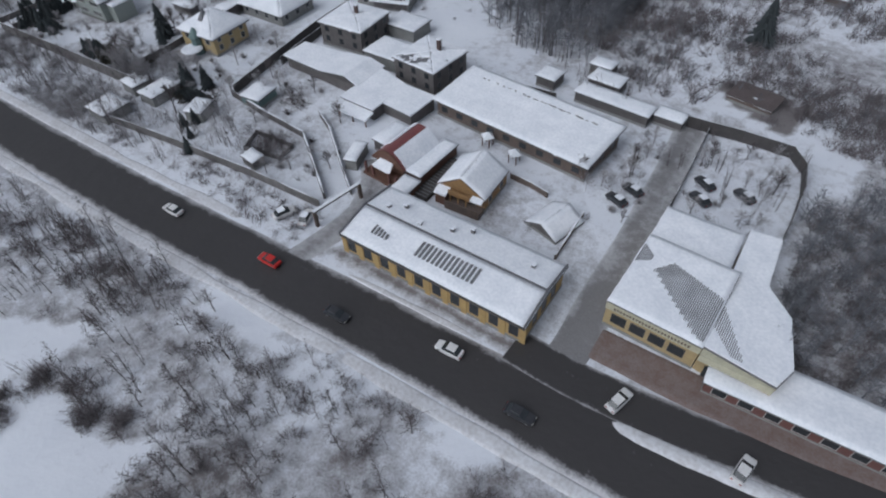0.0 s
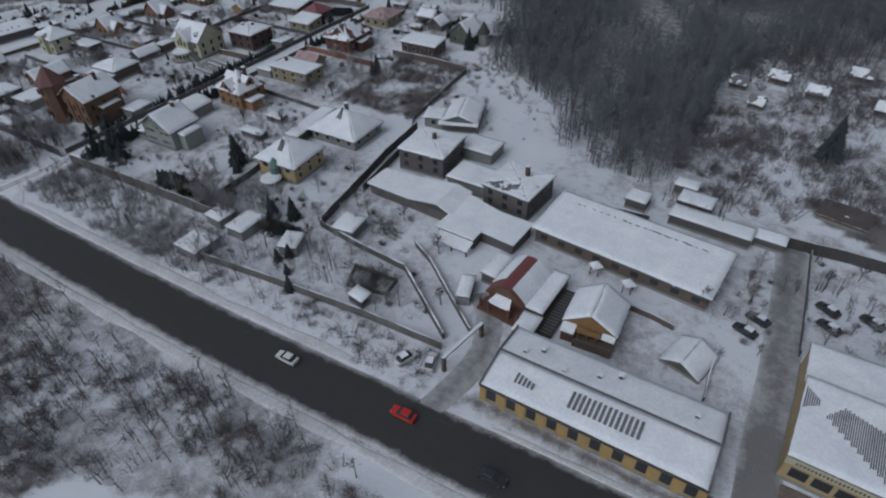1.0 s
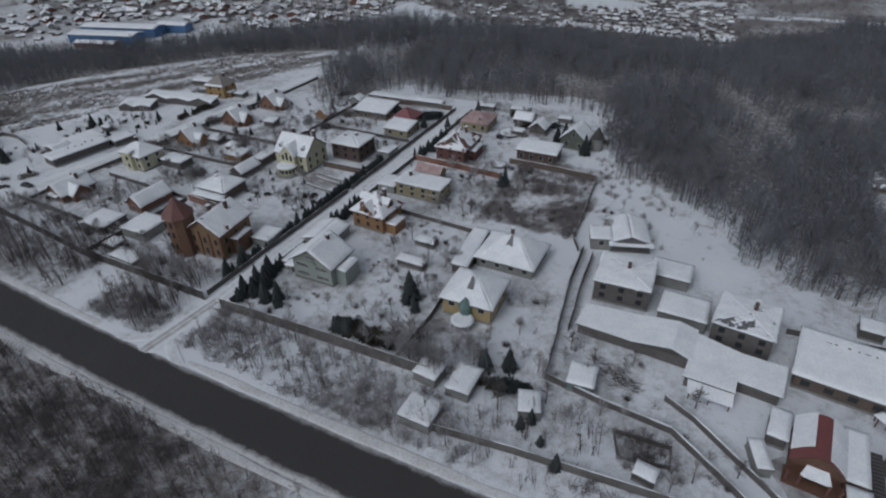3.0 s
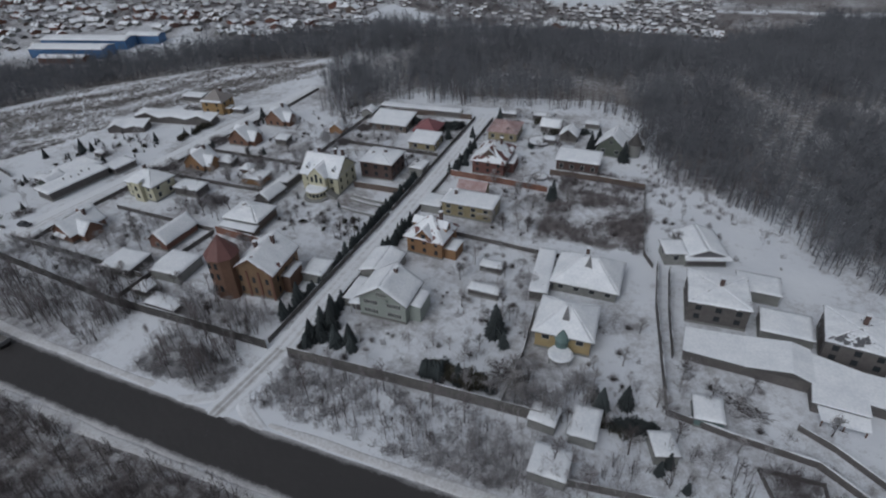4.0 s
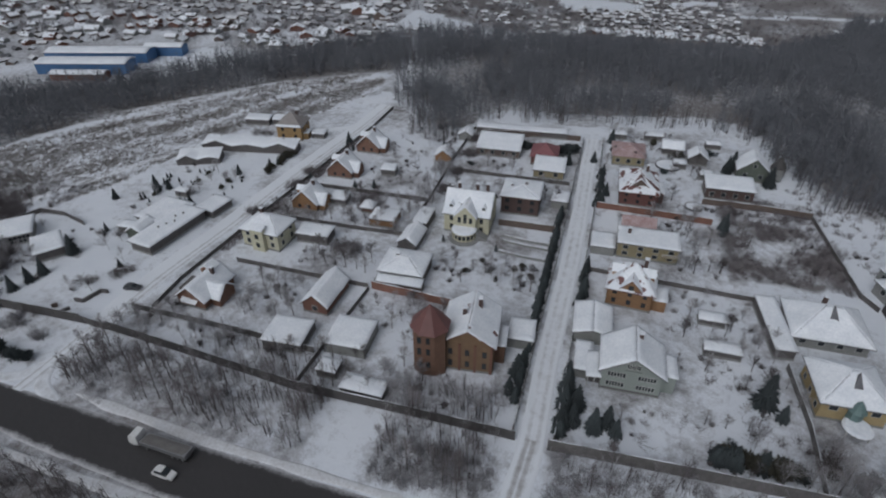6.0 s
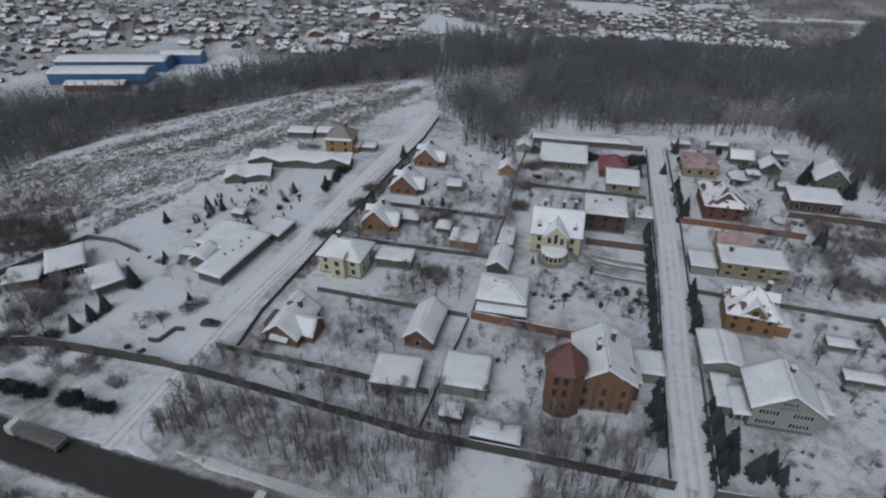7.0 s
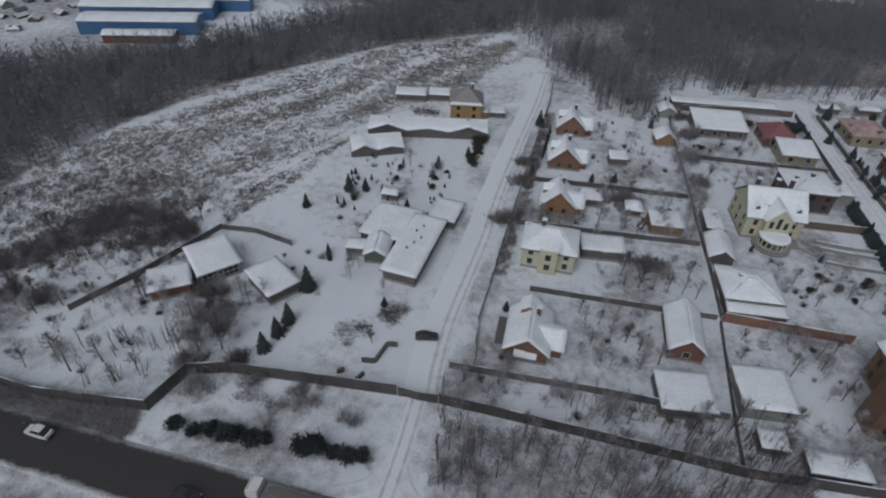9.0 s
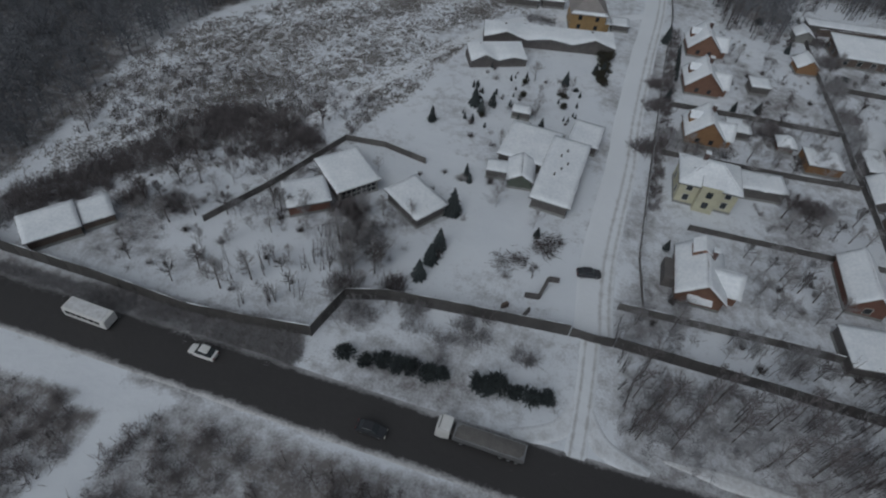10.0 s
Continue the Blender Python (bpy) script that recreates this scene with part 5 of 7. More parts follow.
part("gable_cladding", Geo().profile_y([(-4.2, 3.2), (4.2, 3.2), (0, 5.9)], -4.62, -4.46), m_wood, h)
part("balcony", Geo().box(-2.0, 2.2, -5.8, -4.4, 2.6, 2.8).box(-2.0, 2.2, -5.8, -5.7, 2.8, 3.7), m_wood, h, "timber balcony")
for x in (-1.6, 0.0, 1.6):
    part("balcony_post", Geo().box(x - 0.1, x + 0.1, -5.75, -5.55, -0.3, 2.6), m_wood, h)
part("lean_to_roof", Geo().slab([(-4.7, -6.4, 2.3), (-2.2, -6.4, 2.3), (-2.2, -4.45, 2.9), (-4.7, -4.45, 2.9)], 0.22, 0.08), m_snow, h)
part("lean_to", Geo().box(-4.5, -2.4, -6.2, -4.4, -0.3, 2.25), m_wooddark, h)
part("porch_roof", Geo().slab([(2.4, -5.7, 2.7), (4.7, -5.7, 2.7), (4.7, -4.45, 3.1), (2.4, -4.45, 3.1)], 0.22, 0.08), m_snow, h)
part("terrace", Geo().box(-2.2, 4.7, -6.8, -4.4, -0.3, 1.0).box(-2.2, 4.7, -6.8, -6.7, 1.0, 1.9), m_brownwall, h)
# Low dark block added in the gap, where only shade lies between the buildings.
h = thing("passage", -52.0, 74.4, 0, "low dark ribbed block standing in for the shaded gap between two buildings", "passage")
part("roof", Geo().box(-1.35, 1.35, -6.4, 6.0, -0.3, 0.9), m_fencedark, h)
for k in range(15):
    part("roof_rib", Geo().box(-1.3, 1.3, -6.2 + 0.8 * k, -6.05 + 0.8 * k, 0.9, 0.97), m_roofgrey, h)
# yellow street building
h = house("long ochre street building under a wide snowy roof", -38.0, 57.4, 0.8, 34.0, 12.8, 4.6, 5.6, "gx", m_ochre, m_roofgrey, name="street_building", category="building", snow=0.3, over=0.45)
for i in range(10):
    x = -15.4 + i * 3.42
    add_window(h, "S", x, 2.2, 34, 12.8, 1.5, 2.4, m_darkwall)
    part("arch", Geo().profile_y([(x + 0.9 * math.cos(a), 3.4 + 0.6 * math.sin(a)) for a in [math.pi * k / 8 for k in range(9)]], -6.46, -6.4), m_glass, h)
for i in range(11):
    x = -16.9 + i * 3.38
    part("pilaster", Geo().box(x - 0.5, x + 0.5, -6.52, -6.4, -0.4, 4.2), m_ochre, h)
part("cornice", Geo().box(-17.1, 17.1, -6.8, -6.4, 3.95, 4.4), m_darkwall, h)
part("fascia", Geo().box(-17.3, 17.3, -6.98, -6.9, 4.1, 4.72), m_fencedark, h, "dark gutter board along the eave")
for y in (-3, 0, 3):
    add_window(h, "E", y, 2.2, 34, 12.8, 1.4, 2.2, m_darkwall)
for x in (-17.2, 17.2):
    part("parapet", Geo().profile_x([(-6.9, 4.3), (6.9, 4.3), (6.9, 5.0), (0, 6.1), (-6.9, 5.0)], x - 0.14, x + 0.14), m_roofgrey, h)
part("ridge_rail", Geo().box(-17.0, 17.0, -0.12, 0.12, 5.75, 6.05), m_roofgrey, h)
for i in range(14):
    x = -3.8 + i * 0.8
    part("bare_roof_strip", Geo().slab([(x, -4.6, 5.28), (x + 0.46, -4.6, 5.28), (x + 0.46, -1.7 + 0.1 * (i % 3), 5.72), (x, -1.7, 5.72)], 0.06, 0.02), m_rib, h)
for i in range(5):
    x = -12.6 + i * 0.7
    part("bare_roof_strip", Geo().slab([(x, -4.4, 5.3), (x + 0.36, -4.4, 5.3), (x + 0.36, -2.6 - 0.2 * i, 5.58), (x, -2.6 - 0.2 * i, 5.58)], 0.06, 0.02), m_roofgrey, h)
for x, y in ((-13.5, 1.8), (-11, 3.4), (-6.6, 1.2), (-1.4, 3.0), (1.5, 4.6), (13.2, 3.2)):
    v = part("vent", Geo().box(x - 0.3, x + 0.3, y - 0.3, y + 0.3, 4.9, 6.1), m_darkwall, h)
    part("cap", Geo().box(x - 0.4, x + 0.4, y - 0.4, y + 0.4, 6.1, 6.25), m_snow, v)
house("dark gabled cellar entrance half buried in snow", -28.6, 76.0, -14, 7.0, 7.4, 0.4, 2.3, "gy", m_darkwall, name="cellar_entrance", category="shed", over=0.12)
# gateway between the street wall and the ochre building
h = thing("gateway", -62.4, 57.4, 80, "tall metal gateway with a snow-topped beam", "gate")
for x in (-5.0, 5.0):
    part("gate_post", Geo().box(x - 0.3, x + 0.3, -0.3, 0.3, -0.3, 3.2), m_brownwall, h)
part("beam", Geo().box(-5.2, 5.2, -0.25, 0.25, 3.2, 3.5), m_darkwall, h)
part("snow_cap", Geo().box(-5.2, 5.2, -0.3, 0.3, 3.5, 3.68), m_snow, h)
# cream shop building with its wings
h = house("cream shop building with dark arched windows under a snowy roof", -5.8, 68.2, -1.5, 13.6, 14.6, 5.6, 6.6, "mono", m_yellow, m_roofgrey, bare=0.0, name="shop_building", category="building", snow=0.28, over=0.2)
for i in range(37):
    x = -3.6 + i * 0.28
    y0, y1 = max(-6.7, 0.7 - 0.235 * i + 0.3 * (i % 3)), min(1.2 + 0.34 * i, 4.2 - 0.085 * i) + 0.25 * (i % 2)
    part("bare_roof_strip", Geo().slab([(x, y0, 6.22 + 0.065 * y0), (x + 0.14, y0, 6.22 + 0.065 * y0), (x + 0.14, y1, 6.22 + 0.065 * y1), (x, y1, 6.22 + 0.065 * y1)], 0.28, 0.02), m_rib, h)
for i in range(7):
    x, y0, y1 = -6.7 + i * 0.3, 1.2 + 0.2 * i, 5.0 - 0.25 * i
    part("bare_roof_strip", Geo().slab([(x, y0, 6.22 + 0.065 * y0), (x + 0.15, y0, 6.22 + 0.065 * y0), (x + 0.15, y1, 6.22 + 0.065 * y1), (x, y1, 6.22 + 0.065 * y1)], 0.28, 0.02), m_rib, h)
for i in range(4):
    x = -4.6 + i * 2.9
    add_window(h, "S", x, 2.3, 13.6, 14.6, 2.2, 1.9, m_darkwall)
part("sign_band", Geo().box(-6.9, 6.9, -7.5, -7.3, 4.0, 5.3), m_cream, h, "plain cream band over the windows")
for k in range(24):
    part("sign_bar", Geo().box(-5.6 + 0.47 * k, -5.33 + 0.47 * k, -7.56, -7.5, 4.35 + 0.08 * (k % 3 == 1), 4.85), m_brownwall, h)
h = house("snowy back wing of a shop building", -6.4, 80.0, 1, 12.0, 8.4, 5.6, 6.0, "flat", m_yellow, name="shop_building", category="building", snow=0.3, over=0.3)
h = thing("shop_building", 5, 72, 0, "angular east wing of a shop building under smooth snow", "building")
E2 = [(-4.1, -11.2), (5.6, -12.2), (6.8, -8.6), (4.6, -0.2), (0.4, 4.0), (-0.2, 14.8), (-5.0, 14.2), (-4.8, 4.0), (-4.1, 3.6)]
part("wall", Geo().prism([(x * 0.98, y * 0.98) for x, y in E2], -0.4, 5.4), m_yellow, h)
part("roof", Geo().prism(E2, 5.4, 5.6), m_roofgrey, h)
part("snow_layer", Geo().prism([(x * 0.985, y * 0.985) for x, y in E2], 5.6, 5.88), m_snow, h)
for i in range(17):
    x, y0, y1 = -3.8 + i * 0.28, max(-11.0, -7.6 - 0.3 * i), -3.2 - 0.46 * i + 0.3 * (i % 2)
    if y1 > y0:
        part("bare_roof_strip", Geo().box(x, x + 0.14, y0, y1, 5.7, 5.9), m_rib, h)
part("sign_band", Geo().box(-4.0, 5.4, -12.4, -11.0, 4.0, 5.3), m_cream, h)
for x in (-1.8, 1.0, 3.8):
    part("pane", Geo().box(x - 1.0, x + 1.0, -12.3, -11.9, 1.0, 3.0), m_glass, h)
h = house("low red-brick shop row with a flat snowy roof", 24.0, 62.6, 3, 42.0, 7.0, 2.9, 3.1, "flat", m_redbrick, name="shop_row", category="building", snow=0.3, over=0.5)
for i in range(12):
    add_window(h, "S", -19 + i * 3.4, 1.5, 42, 7, 1.8, 1.5, m_white)
for x, y, w, d, lab in ((-50.2, 115.2, 4.4, 4.6, "small snowy hut behind the hall"), (-34.0, 113.4, 16.6, 4.2, "row of dark garages under snow"), (-38.6, 120.2, 7.2, 4.6, "snowy garage behind a row of garages"), (-42.0, 125.6, 5.0, 3.6, "snowy hut at the wood's edge")):
    house(lab, x, y, -3, w, d, 2.5, 2.7, "flat", m_darkwall, name="garage", category="garage", over=0.3, snow=0.3)
for x, y, w, d, lab in ((-4.0, 190.0, 8, 6, "small far cottage under snow"), (-33, 199, 7, 5, "far cottage with a snowy gable"), (-43, 189.7, 6, 4.6, "far cottage with a snowy gable"), (-22, 193, 7, 5, "far cottage with a snowy gable"), (-12.0, 212.0, 8, 6, "far cottage with a snowy gable"), (-36, 178, 5, 4, "far cottage with a snowy gable"), (6.0, 218.0, 8, 6, "far cottage with a snowy gable"), (16.0, 205.0, 9, 7, "far cottage with a snowy gable")):
    house(lab, x, y, -8, w * 0.75, d * 0.8, 2.2, 3.8, "gx", m_brownwall, m_roofgrey, bare=0.42, snow=0.2)
house("low brown barn with a bare earth-coloured roof", -10.0, 131.6, -10, 9.6, 5.6, 1.5, 1.9, "mono", m_brownwall, m_roofearth, bare=0.96, name="barn", category="shed", over=0.3)
house("low snowy lean-to at the end of the garages", -22.4, 114.8, -2, 6.0, 3.4, 2.0, 2.3, "mono", m_darkwall, name="shed", category="shed", over=0.2)
for x, y, w, d in ((-179, 203, 6, 3), (-166, 205, 7, 3), (-146, 203, 5, 3), (-150, 178, 4, 3), (-128, 190, 5, 3), (-158, 184, 4, 3)):
    house("low dark shed under snow at the wood's edge", x, y, 4, w, d, 1.9, 2.2, "mono", m_darkwall, name="shed", category="shed", over=0.2, group="sheds at the wood's edge")
for x, y, r in ((-161.5, 184.0, 4.2), (-154.6, 157.4, 2.6)):
    h = thing("round_pool", x, y, 0, "round garden pool snowed over inside its low rim", "pool", "garden pools")
    part("rim", Geo().tube(r, r, -0.2, 0.5, 24), m_roofgrey, h)
    part("snow_cover", Geo().tube(r - 0.3, r - 0.8, 0.5, 0.62, 24), m_snow, h)
# blue warehouses and what lies beyond the woods
for i, (x, y, w, d, hh) in enumerate(((-425, 201.5, 26, 6, 3.0), (-430.7, 212.0, 44, 11, 5.0), (-437, 228.5, 52, 11, 5.0), (-411.7, 246, 20, 8, 4.6))):
    house("long blue sheet-metal warehouse under a snowy roof" if i else "long brown shed in front of the warehouses", x, y, 15, w, d, hh, hh + 1.0, "gx", m_blue if i else m_brick, m_roofgrey, name="warehouse", category="warehouse", snow=0.3, over=0.3, plinth=False, group="blue warehouses")


# ---- far village beyond the woods ----
rng = np.random.default_rng(5)
FAR = []
# The bare shares also dull these roofs, in place of distance haze.
for k, (wall, roof, bare) in enumerate(((m_brownwall, m_roofbrown, 0.22), (m_greywall, m_roofgrey, 0.3), (m_brick, m_roofmaroon, 0.35), (m_greywall, m_roofgrey, 0.15))):
    FAR.append(house("small far village house under a snowy roof", -330 - 9 * k, 345 + 4 * k, 10 * k, 7.5 + k, 6.5, 2.8, 5.0, "gx" if k % 2 else "gy", wall, roof, bare, plinth=False, group="far village houses", snow=0.25))
placed, beyond, near = [], [], 0
ROWS_FAR = [(-610, -300, 268, 420, 290), (-310, -215, 372, 560, 120), (-215, -30, 392, 620, 430), (-560, -452, 196, 266, 64)]
for x0, x1, y0, y1, n in ROWS_FAR:
    got = tries = 0
    while got < n and tries < n * 20:
        tries += 1
        x, y = rng.uniform(x0, x1), rng.uniform(y0, y1)
        y = round(y / 11) * 11 + rng.uniform(-3, 3)
        if inside(FOREST, x, y) or inside(FARFIELD, x, y) or inside(BELT, x, y) or (-470 < x < -365 and y < 262) or any(inside(o, x, y) for o in OPEN) or (x - -285) ** 2 + (y - 366) ** 2 < 500:
            continue
        if any((x - a) ** 2 + (y - b) ** 2 < (42 if x < -310 else 24) for a, b in placed):
            continue
        placed.append((x, y))
        s, turn = rng.uniform(0.5, 0.85), rng.uniform(-30, 30) + 90 * rng.integers(2)
        if y < 312 and near < 150 or x > -215 and y < 408 and near < 190:
            near += 1
            copy_thing(FAR[int(rng.integers(4))], pose(x, y, -0.1 + ground_z(x, y), 0, 0, turn) @ Matrix.Diagonal((s, s, s * rng.uniform(0.75, 1.0), 1)))
        else:
            beyond.append((x, y, turn, s))
        got += 1


def far_roofs(spots):
    """The rest of the village: small gabled houses too far off to tell apart."""
    V, F, M = [], [], []
    for x, y, turn, s in spots:
        s *= 0.64 if x > -310 else 0.8
        w, d, e, r = 4.8 * s, 3.2 * s, 2.0 * s, 3.6 * s
        m, k = pose(x, y, -0.1 + ground_z(x, y), 0, 0, turn), len(V)
        shape = [(-w, -d, 0), (w, -d, 0), (w, d, 0), (-w, d, 0), (-w, -d, e), (w, -d, e), (w, d, e), (-w, d, e), (-w, 0, r - 0.2), (w, 0, r - 0.2)]
        o, q = w + 0.4, d + 0.5
        shape += [(-o, -q, e - 0.2), (o, -q, e - 0.2), (o, 0, r + 0.1), (-o, 0, r + 0.1), (o, q, e - 0.2), (-o, q, e - 0.2)]
        V += [tuple(m @ Vector(p)) for p in shape]
        for f, i in (((0, 1, 5, 4), 0), ((2, 3, 7, 6), 0), ((1, 2, 6, 9, 5), 0), ((3, 0, 4, 8, 7), 0), ((10, 11, 12, 13), 1), ((13, 12, 14, 15), 1)):
            F.append(tuple(k + j for j in f))
            M.append((1, 2, 2, 4, 2)[(len(V) // 16) % 5] if i else (len(V) // 16) % 3 // 2 * 3)
    me = bpy.data.meshes.new("far_village")
    me.from_pydata(V, [], F)
    for q in (m_darkwall, m_snow, m_berm, m_brownwall, m_roofgrey):
        me.materials.append(q)
    me.polygons.foreach_set("material_index", M)
    tagged(new("far_village", me), "crowd of small snowy houses far beyond the woods", "houses", "", "stuff")


far_roofs(beyond)


# ---- trees and shrubs ----
def cone(a, b, r, sides=3):
    """A thin spike from a to b."""
    a, b = np.array(a, float), np.array(b, float)
    t = (b - a) / (np.linalg.norm(b - a) + 1e-9)
    u = np.cross(t, (0.3, 0.9, 0.2))
    u /= np.linalg.norm(u) + 1e-9
    w = np.cross(t, u)
    ring = [a + r * (math.cos(2 * math.pi * k / sides) * u + math.sin(2 * math.pi * k / sides) * w) for k in range(sides)]
    return ring + [b], [(k, (k + 1) % sides, sides) for k in range(sides)]


def sliver(a, b, r):
    """A hair-thin twig from a to b."""
    a, b = np.array(a, float), np.array(b, float)
    u = np.cross(b - a, np.random.default_rng(int(abs(a[0] * 977 + b[2] * 331) * 10) % 99991).normal(size=3))
    u *= r / (np.linalg.norm(u) + 1e-9)
    return [a - u, a + u, b], [(0, 1, 2)]


def wood_tree(rg, h, mains, twigs, spread, r_trunk, r_twig, low):
    """A far-off leafless tree: a slim trunk and a haze of fine twigs."""
    g = Geo()
    top = np.array([*(rg.normal(0, 0.03, 2) * h), h])
    g.add(*cone((0, 0, -0.3), top, r_trunk, 4))
    for _ in range(mains):
        f = rg.uniform(low, 0.95)
        az, el = rg.uniform(0, 6.283), rg.uniform(0.35, 1.15)
        L = spread * h * (1.15 - f) * rg.uniform(0.6, 1.2)
        a, d = top * f, np.array([math.cos(az) * math.cos(el), math.sin(az) * math.cos(el), math.sin(el)])
        g.add(*sliver(a, a + d * L, r_twig * 1.6))
        for _ in range(twigs):
            e = d + rg.normal(0, 0.6, 3) + (0, 0, 0.2)
            s = a + d * L * rg.uniform(0.25, 0.95)
            g.add(*sliver(s, s + e / np.linalg.norm(e) * L * rg.uniform(0.35, 0.7), r_twig))
    return g


def bare_tree(rg, h, mains, twigs, spread, r_trunk, r_twig, low=0.25):
    """Trunk and crown of a leafless tree: limbs that rise and fork into many fine twigs."""
    trunk, crown = Geo(), Geo()
    lean = rg.normal(0, 0.03, 2) * h
    top = np.array([lean[0], lean[1], h])
    trunk.add(*cone((0, 0, -0.3), top, r_trunk, 5))
    for _ in range(mains):
        f = rg.uniform(low, 0.93)
        az, el = rg.uniform(0, 2 * math.pi), rg.uniform(0.5, 1.15)
        L = spread * h * (1.12 - f) * rg.uniform(0.7, 1.2)
        a = top * f
        d = np.array([math.cos(az) * math.cos(el), math.sin(az) * math.cos(el), math.sin(el)])
        b = a + d * L
        crown.add(*cone(a, b, r_twig * 2.0))
        for _ in range(twigs):
            g = rg.uniform(0.3, 0.95)
            e = d + rg.normal(0, 0.55, 3)
            e[2] += 0.25
            e /= np.linalg.norm(e)
            crown.add(*cone(a + d * L * g, a + d * L * g + e * L * rg.uniform(0.3, 0.6), r_twig))
    return trunk, crown


rg = np.random.default_rng(11)
TREES, SLIM, SHRUBS = [], [], []
TREE_LABEL = "bare deciduous garden tree with fine grey-brown twigs"
for k in range(5):
    t, c = bare_tree(rg, 5.0, 32, 14, 0.55, 0.12, 0.019)
    ob = thing("tree", -252 + 3 * k, 100.5, 0, TREE_LABEL, "tree", "bare garden trees")
    part("trunk", t, m_bark, ob)
    part("crown", c, m_twig if k % 2 else m_frost, ob)
    TREES.append(ob)
for k in range(5):
    t, c = bare_tree(rg, 9.5, 26, 12, 0.34, 0.11, 0.022, 0.3)
    ob = thing("tree", -282 + 5 * k, 55, 0, "tall slim bare tree beside the road", "tree", "slim roadside trees")
    part("trunk", t, m_bark, ob)
    part("crown", c, m_scrub, ob)
    SLIM.append(ob)
for k in range(4):
    g = Geo()
    for _ in range(70):
        az, el, L = rg.uniform(0, 6.28), rg.uniform(0.35, 1.4), rg.uniform(0.7, 1.5)
        d = np.array([math.cos(az) * math.cos(el), math.sin(az) * math.cos(el), math.sin(el)])
        a = rg.normal(0, 0.16, 3) * (1, 1, 0)
        g.add(*cone(a, a + d * L, 0.028))
        for _ in range(2):
            e = d + rg.normal(0, 0.5, 3)
            g.add(*cone(a + d * L * 0.5, a + d * L * 0.5 + e * L * 0.4, 0.018))
    ob = tagged(new("shrub", g.mesh("shrub", m_twig if k % 2 else m_frost)), "low bare shrub dusted with snow", "shrub", "bare shrubs")
    ob.matrix_basis = pose(-222 + 2 * k, 106, 0)
    SHRUBS.append(ob)


def spruce(rg, h, r, tiers, arms):
    """A conifer: drooping boughs in tiers round a trunk, with gaps."""
    trunk, crown = Geo(), Geo()
    trunk.add(*cone((0, 0, -0.3), (0, 0, h * 0.97), h * 0.022, 6))
    for i in range(tiers):
        f = i / tiers
        z, R = h * (0.07 + 0.9 * f), r * (1 - f) ** 0.85 + 0.1
        for k in range(max(4, int(arms * (1 - 0.55 * f)))):
            az = rg.uniform(0, 6.283)
            z = h * (0.05 + 0.92 * f) + rg.normal(0, h * 0.018)
            L, wd = R * rg.uniform(0.5, 1.2), R * 0.10 + 0.08
            c, s = math.cos(az), math.sin(az)
            P = lambda a, b, zz: (c * a - s * b, s * a + c * b, zz)
            rise, fall = h * 0.035, L * 0.30
            v = [P(0.05, 0, z + rise), P(L * 0.55, wd, z - fall * 0.4), P(L, 0, z - fall), P(L * 0.55, -wd, z - fall * 0.4), P(L * 0.5, 0, z + rise * 0.7 - fall * 0.1), P(L * 0.5, 0, z - fall * 0.75 - 0.12)]
            crown.add(v, [(0, 1, 4), (1, 2, 4), (2, 3, 4), (3, 0, 4)])
    return trunk, crown


def round_bush(rg, h, r, n):
    """A dense rounded shrub: an uneven dome of short needle sprays over bare stems."""
    stem, crown = Geo(), Geo()
    for _ in range(7):
        az = rg.uniform(0, 6.283)
        stem.add(*cone((0, 0, -0.2), (math.cos(az) * r * 0.55, math.sin(az) * r * 0.55, h * 0.8), 0.05, 4))
    lobes = [(rg.normal(0, r * 0.32), rg.normal(0, r * 0.32), h * rg.uniform(0.35, 0.62), rg.uniform(0.5, 0.72)) for _ in range(7)]
    for _ in range(n):
        cx, cy, cz, q = lobes[int(rg.integers(len(lobes)))]
        d = rg.normal(0, 1, 3)
        d /= np.linalg.norm(d) + 1e-9
        a = np.array([cx, cy, cz]) + d * np.array([r, r, h * 0.55]) * q * rg.uniform(0.55, 1.0)
        a[2] = max(0.05, a[2])
        e = d + rg.normal(0, 0.45, 3) + (0, 0, 0.35)
        crown.add(*cone(a - e * 0.12, a + e * rg.uniform(0.22, 0.42), rg.uniform(0.07, 0.13), 3))
    return stem, crown


SPRUCE, COLUMN, BUSH, DOME = [], [], [], []
for k in range(3):
    t, c = spruce(rg, 6.5, 2.0, 26, 28)
    ob = thing("spruce", -183.0, 66 + 4.5 * k, 0, "dark green spruce standing in the snow", "conifer", "spruces")
    part("trunk", t, m_bark, ob)
    part("crown", c, m_needle, ob)
    SPRUCE.append(ob)
for k in range(3):
    t, c = spruce(rg, 3.4, 0.8, 20, 22)
    ob = thing("thuja", -192.4, 74 + 1.4 * k, 0, "dark columnar evergreen in a hedge row", "conifer", "evergreen hedge")
    part("trunk", t, m_bark, ob)
    part("crown", c, m_needle, ob)
    COLUMN.append(ob)
for k in range(3):
    t, c = round_bush(rg, 2.3, 1.75, 560)
    ob = thing("evergreen_bush", -154 + 3.2 * k, 67.4, 0, "broad dark evergreen bush in the snow", "bush", "evergreen bushes")
    part("stem", t, m_bark, ob)
    part("crown", c, m_needlebrown if k < 2 else m_needle, ob)
    BUSH.append(ob)
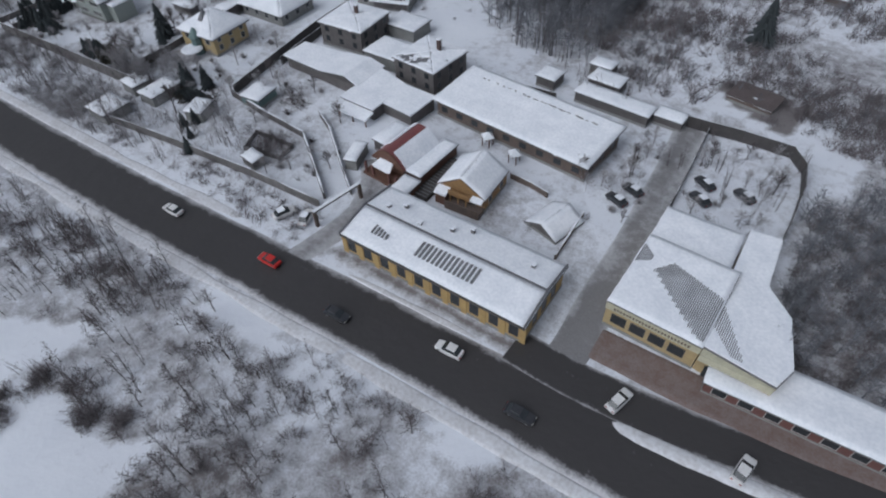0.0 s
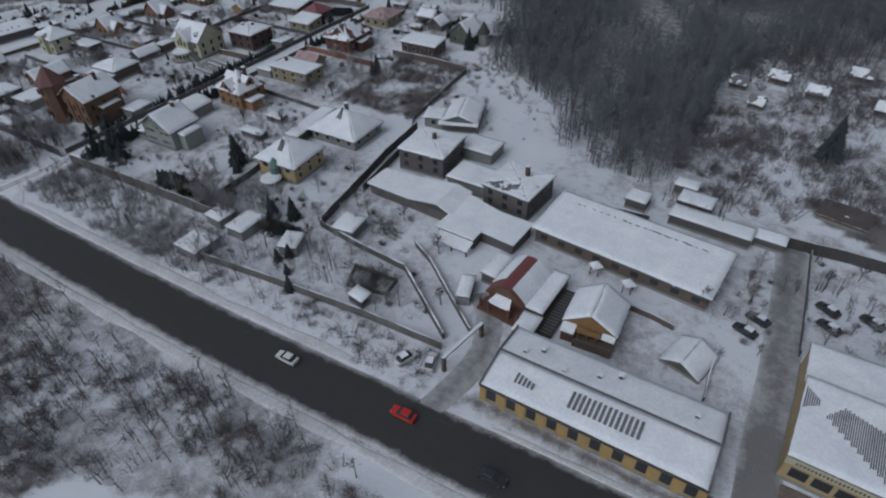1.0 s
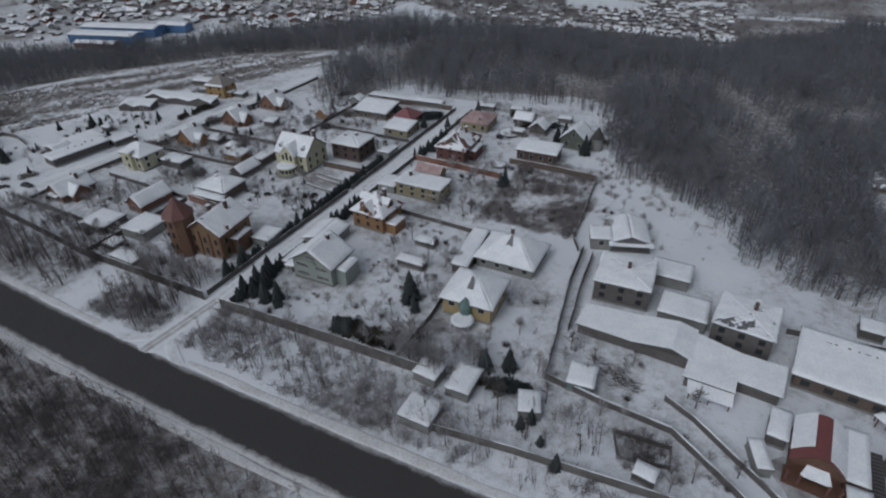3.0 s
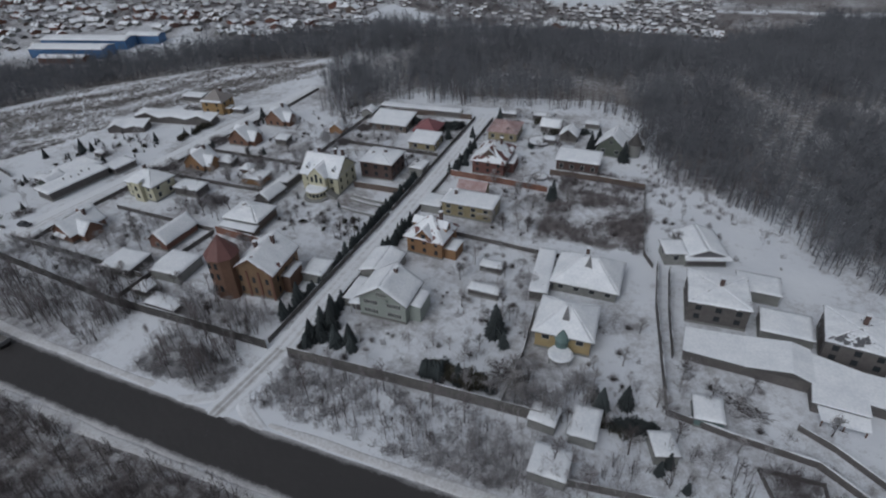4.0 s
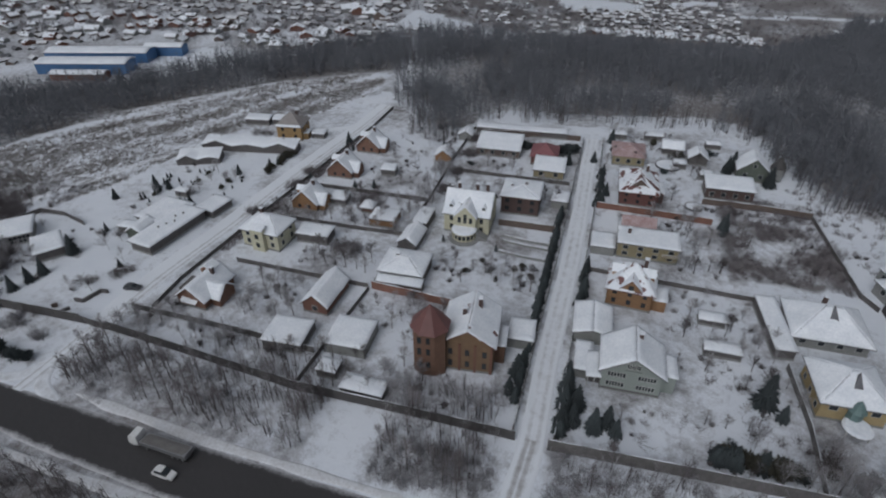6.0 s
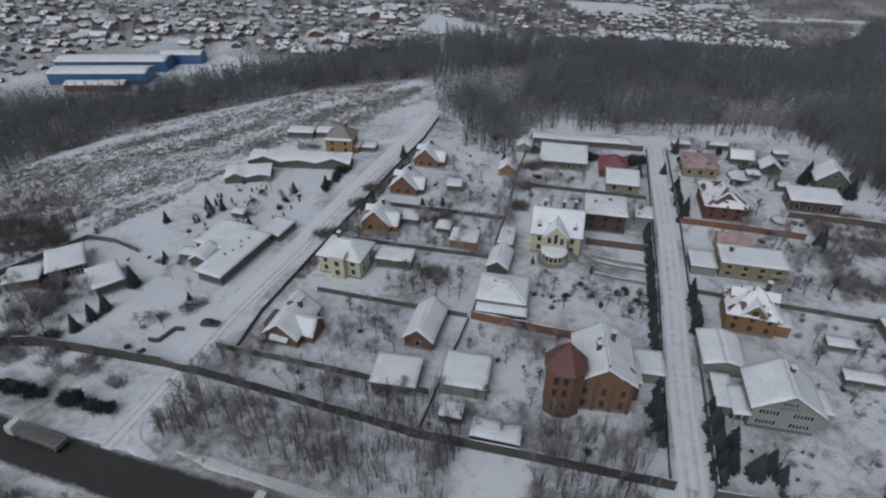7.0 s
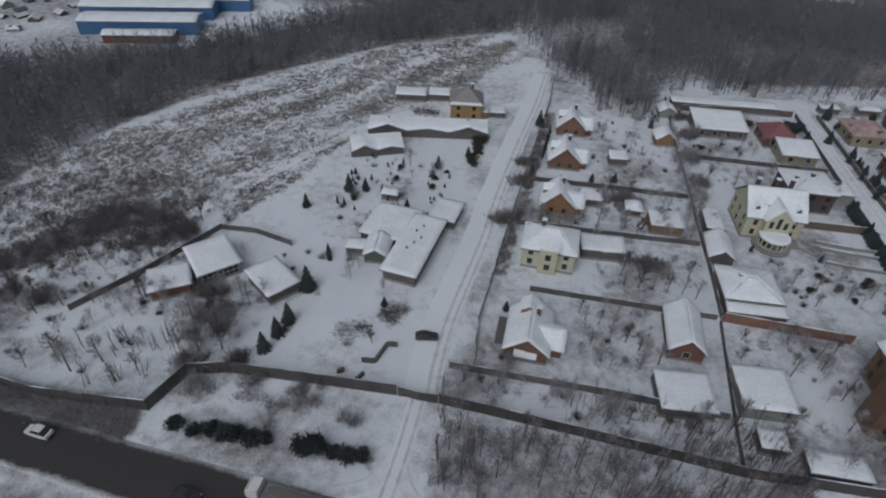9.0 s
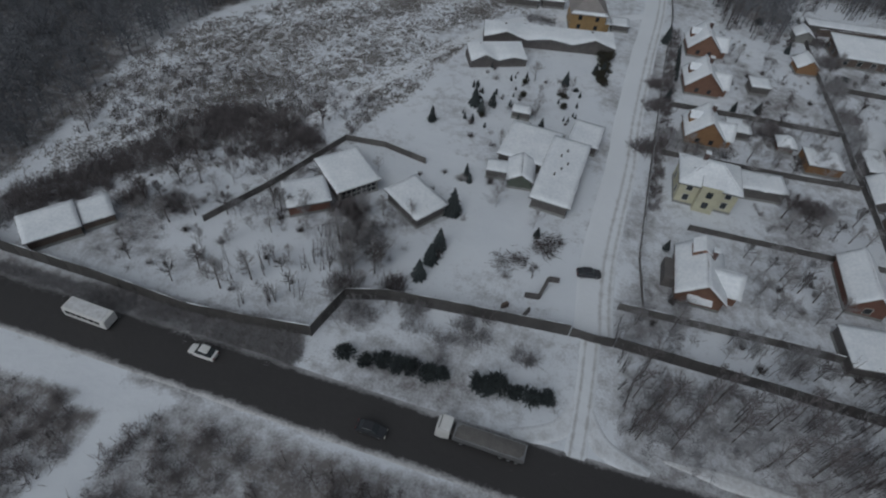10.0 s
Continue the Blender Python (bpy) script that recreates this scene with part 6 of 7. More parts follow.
for k in range(3):
    t, c = round_bush(rg, 2.5, 1.7, 620)
    ob = thing("hedge_shrub", (-325.4, -319.6, -304.0)[k], 50.4, 0, "dense rounded dark shrub in a row beside the road", "shrub", "roadside shrubs")
    part("stem", t, m_bark, ob)
    part("crown", c, m_needle, ob)
    DOME.append(ob)
t, c = round_bush(rg, 2.5, 1.7, 620)
ob = thing("evergreen_bush", -149.4, 66.2, 0, "broad olive-brown evergreen shrub behind a street fence", "bush", "evergreen bushes")
part("stem", t, m_bark, ob)
part("crown", c, m_needlebrown, ob)
OLIVE = [ob]


def plant(kinds, x, y, s=1.0, sz=None):
    copy_thing(kinds[int(rng.integers(len(kinds)))], pose(x, y, 0, 0, 0, rng.uniform(0, 360)) @ Matrix.Diagonal((s, s, sz or s, 1)))


for x, y, s in ((-182.6, 74, 0.95), (-180.6, 71, 1.05), (-181, 67, 0.9), (-177.0, 66.6, 1.0), (-173.0, 66.4, 0.75), (-174.6, 68.4, 0.9), (-145.4, 82, 1.4), (-142.6, 79, 0.7), (-120.2, 69.2, 1.0), (-115.9, 71.6, 0.95), (-121.4, 71, 0.6), (-107.2, 61, 0.6), (-108.6, 59, 0.55), (-100, 53.6, 0.65), (-104, 57, 0.45), (-141, 187, 1.1),
                (-131, 177.6, 1.2), (-143, 184, 1.0), (-316.4, 85.4, 1.0), (-316.8, 76, 0.8), (-317.6, 72.4, 0.75), (-318.6, 68.4, 0.75), (-319, 122, 0.8), (-317, 119.6, 0.55), (-315, 123, 0.6), (-303, 117.4, 0.5), (-15.5, 157, 1.9), (-181, 197.6, 0.9), (-194.2, 176, 0.8), (-196, 173, 0.7),
                (-193.4, 76.4, 0.95), (-194, 71, 0.75), (-186, 180, 0.7), (-181.6, 151, 0.8), (-180.6, 158, 0.7), (-273.2, 170, 0.8), (-273.8, 140.6, 0.5), (-258, 140.6, 0.45), (-252, 142, 0.5), (-258.8, 131.6, 0.4), (-239, 177, 0.5), (-327, 113, 0.6), (-299, 138, 0.6), (-292, 146, 0.5), (-290, 148, 0.45), (-276, 88, 0.4), (-148, 66, 0.9), (-300, 84, 0.4)):
    plant(SPRUCE, x, y, s)
for x, y, s in ((-150, 66, 0.8), (-144, 67.2, 0.9), (-141.6, 66, 0.8), (-152, 69, 0.7), (-136, 70, 0.7), (-117, 65, 0.9), (-120.4, 66, 0.7), (-201, 111, 0.62), (-206, 109, 0.66), (-209, 112, 0.5), (-213, 107, 0.55), (-196.4, 109, 0.6), (-198.6, 112.6, 0.5), (-204, 106, 0.45), (-166, 199, 0.9), (-174, 196, 0.9), (-158, 191, 0.9), (-148, 196, 1.0), (-180, 190, 0.9), (-163, 177, 0.8), (-208, 186, 0.9), (-196, 188, 0.9), (-226, 166, 0.7), (-245, 192, 0.8)):
    plant(BUSH, x + rng.uniform(-0.4, 0.4), y + rng.uniform(-0.5, 0.5), s * (1.35 if x > -160 else 0.95) * rng.uniform(0.75, 1.2), s * rng.uniform(0.8, 1.25))
for x, k in ((-322.0, 0.85), (-317.2, 1.05), (-314.8, 0.9), (-312.2, 1.1), (-310.4, 0.8), (-305.6, 0.8), (-302.4, 1.1), (-299.6, 0.85), (-297.2, 1.05), (-294.8, 0.9)):
    plant(DOME, x, 50.3 + rng.uniform(-0.4, 0.4), k, k * rng.uniform(1.1, 1.4))
for x in np.arange(-155.6, -151.6, 0.7):
    for y in (65.6, 66.9):
        plant(COLUMN, x, y + rng.uniform(-0.2, 0.2), rng.uniform(1.3, 1.7), rng.uniform(0.95, 1.3))
for x, y, k in ((-147.6, 66.2, 1.15), (-145.8, 65.6, 1.35), (-143.9, 66.4, 1.2)):
    plant(OLIVE, x, y, k, k * 1.1)
for x, y, k in ((-211.4, 183.4, 1.5), (-209.4, 184.4, 1.2), (-197.4, 183.0, 1.5), (-195.0, 184.6, 1.6), (-193.2, 186.0, 1.3), (-116.2, 65.4, 1.05), (-114.4, 66.2, 1.25), (-112.5, 66.5, 1.15), (-110.8, 67.2, 0.95)):
    plant(DOME, x, y, k)
for y in np.arange(69, 144, 1.25):
    if not 87 < y < 90 and rng.random() < 0.93:
        s = rng.uniform(0.8, 1.15) * (1.1 if y > 97 else 0.9)
        plant(COLUMN, -192.4 + rng.uniform(-0.35, 0.35), y, s * 1.3, s * rng.uniform(0.8, 1.05))
for y in list(np.arange(102, 118, 1.3)) + list(np.arange(64, 80, 2.2)) + list(np.arange(150, 172, 2.4)):
    plant(COLUMN, -182.8 + rng.uniform(-0.6, 0.6), y, rng.uniform(1.2, 1.9), rng.uniform(0.9, 1.3))
for y in np.arange(150, 168, 2.6):
    plant(COLUMN, -269.6 - (168 - y) * 0.1, y, rng.uniform(0.6, 0.9))
for _ in range(34):
    plant(COLUMN, rng.uniform(-321, -294), rng.uniform(112, 140), rng.uniform(0.3, 0.6))
for x, y, s in ((-147.4, 145, 2.0), (-148.2, 143.4, 1.6), (-147.9, 146.2, 1.5), (-207, 118.5, 0.7), (-222, 119, 0.7), (-316, 97, 0.9), (-315, 95, 0.7)):
    plant(COLUMN, x, y, s)

# (x0, x1, y0, y1, trees, shrubs)
PLOTS = [(-262, -247, 76, 92, 13, 8), (-262, -236, 97, 116, 5, 8), (-222, -212, 76, 91, 4, 4), (-232, -213, 82, 92, 8, 4), (-220, -195, 102, 117, 9, 20), (-276, -260, 112, 122, 5, 10), (-258, -235, 118, 137, 16, 14), (-258, -234, 140, 195, 6, 40), (-228, -194, 146, 159, 6, 8), (-228, -210, 161, 172, 4, 8),
         (-182, -142, 62, 74, 4, 22), (-164, -143, 84, 114, 9, 26), (-162, -140, 118, 147, 12, 10), (-182, -150, 138, 149, 5, 8), (-165, -140, 150, 160, 4, 10), (-182, -150, 172, 205, 12, 10), (-137, -108, 63, 76, 8, 8), (-150, -139, 72, 100, 8, 8), (-110, -72, 57, 70, 7, 10), (-107, -86, 74, 85, 4, 6), (-320, -296, 108, 140, 4, 30), (-334, -298, 65, 98, 6, 16),
         (-372, -338, 56, 80, 22, 26), (-400, -345, 76, 108, 16, 20), (-13, 2, 88, 114, 8, 6), (-30, -18, 78, 90, 3, 3), (-282, -272, 72, 78, 1, 3), (-236, -196, 62, 72, 8, 12), (-284, -236, 64.5, 70, 10, 8), (-26, -18, 92, 108, 5, 2), (-128, -84, 124, 150, 4, 10), (-128, -114, 64, 96, 6, 8)]
for x0, x1, y0, y1, n, k in PLOTS:
    for _ in range(n):
        plant(TREES, rng.uniform(x0, x1), rng.uniform(y0, y1), rng.uniform(0.6, 1.15))
    for _ in range((k * 2) // 3):
        plant(SHRUBS, rng.uniform(x0, x1), rng.uniform(y0, y1), rng.uniform(0.5, 1.3))
for x, y, s in ((-252.4, 104, 1.3), (-330, 66, 1.5), (-326, 67, 1.4), (-334, 72, 1.5), (-345, 60, 1.3), (-349, 57, 1.4), (-140, 66, 1.8), (-136, 65, 1.7), (-137, 68, 1.9), (-100.6, 80, 1.0), (-80.5, 78, 1.1), (-114, 61, 1.4)):
    plant(TREES, x, y, s)
for _ in range(150):
    x = rng.uniform(-332, -196)
    if -228 < x < -215 or -292 < x < -284 or x < -292:
        continue
    plant(SLIM, x, rng.uniform(line_y(x) + 9, 60), rng.uniform(0.55, 1.1))
for _ in range(24):
    x = rng.uniform(-184, -112)
    plant(SLIM, x, rng.uniform(line_y(x) + 9, 60), rng.uniform(0.5, 1.0))


def thicket(name, label, protos, spots, material, category):
    """Many copies of a few leafless plants in one mesh."""
    V, F, k = [], [], 0
    arrays = []
    for p in protos:
        arrays.append((np.array(p.v, np.float32), np.array(p.f, np.int32)))
    for n, (x, y, z, s, sz) in enumerate(spots):
        v, f = arrays[n % len(arrays)]
        a = (n * 2.399) % 6.283
        c, q = math.cos(a) * s, math.sin(a) * s
        V.append(np.stack([v[:, 0] * c - v[:, 1] * q + x, v[:, 0] * q + v[:, 1] * c + y, v[:, 2] * sz + z], 1))
        F.append(f + k)
        k += len(v)
    V, F = np.concatenate(V), np.concatenate(F)
    me = bpy.data.meshes.new(name)
    me.vertices.add(len(V)), me.loops.add(F.size), me.polygons.add(len(F))
    me.vertices.foreach_set("co", V.ravel())
    me.loops.foreach_set("vertex_index", F.ravel())
    me.polygons.foreach_set("loop_start", np.arange(0, F.size, 3, dtype=np.int32))
    me.materials.append(material)
    me.update(calc_edges=True)
    return tagged(new(name, me), label, category, "", "stuff")


WOOD = [wood_tree(rg, 10.5, 18, 5, 0.42, 0.13, 0.055, 0.18) for _ in range(8)]
spots, edge = [], []
while len(spots) < 7200:
    x, y = rng.uniform(-305, 75), rng.uniform(122, 385)
    if inside(FOREST, x, y) and not inside(FOREST, x - 4, y - 13) and rng.random() < 0.72:
        if rng.random() < 0.55:
            edge.append((x, y, ground_z(x, y) - 0.2, rng.uniform(0.9, 1.4), rng.uniform(1.0, 1.7)))
        continue
    if inside(FOREST, x, y) and ((x + 84) * 0.9 + (y - 236) * 0.43) ** 2 / 60 + ((y - 236) * 0.9 - (x + 84) * -0.43) ** 2 / 500 > 1 and 0.55 + 0.9 * noise.noise(Vector((x, y, 0)) * 0.03) > rng.random() * 0.8:
        spots.append((x, y, ground_z(x, y), rng.uniform(0.75, 1.25), rng.uniform(0.7, 1.25)))
for _ in range(900):
    x, y = rng.uniform(-150, -40), rng.uniform(122, 200)
    if inside(FOREST, x, y):
        spots.append((x, y, 0, rng.uniform(0.7, 1.1), rng.uniform(0.6, 1.0)))
for _ in range(2600):
    x, y = rng.uniform(-90, 76), rng.uniform(372, 470)
    if inside(FOREST, x, y):
        spots.append((x, y, ground_z(x, y), rng.uniform(0.9, 1.4), rng.uniform(0.8, 1.3)))
thicket("wood", "dense leafless wood, dark grey against the snow", WOOD, spots, m_forest, "wood")
THIN = [wood_tree(rg, 9.5, 16, 4, 0.42, 0.12, 0.06, 0.12) for _ in range(6)]
spots = []
while len(spots) < 4700:
    x, y = rng.uniform(-560, -282), rng.uniform(60, 310)
    if inside(BELT, x, y):
        spots.append((x, y, 0, rng.uniform(0.7, 1.2), rng.uniform(0.6, 1.1)))
thicket("wood_belt", "belt of leafless trees between field and village", THIN, spots, m_forest, "wood")
spots = []
while len(spots) < 130:
    x, y = rng.uniform(-49, 30), rng.uniform(128, 222)
    if inside(GARDENS_EAST, x, y) and noise.noise(Vector((x, y, 0)) * 0.04) > -0.1:
        spots.append((x, y, 0, rng.uniform(0.5, 0.8), rng.uniform(0.35, 0.7)))
while len(spots) < 590:
    x, y = rng.uniform(6, 60), rng.uniform(68, 116)
    if inside(DARKWOOD, x, y):
        spots.append((x, y, 0, rng.uniform(0.6, 0.9), rng.uniform(0.4, 0.8)))
while len(spots) < 1500:
    x, y = rng.uniform(-610, -30), rng.uniform(262, 600)
    if not inside(FOREST, x, y) and not inside(BELT, x, y) and not any(inside(o, x, y) for o in OPEN) and not (-470 < x < -365 and y < 262) and 0.1 + 1.3 * noise.noise(Vector((x * 0.4, y, 6)) * 0.035) > rng.random():
        spots.append((x, y, ground_z(x, y), rng.uniform(0.5, 0.9), rng.uniform(0.3, 0.6)))
thicket("young_wood", "young leafless trees beside the shops and gardens", THIN, spots, m_forest, "wood")
LOW = []
for _ in range(6):
    g = Geo()
    for _ in range(22):
        az, el, L = rg.uniform(0, 6.28), rg.uniform(0.35, 1.45), rg.uniform(0.7, 2.0)
        d = np.array([math.cos(az) * math.cos(el), math.sin(az) * math.cos(el), math.sin(el)])
        a = rg.normal(0, 0.5, 3) * (1, 1, 0)
        g.add(*sliver(a, a + d * L, 0.042))
        for _ in range(2):
            e = d + rg.normal(0, 0.6, 3)
            g.add(*sliver(a + d * L * 0.5, a + d * L * 0.5 + e * L * 0.5, 0.032))
    LOW.append(g)
SAPLING = [wood_tree(rg, 4.6, 14, 5, 0.42, 0.05, 0.022, 0.15) for _ in range(5)]
spots = []


def south_open(x, y):
    """Clearings and tracks in the scrub below the road."""
    return inside(TRACK, x, y) or any(inside(o, x, y) for o in CLEAR)


saplings = []
while len(spots) < 5200:
    x, y = rng.uniform(-470, 24), rng.uniform(-35, 34)
    d = line_y(x) - y
    if d < 8.0 or south_open(x, y):
        continue
    thick = 0.5 + 1.0 * noise.noise(Vector((x, y, 0)) * 0.05) + 0.4 * noise.noise(Vector((x, y, 4)) * 0.13)
    if thick * min(1, (d - 6) / 6) > rng.random():
        spots.append((x, y, -0.3, rng.uniform(0.6, 1.3), rng.uniform(0.5, 1.4)))
        if rng.random() < 0.3:
            saplings.append((x + 1, y, -0.3, rng.uniform(0.7, 1.2), rng.uniform(0.7, 1.4)))
for _ in range(2600):
    x, y = rng.uniform(-470, 24), -30 - 130 * rng.random() ** 2
    if not south_open(x, y) and 0.45 + noise.noise(Vector((x, y, 0)) * 0.04) > rng.random():
        spots.append((x, y, -0.3, rng.uniform(0.6, 1.3), rng.uniform(0.5, 1.2)))
for _ in range(900):
    x = rng.uniform(-420, -296)
    y = rng.uniform(0, line_y(x) - 8.5)
    if not inside(TRACK, x, y) and noise.noise(Vector((x, y, 0)) * 0.06) > -0.25:
        spots.append((x, y, -0.3, rng.uniform(0.6, 1.2), rng.uniform(0.5, 1.1)))
for cx, cy, r, n in ((-75.6, 7.3, 1.6, 22), (-75.6, 0.3, 1.9, 26), (-78.2, 2.6, 1.0, 10), (-64.2, 7.6, 1.5, 16), (-70.5, 9.5, 1.2, 10), (-60.5, 9.6, 1.4, 12)):
    for _ in range(n):
        spots.append((cx + rng.normal(0, r * 0.6), cy + rng.normal(0, r * 0.6), -0.3, rng.uniform(0.6, 1.1), rng.uniform(0.6, 1.2)))
thicket("scrub", "brown leafless scrub on a snowy slope below the road", LOW, spots, m_scrub, "scrub")
for _ in range(400):
    x = rng.uniform(-284, -112)
    y = rng.uniform(line_y(x) + 8, 59.5)
    if not (-228 < x < -194 and (x < -215 or y < 54)) and not -194 < x < -184:
        saplings.append((x, y, -0.1, rng.uniform(0.7, 1.2), rng.uniform(0.7, 1.5)))
thicket("saplings", "slim leafless saplings below the road", SAPLING, [q for q in saplings if q[1] < 37], m_scrub, "scrub")
thicket("frosted_saplings", "slim frosted saplings between road and fences", SAPLING, [q for q in saplings if q[1] >= 37], m_brushgrey, "scrub")
SLENDER = [wood_tree(rg, 7.5, 20, 5, 0.30, 0.09, 0.03, 0.25) for _ in range(6)]


def stem_tree(rg, h):
    """A clump of upright, slender leafless stems with steep side twigs."""
    g = Geo()
    for _ in range(int(rg.integers(2, 5))):
        a = np.array([rg.normal(0, 0.35), rg.normal(0, 0.35), -0.3])
        top = a + np.array([rg.normal(0, 0.09) * h, rg.normal(0, 0.09) * h, h * rg.uniform(0.7, 1.1)])
        g.add(*cone(a, top, 0.085, 3))
        for _ in range(11):
            f = rg.uniform(0.3, 0.95)
            p, d = a + (top - a) * f, np.array([rg.normal(0, 0.4), rg.normal(0, 0.4), 1.0])
            g.add(*sliver(p, p + d * h * 0.26 * (1.2 - f), 0.032))
    return g


STEMS = [stem_tree(rg, 6.5) for _ in range(8)]
slender = []
while len(slender) < 620:
    x, y = rng.uniform(-330, -20), rng.uniform(-5, 33)
    if line_y(x) - y > 8 and not south_open(x, y) and 0.45 + noise.noise(Vector((x, y, 2)) * 0.05) > rng.random():
        slender.append((x, y, -0.3, rng.uniform(0.6, 1.2), rng.uniform(0.5, 1.1)))
for _ in range(520):
    x = rng.uniform(-320, -150)
    y = rng.uniform(2, line_y(x) - 9)
    slender.append((x, y, -0.3, rng.uniform(0.6, 1.2), rng.uniform(0.4, 0.9)))
for _ in range(420):
    x = rng.uniform(-320, -150)
    slender.append((x, rng.uniform(0, line_y(x) - 9), -0.3, rng.uniform(0.5, 1.0), rng.uniform(0.5, 1.1)))
thicket("roadside_trees", "slender dark leafless trees on the slope below the road", SLENDER, slender, m_twig, "tree")
thicket("forest_edge_trees", "slim upright trunks along the snowy edge of the wood", STEMS, edge, m_twig, "tree")
stems = []
while len(stems) < 300:
    x, y = rng.uniform(-285, -196), rng.uniform(47, 70)
    if line_y(x) + 9 < y and not -228 < x < -214 and not (y > 61 and -214 < x < -196 and rng.random() < 0.4) and 0.5 + 1.1 * noise.noise(Vector((x, y, 8)) * 0.06) > rng.random():
        stems.append((x, y, -0.2, rng.uniform(0.6, 1.1), rng.uniform(0.55, 1.1)))
for _ in range(90):
    x = rng.uniform(-184, -100)
    stems.append((x, rng.uniform(line_y(x) + 9, 59), -0.2, rng.uniform(0.5, 0.9), rng.uniform(0.35, 0.8)))
for x0, x1, y0, y1, n in ((-200, -194, 58, 64, 8), (-136, -120, 60, 72, 16), (-338, -328, 64, 76, 16), (-352, -336, 54, 66, 10), (-112, -92, 57, 64, 12), (-18, 4, 92, 115, 16), (-50, -28, 108, 124, 14)):
    for _ in range(n):
        stems.append((rng.uniform(x0, x1), rng.uniform(y0, y1), -0.2, rng.uniform(0.7, 1.1), rng.uniform(0.7, 1.1)))
while len(stems) < 1150:
    x, y = rng.uniform(-330, -60), rng.uniform(-4, 33)
    if line_y(x) - y > 8.5 and not south_open(x, y) and (x < -140 or rng.random() < 0.35):
        stems.append((x, y, -0.3, rng.uniform(0.6, 1.1), rng.uniform(0.5, 1.05)))
thicket("fence_trees", "clumps of upright dark leafless stems beside the road", STEMS, stems, m_twig, "tree")
spots = []
while len(spots) < 1100:
    x, y = rng.uniform(-50, 50), rng.uniform(118, 226)
    if inside(GARDENS_EAST, x, y) and 0.4 + noise.noise(Vector((x, y, 0)) * 0.04) > rng.random():
        spots.append((x, y, -0.1, rng.uniform(0.8, 2.0), rng.uniform(0.8, 2.4)))
for x0, x1, y0, y1, n in ((-147, -119, 124, 166, 800), (-215, -193, 45.5, 55, 240), (-184, -112, 46, 60, 520), (8.5, 60, 68, 106, 900), (9, 11, 123.5, 125.5, 8), (-134, -96, 150, 176, 120), (-342, -296, 196, 232, 90), (-400, -340, 84, 118, 260), (-284, -229, 45, 60, 220), (-128, -64, 47, 55, 170)):
    for _ in range(n):
        x, y = rng.uniform(x0, x1), rng.uniform(y0, y1)
        if -228 < x < -215 and y < 60 or -291 < x < -285 or (x < -292 and y < 56):
            continue
        if x < -119 and y > 120 and 0.5 + 1.3 * noise.noise(Vector((x * 0.07, y * 0.15, 1))) < rng.random():
            continue
        if y < 60 and 0.5 + 1.1 * noise.noise(Vector((x, y, 5)) * 0.07) < rng.random():
            continue
        spots.append((x, y, -0.1, rng.uniform(0.6, 1.2), rng.uniform(0.5, 1.2)))
for _ in range(420):
    x = rng.uniform(-384, -332)
    spots.append((x, rng.uniform(line_y(x) + 4.2, 51.4), -0.1, rng.uniform(0.5, 1.1), rng.uniform(0.4, 0.9)))
for x0, x1 in ((-321.6, -311.6), (-305.6, -293)):
    for _ in range(24):
        spots.append((rng.uniform(x0, x1), 50.6 + rng.normal(0, 0.7), -0.1, rng.uniform(0.5, 0.8), rng.uniform(0.4, 0.8)))
HEDGE = [(-394, 58), (-386.3, 68), (-381, 77.5), (-374.6, 87), (-370, 96), (-366, 102)]
for _ in range(600):
    k = int(rng.integers(5))
    f = rng.random()
    (ax, ay), (bx, by) = HEDGE[k], HEDGE[k + 1]
    spots.append((ax + (bx - ax) * f + rng.normal(0, 2.6), ay + (by - ay) * f + rng.normal(0, 2.4), -0.1, rng.uniform(0.7, 1.3), rng.uniform(0.8, 1.6)))
for cx, cy, r, n in ((-357, 95.6, 9, 230), (-366, 72, 2.4, 50), (-372.4, 71, 2.0, 40), (-350, 97, 3.0, 60), (-331.8, 74.6, 2.6, 80), (-334.6, 80.0, 2.2, 110), (-229.6, 187, 3.0, 60), (-229, 174, 2.6, 60), (-229.4, 160, 2.2, 40), (-229.4, 147, 2.4, 40), (-279, 118, 2.5, 40), (-277, 136, 2.5, 40), (-276, 146, 2.2, 40), (-250, 134, 4, 70), (-246, 108, 3.5, 60), (-87.6, 63.6, 3.6, 60), (-326, 58.6, 2.6, 26), (-317, 60.4, 3.0, 26), (-307, 60.6, 3.4, 24), (-299, 57, 2.0, 12), (-312, 55.4, 2.4, 10), (-330, 62.6, 2.4, 40), (-322, 65, 2.0, 24)):
    for _ in range(n):
        spots.append((cx + rng.normal(0, r * 0.6), cy + rng.normal(0, r * 0.5), -0.1, rng.uniform(0.5, 1.2), rng.uniform(0.6, 1.6)))
for _ in range(260):
    y = rng.uniform(98, 178)
    spots.append((-280.6 + (y - 98) * 0.1 + rng.uniform(1.2, 3.6), y, -0.1, rng.uniform(0.4, 0.9), rng.uniform(0.4, 1.0)))
for _ in range(5200):
    x, y = rng.uniform(-610, -20), rng.uniform(255, 600)
    if not inside(FOREST, x, y) and not inside(BELT, x, y) and not (-450 < x < -360 and y < 280) and not any(inside(o, x, y) for o in OPEN):
        spots.append((x, y, -0.1 + ground_z(x, y), rng.uniform(0.9, 2.2), rng.uniform(1.0, 2.4)))
grey = [s for s in spots if s[1] < 62 and s[0] < -110]
spots = [s for s in spots if not (s[1] < 62 and s[0] < -110)]
thicket("roadside_brush", "frosted grey brush between road and fences", LOW, grey, m_brushgrey, "scrub")
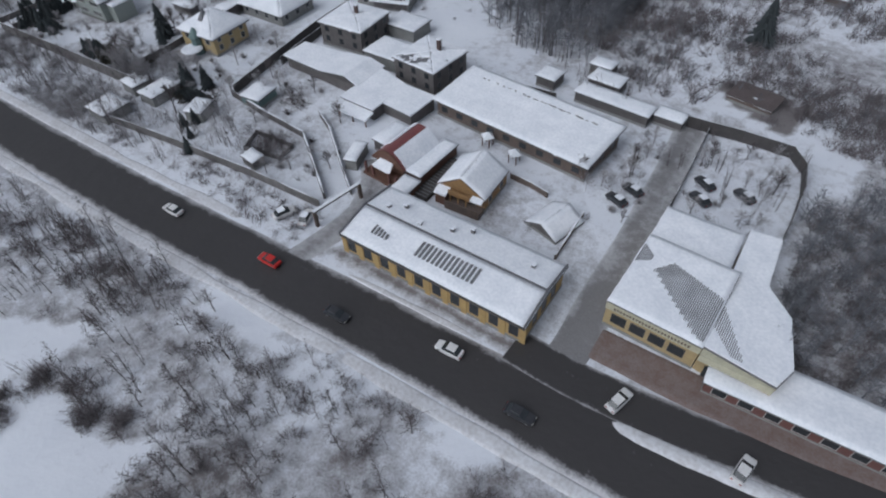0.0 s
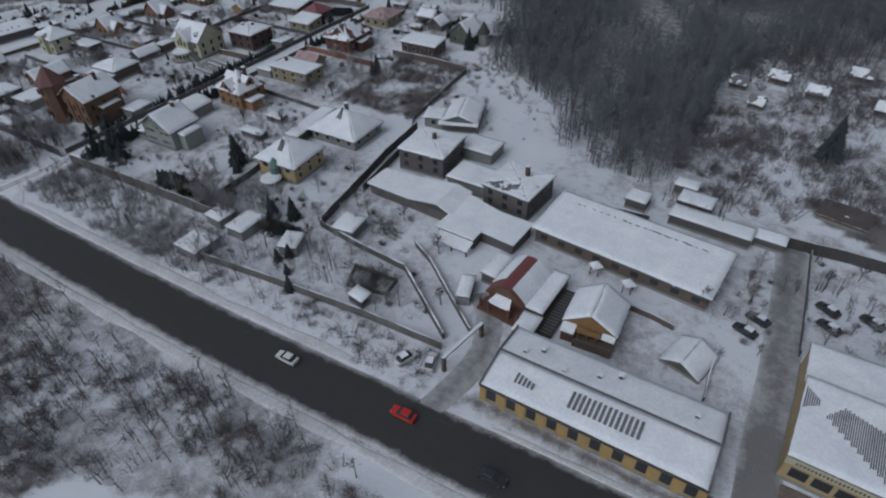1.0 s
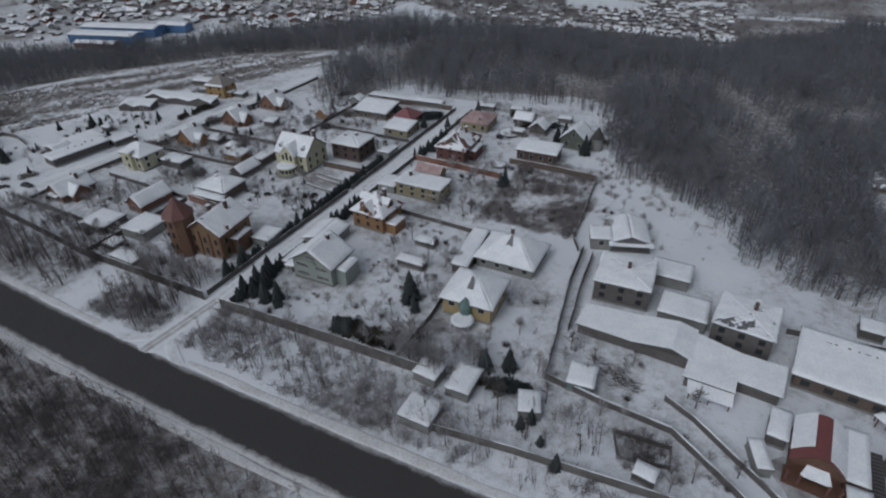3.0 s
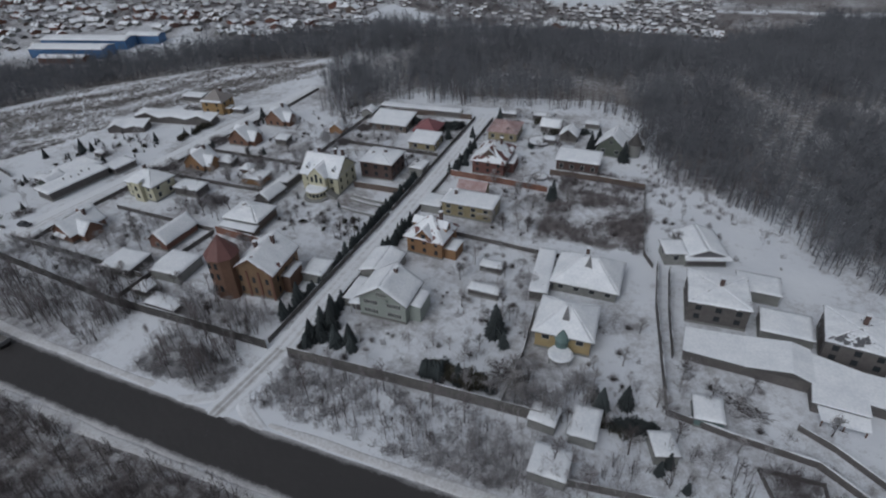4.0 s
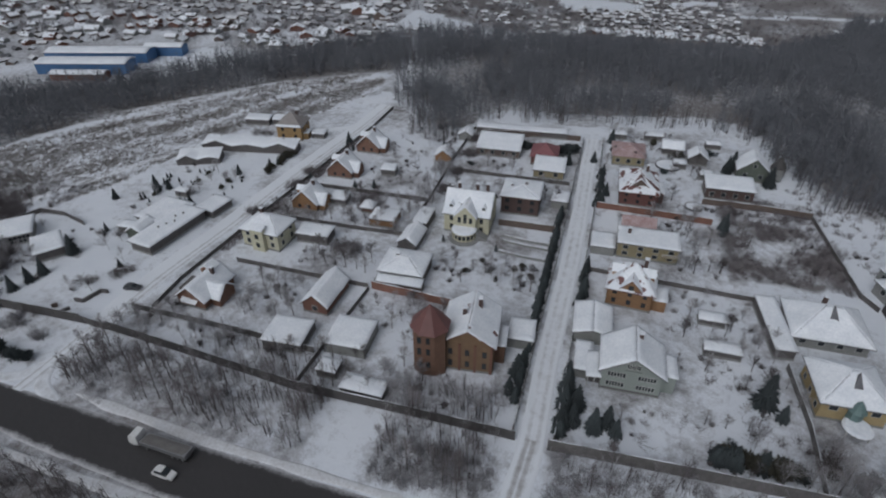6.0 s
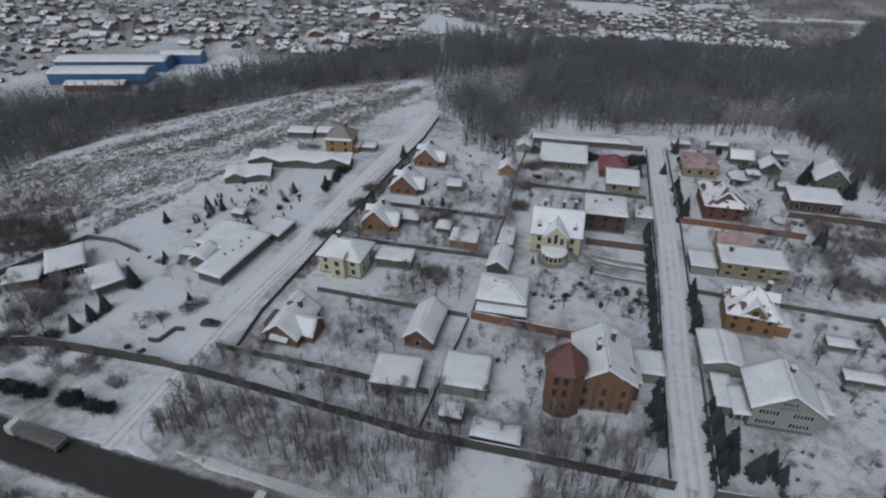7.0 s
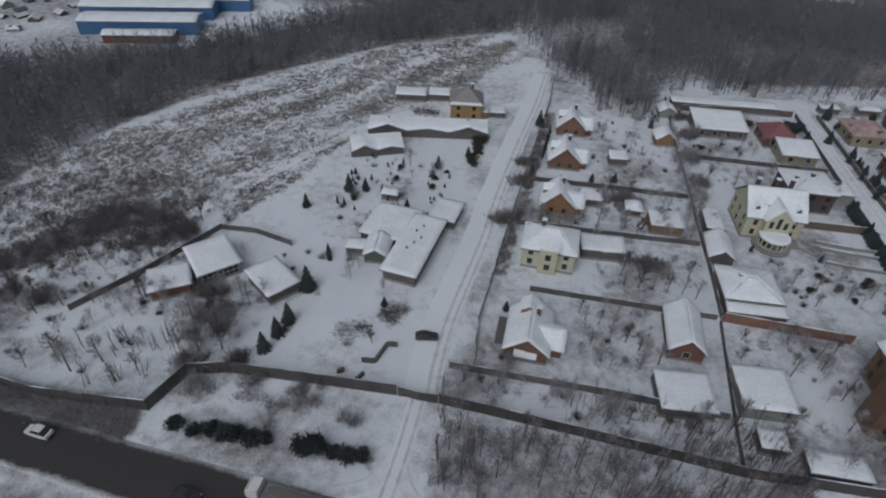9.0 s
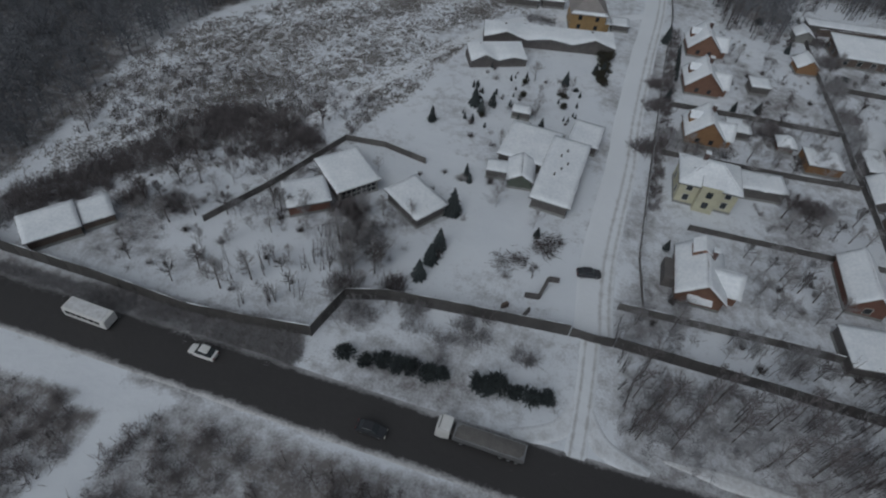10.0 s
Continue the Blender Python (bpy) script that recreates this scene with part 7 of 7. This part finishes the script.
thicket("brushwood", "leafless brush and saplings in the snow", LOW, spots, m_scrub, "scrub")
fuzz = []
for x0, x1, y0, y1, n, k in PLOTS:
    for _ in range(int((x1 - x0) * (y1 - y0) / 17)):
        x, y = rng.uniform(x0, x1), rng.uniform(y0, y1)
        if -322 < x < -291 and y < 146 and rng.random() < 0.7:
            continue
        if noise.noise(Vector((x, y, 3)) * 0.09) > -0.12:
            fuzz.append((x, y, -0.1, rng.uniform(0.4, 0.9), rng.uniform(0.35, 0.8)))
thicket("garden_brush", "low leafless garden brush poking through snow", LOW, fuzz, m_scrub, "scrub")
ORCHARD = [wood_tree(rg, 5.0, 34, 13, 0.6, 0.07, 0.017, 0.2) for _ in range(6)]
orchard = []
for x0, x1, y0, y1, n, k in PLOTS:
    for _ in range(int(n * 1.1)):
        orchard.append((rng.uniform(x0, x1), rng.uniform(y0, y1), -0.1, rng.uniform(0.6, 1.1), rng.uniform(0.6, 1.1)))
for _ in range(12):
    orchard.append((rng.uniform(-226, -194), rng.uniform(60.8, 71), -0.1, rng.uniform(0.7, 1.2), rng.uniform(0.9, 1.6)))
for _ in range(40):
    orchard.append((-233.5 + rng.normal(0, 1.8), rng.uniform(122, 172), -0.1, rng.uniform(0.6, 1.0), rng.uniform(0.8, 1.4)))
for _ in range(26):
    orchard.append((rng.uniform(-335, -322), rng.uniform(62, 80), -0.1, rng.uniform(0.9, 1.3), rng.uniform(0.9, 1.4)))
for _ in range(28):
    orchard.append((rng.uniform(-284, -238), rng.uniform(61.5, 70), -0.1, rng.uniform(0.5, 0.9), rng.uniform(0.6, 1.2)))
for cx, cy, n in ((-139.8, 64, 6), (-131, 66, 9), (-134, 64.4, 5), (-127, 71, 5), (-99.3, 63, 3), (-198, 64, 2), (-214, 64, 3)):
    for _ in range(n):
        orchard.append((cx + rng.normal(0, 2.2), cy + rng.normal(0, 1.2), -0.1, rng.uniform(0.9, 1.3), rng.uniform(1.0, 1.5)))
thicket("orchard", "hazy crowns of leafless fruit trees in the gardens", ORCHARD, orchard, m_brushgrey, "tree")


def brush_pile(x, y, yaw, l, n):
    """A heap of cut branches, half under snow."""
    g = Geo()
    for _ in range(n * 3):
        a = np.array([rng.uniform(-l / 2, l / 2), rng.normal(0, l * 0.18), rng.uniform(0, 0.7)])
        d = np.array([rng.normal(0, 0.9), rng.normal(0, 0.5), rng.uniform(-0.1, 0.3)])
        g.add(*cone(a, a + d * rng.uniform(0.6, 1.6), 0.06))
    ob = tagged(new("brush_pile", g.mesh("brush_pile", m_twig)), "heap of cut branches half under snow", "brush pile", "", "stuff")
    ob.matrix_basis = pose(x, y, 0, 0, 0, yaw)


for x, y, yaw, l, n in ((-297.6, 83.0, 20, 5, 90), (-298.4, 80.6, -20, 4, 50), (-304.4, 76.0, 25, 6, 50), (-302.4, 77.4, 10, 3, 20), (-262, 122, 20, 6, 50), (-97, 80, -25, 7, 60), (-93, 78, 10, 5, 40), (-30.4, 74.4, 50, 4, 40), (-308.4, 169.4, 10, 8, 130)):
    brush_pile(x, y, yaw, l, n)
for _ in range(16):
    plant(BUSH, rng.uniform(-291.4, -288.4), rng.uniform(138, 155), rng.uniform(0.5, 0.9))
for _ in range(12):
    plant(BUSH, rng.uniform(-320, -296), rng.uniform(110, 136), rng.uniform(0.3, 0.6))
TUFT = []
for _ in range(4):
    g = Geo()
    for _ in range(9):
        az, L = rg.uniform(0, 6.28), rg.uniform(0.3, 0.7)
        a = rg.normal(0, 0.35, 3) * (1, 1, 0)
        g.add(*sliver(a, a + np.array([math.cos(az) * L * 0.8, math.sin(az) * L * 0.8, L * 0.7]), 0.075))
    TUFT.append(g)
spots = []
while len(spots) < 12000:
    x, y = rng.uniform(-404, -280), rng.uniform(64, 252)
    if inside(FIELD, x, y) and (0.5 if inside(FIELD, x - 9, y + 7) else 0.24) + 0.8 * noise.noise(furrow(x, y) * 0.13) + 0.2 * noise.noise(Vector((x, y, 0)) * 0.022) > rng.random() and not (-352 < x < -343 and y < 118):
        spots.append((x, y, -0.12, rng.uniform(0.6, 2.0), rng.uniform(0.5, 1.3)))
thicket("dry_grass", "tussocks of dry grass standing out of the snow", TUFT, spots, m_grass, "grass")


# ---- vehicles ----
def wheel(parent, x, y, r=0.33, w=0.24):
    g = Geo()
    n = 14
    ring = [(math.cos(2 * math.pi * i / n), math.sin(2 * math.pi * i / n)) for i in range(n)]
    g.add([(r * c, -w / 2, r * s) for c, s in ring] + [(r * c, w / 2, r * s) for c, s in ring], [tuple(range(n)), tuple(range(n, 2 * n))[::-1]] + [(i, i + n, (i + 1) % n + n, (i + 1) % n) for i in range(n)])
    t = part("wheel", g, m_rubber, parent, at=pose(x, y, r))
    q = Geo()
    q.add([(0.6 * r * c, -w / 2 - 0.02, 0.6 * r * s) for c, s in ring] + [(0.6 * r * c, w / 2 + 0.02, 0.6 * r * s) for c, s in ring], [tuple(range(n)), tuple(range(n, 2 * n))[::-1]] + [(i, i + n, (i + 1) % n + n, (i + 1) % n) for i in range(n)])
    part("rim", q, m_steel, t)


def loft(sections):
    """A body from outlines (x, half width low, half width high, z low, z high)."""
    g = Geo()
    for x, wl, wh, z0, z1 in sections:
        zm = z0 + (z1 - z0) * 0.55
        g.v += [(x, -wl, z0), (x, -wl * 1.03, zm), (x, -wh, z1), (x, wh, z1), (x, wl * 1.03, zm), (x, wl, z0)]
    for i in range(len(sections) - 1):
        for j in range(6):
            a, b = i * 6 + j, i * 6 + (j + 1) % 6
            g.f.append((a, b, b + 6, a + 6))
    g.f += [tuple(range(6)), tuple(range(len(g.v) - 6, len(g.v)))[::-1]]
    return g


def car(label, x, y, yaw, paint, tall=0.0, z=0.13, snow=False):
    c = thing("car", x, y, yaw, label, "car", "", z)
    part("body", loft([(-2.15, 0.72, 0.66, 0.35, 0.72), (-2.05, 0.82, 0.76, 0.25, 0.92), (-0.9, 0.86, 0.80, 0.22, 0.96), (0.9, 0.86, 0.80, 0.22, 0.92), (1.9, 0.80, 0.72, 0.25, 0.78), (2.15, 0.68, 0.60, 0.35, 0.62)]), paint, c)
    part("glazing", loft([(-1.75, 0.70, 0.62, 0.90, 0.98), (-1.15, 0.74, 0.62, 0.90, 1.40 + tall), (0.15, 0.74, 0.62, 0.90, 1.42 + tall), (1.0, 0.72, 0.62, 0.88, 0.98)]), m_glass, c)
    part("roof", loft([(-1.2, 0.63, 0.58, 1.38 + tall, 1.45 + tall), (0.2, 0.63, 0.58, 1.40 + tall, 1.47 + tall)]), m_snow if snow else paint, c)
    for sx in (-1.3, 1.35):
        for sy in (-0.74, 0.74):
            wheel(c, sx, sy)
    for sy in (-0.55, 0.55):
        part("headlight", Geo().box(2.04, 2.14, sy - 0.16, sy + 0.16, 0.52, 0.66), m_lamp, c)
        part("tail_light", Geo().box(-2.17, -2.08, sy - 0.14, sy + 0.14, 0.60, 0.78), m_taillamp, c)
    return c


def truck(label, x, y, yaw):
    c = thing("truck", x, y, yaw, label, "truck", "", 0.13)
    part("cab", loft([(4.2, 1.15, 1.1, 0.6, 2.9), (5.6, 1.2, 1.1, 0.5, 2.9), (6.2, 1.15, 1.0, 0.5, 2.3)]), m_carwhite, c)
    part("windscreen", Geo().slab([(5.75, -1.0, 2.82), (6.22, -1.0, 1.9), (6.22, 1.0, 1.9), (5.75, 1.0, 2.82)], 0.04, 0.02), m_glass, c)
    part("chassis", Geo().box(-6.2, 5.6, -0.45, 0.45, 0.6, 0.9), m_darkwall, c)
    part("load_bed", Geo().box(-6.3, 3.7, -1.2, 1.2, 0.95, 1.9), m_steel, c, "grey flatbed box")
    part("load", snow_sheet(Geo(), [(-6.2, -1.15, 1.8), (3.6, -1.15, 1.8), (3.6, 1.15, 1.8), (-6.2, 1.15, 1.8)], 0.2, 0.6), m_concrete, c)
    for sx in (-5.4, -4.3, -3.2, 2.4, 5.2):
        for sy in (-1.0, 1.0):
            wheel(c, sx, sy, 0.48, 0.32)
    for sy in (-0.9, 0.9):
        part("headlight", Geo().box(6.16, 6.24, sy - 0.15, sy + 0.15, 0.8, 1.0), m_lamp, c)
    return c


def bus(label, x, y, yaw, L=9.5):
    c = thing("bus", x, y, yaw, label, "bus", "", 0.13)
    part("body", loft([(-L / 2, 1.15, 1.1, 0.35, 2.1), (-L / 2 + 0.3, 1.22, 1.12, 0.3, 2.2), (L / 2 - 0.3, 1.22, 1.12, 0.3, 2.2), (L / 2, 1.15, 1.05, 0.35, 2.0)]), m_carwhite, c)
    for sy in (-1, 1):
        for i in range(6):
            xx = -L / 2 + 0.9 + i * (L - 1.4) / 6
            part("window", Geo().box(xx, xx + L * 0.11, sy * 1.2 - 0.06, sy * 1.2 + 0.06, 1.15, 1.75), m_glass, c)
    part("windscreen", Geo().box(L / 2 - 0.05, L / 2 + 0.03, -1.0, 1.0, 1.0, 1.8), m_glass, c)
    part("roof_snow", Geo().box(-L / 2 + 0.5, L / 2 - 0.5, -0.95, 0.95, 2.2, 2.26), m_berm, c)
    for sx in (-L / 2 + 2.2, L / 2 - 1.8):
        for sy in (-1.0, 1.0):
            wheel(c, sx, sy, 0.46, 0.3)
    return c


car("white car on the main road", -88, 40.4, 182, m_carwhite)
car("bright red car on the main road", -64, 41.6, 182, m_carred)
car("white car with a snowy roof on the main road", -29, 44.0, 183, m_carwhite, 0.15)
car("dark car on the main road", -47, 39.6, 3, m_cardark)
car("dark car on the main road", -15.5, 41.0, 3, m_cardark)
car("white car parked on the service road", -5.4, 50.2, 75, m_carwhite, 0.1)
car("white car parked on the service road", 11.0, 50.0, 80, m_carwhite, 0.1)
car("white car parked by the gateway", -70.2, 51.2, 70, m_carwhite, 0.25, 0.02, True)
car("white van parked by the gateway", -66.0, 52.6, 110, m_carwhite, 0.3, 0.02, True)
truck("long truck with a white cab and a loaded grey flatbed", -252, 40.0, 178)
truck("long truck with a white cab and a loaded grey flatbed", -303.2, 42.0, 175)
bus("pale bus on the main road", -364.4, 46.4, 174, 7.6)
car("white van on the main road", -345.4, 45.0, 175, m_carwhite, 0.3)
car("white van on the main road", -248, 35.6, -2, m_carwhite, 0.3)
car("dark car parked on the village street", -290.0, 77.2, 10, m_cardark, 0, 0.1)
car("dark car on the main road", -318, 40.0, -5, m_cardark)
for x, y, yaw in ((-20.4, 91.0, 160), (-21.8, 87.0, 160), (-9.4, 95.2, 150), (-10.0, 99.8, 150), (-3.0, 100.2, 150)):
    car("dark car parked in a snowy yard", x, y, yaw, m_cardark, 0.1, 0.0, True)
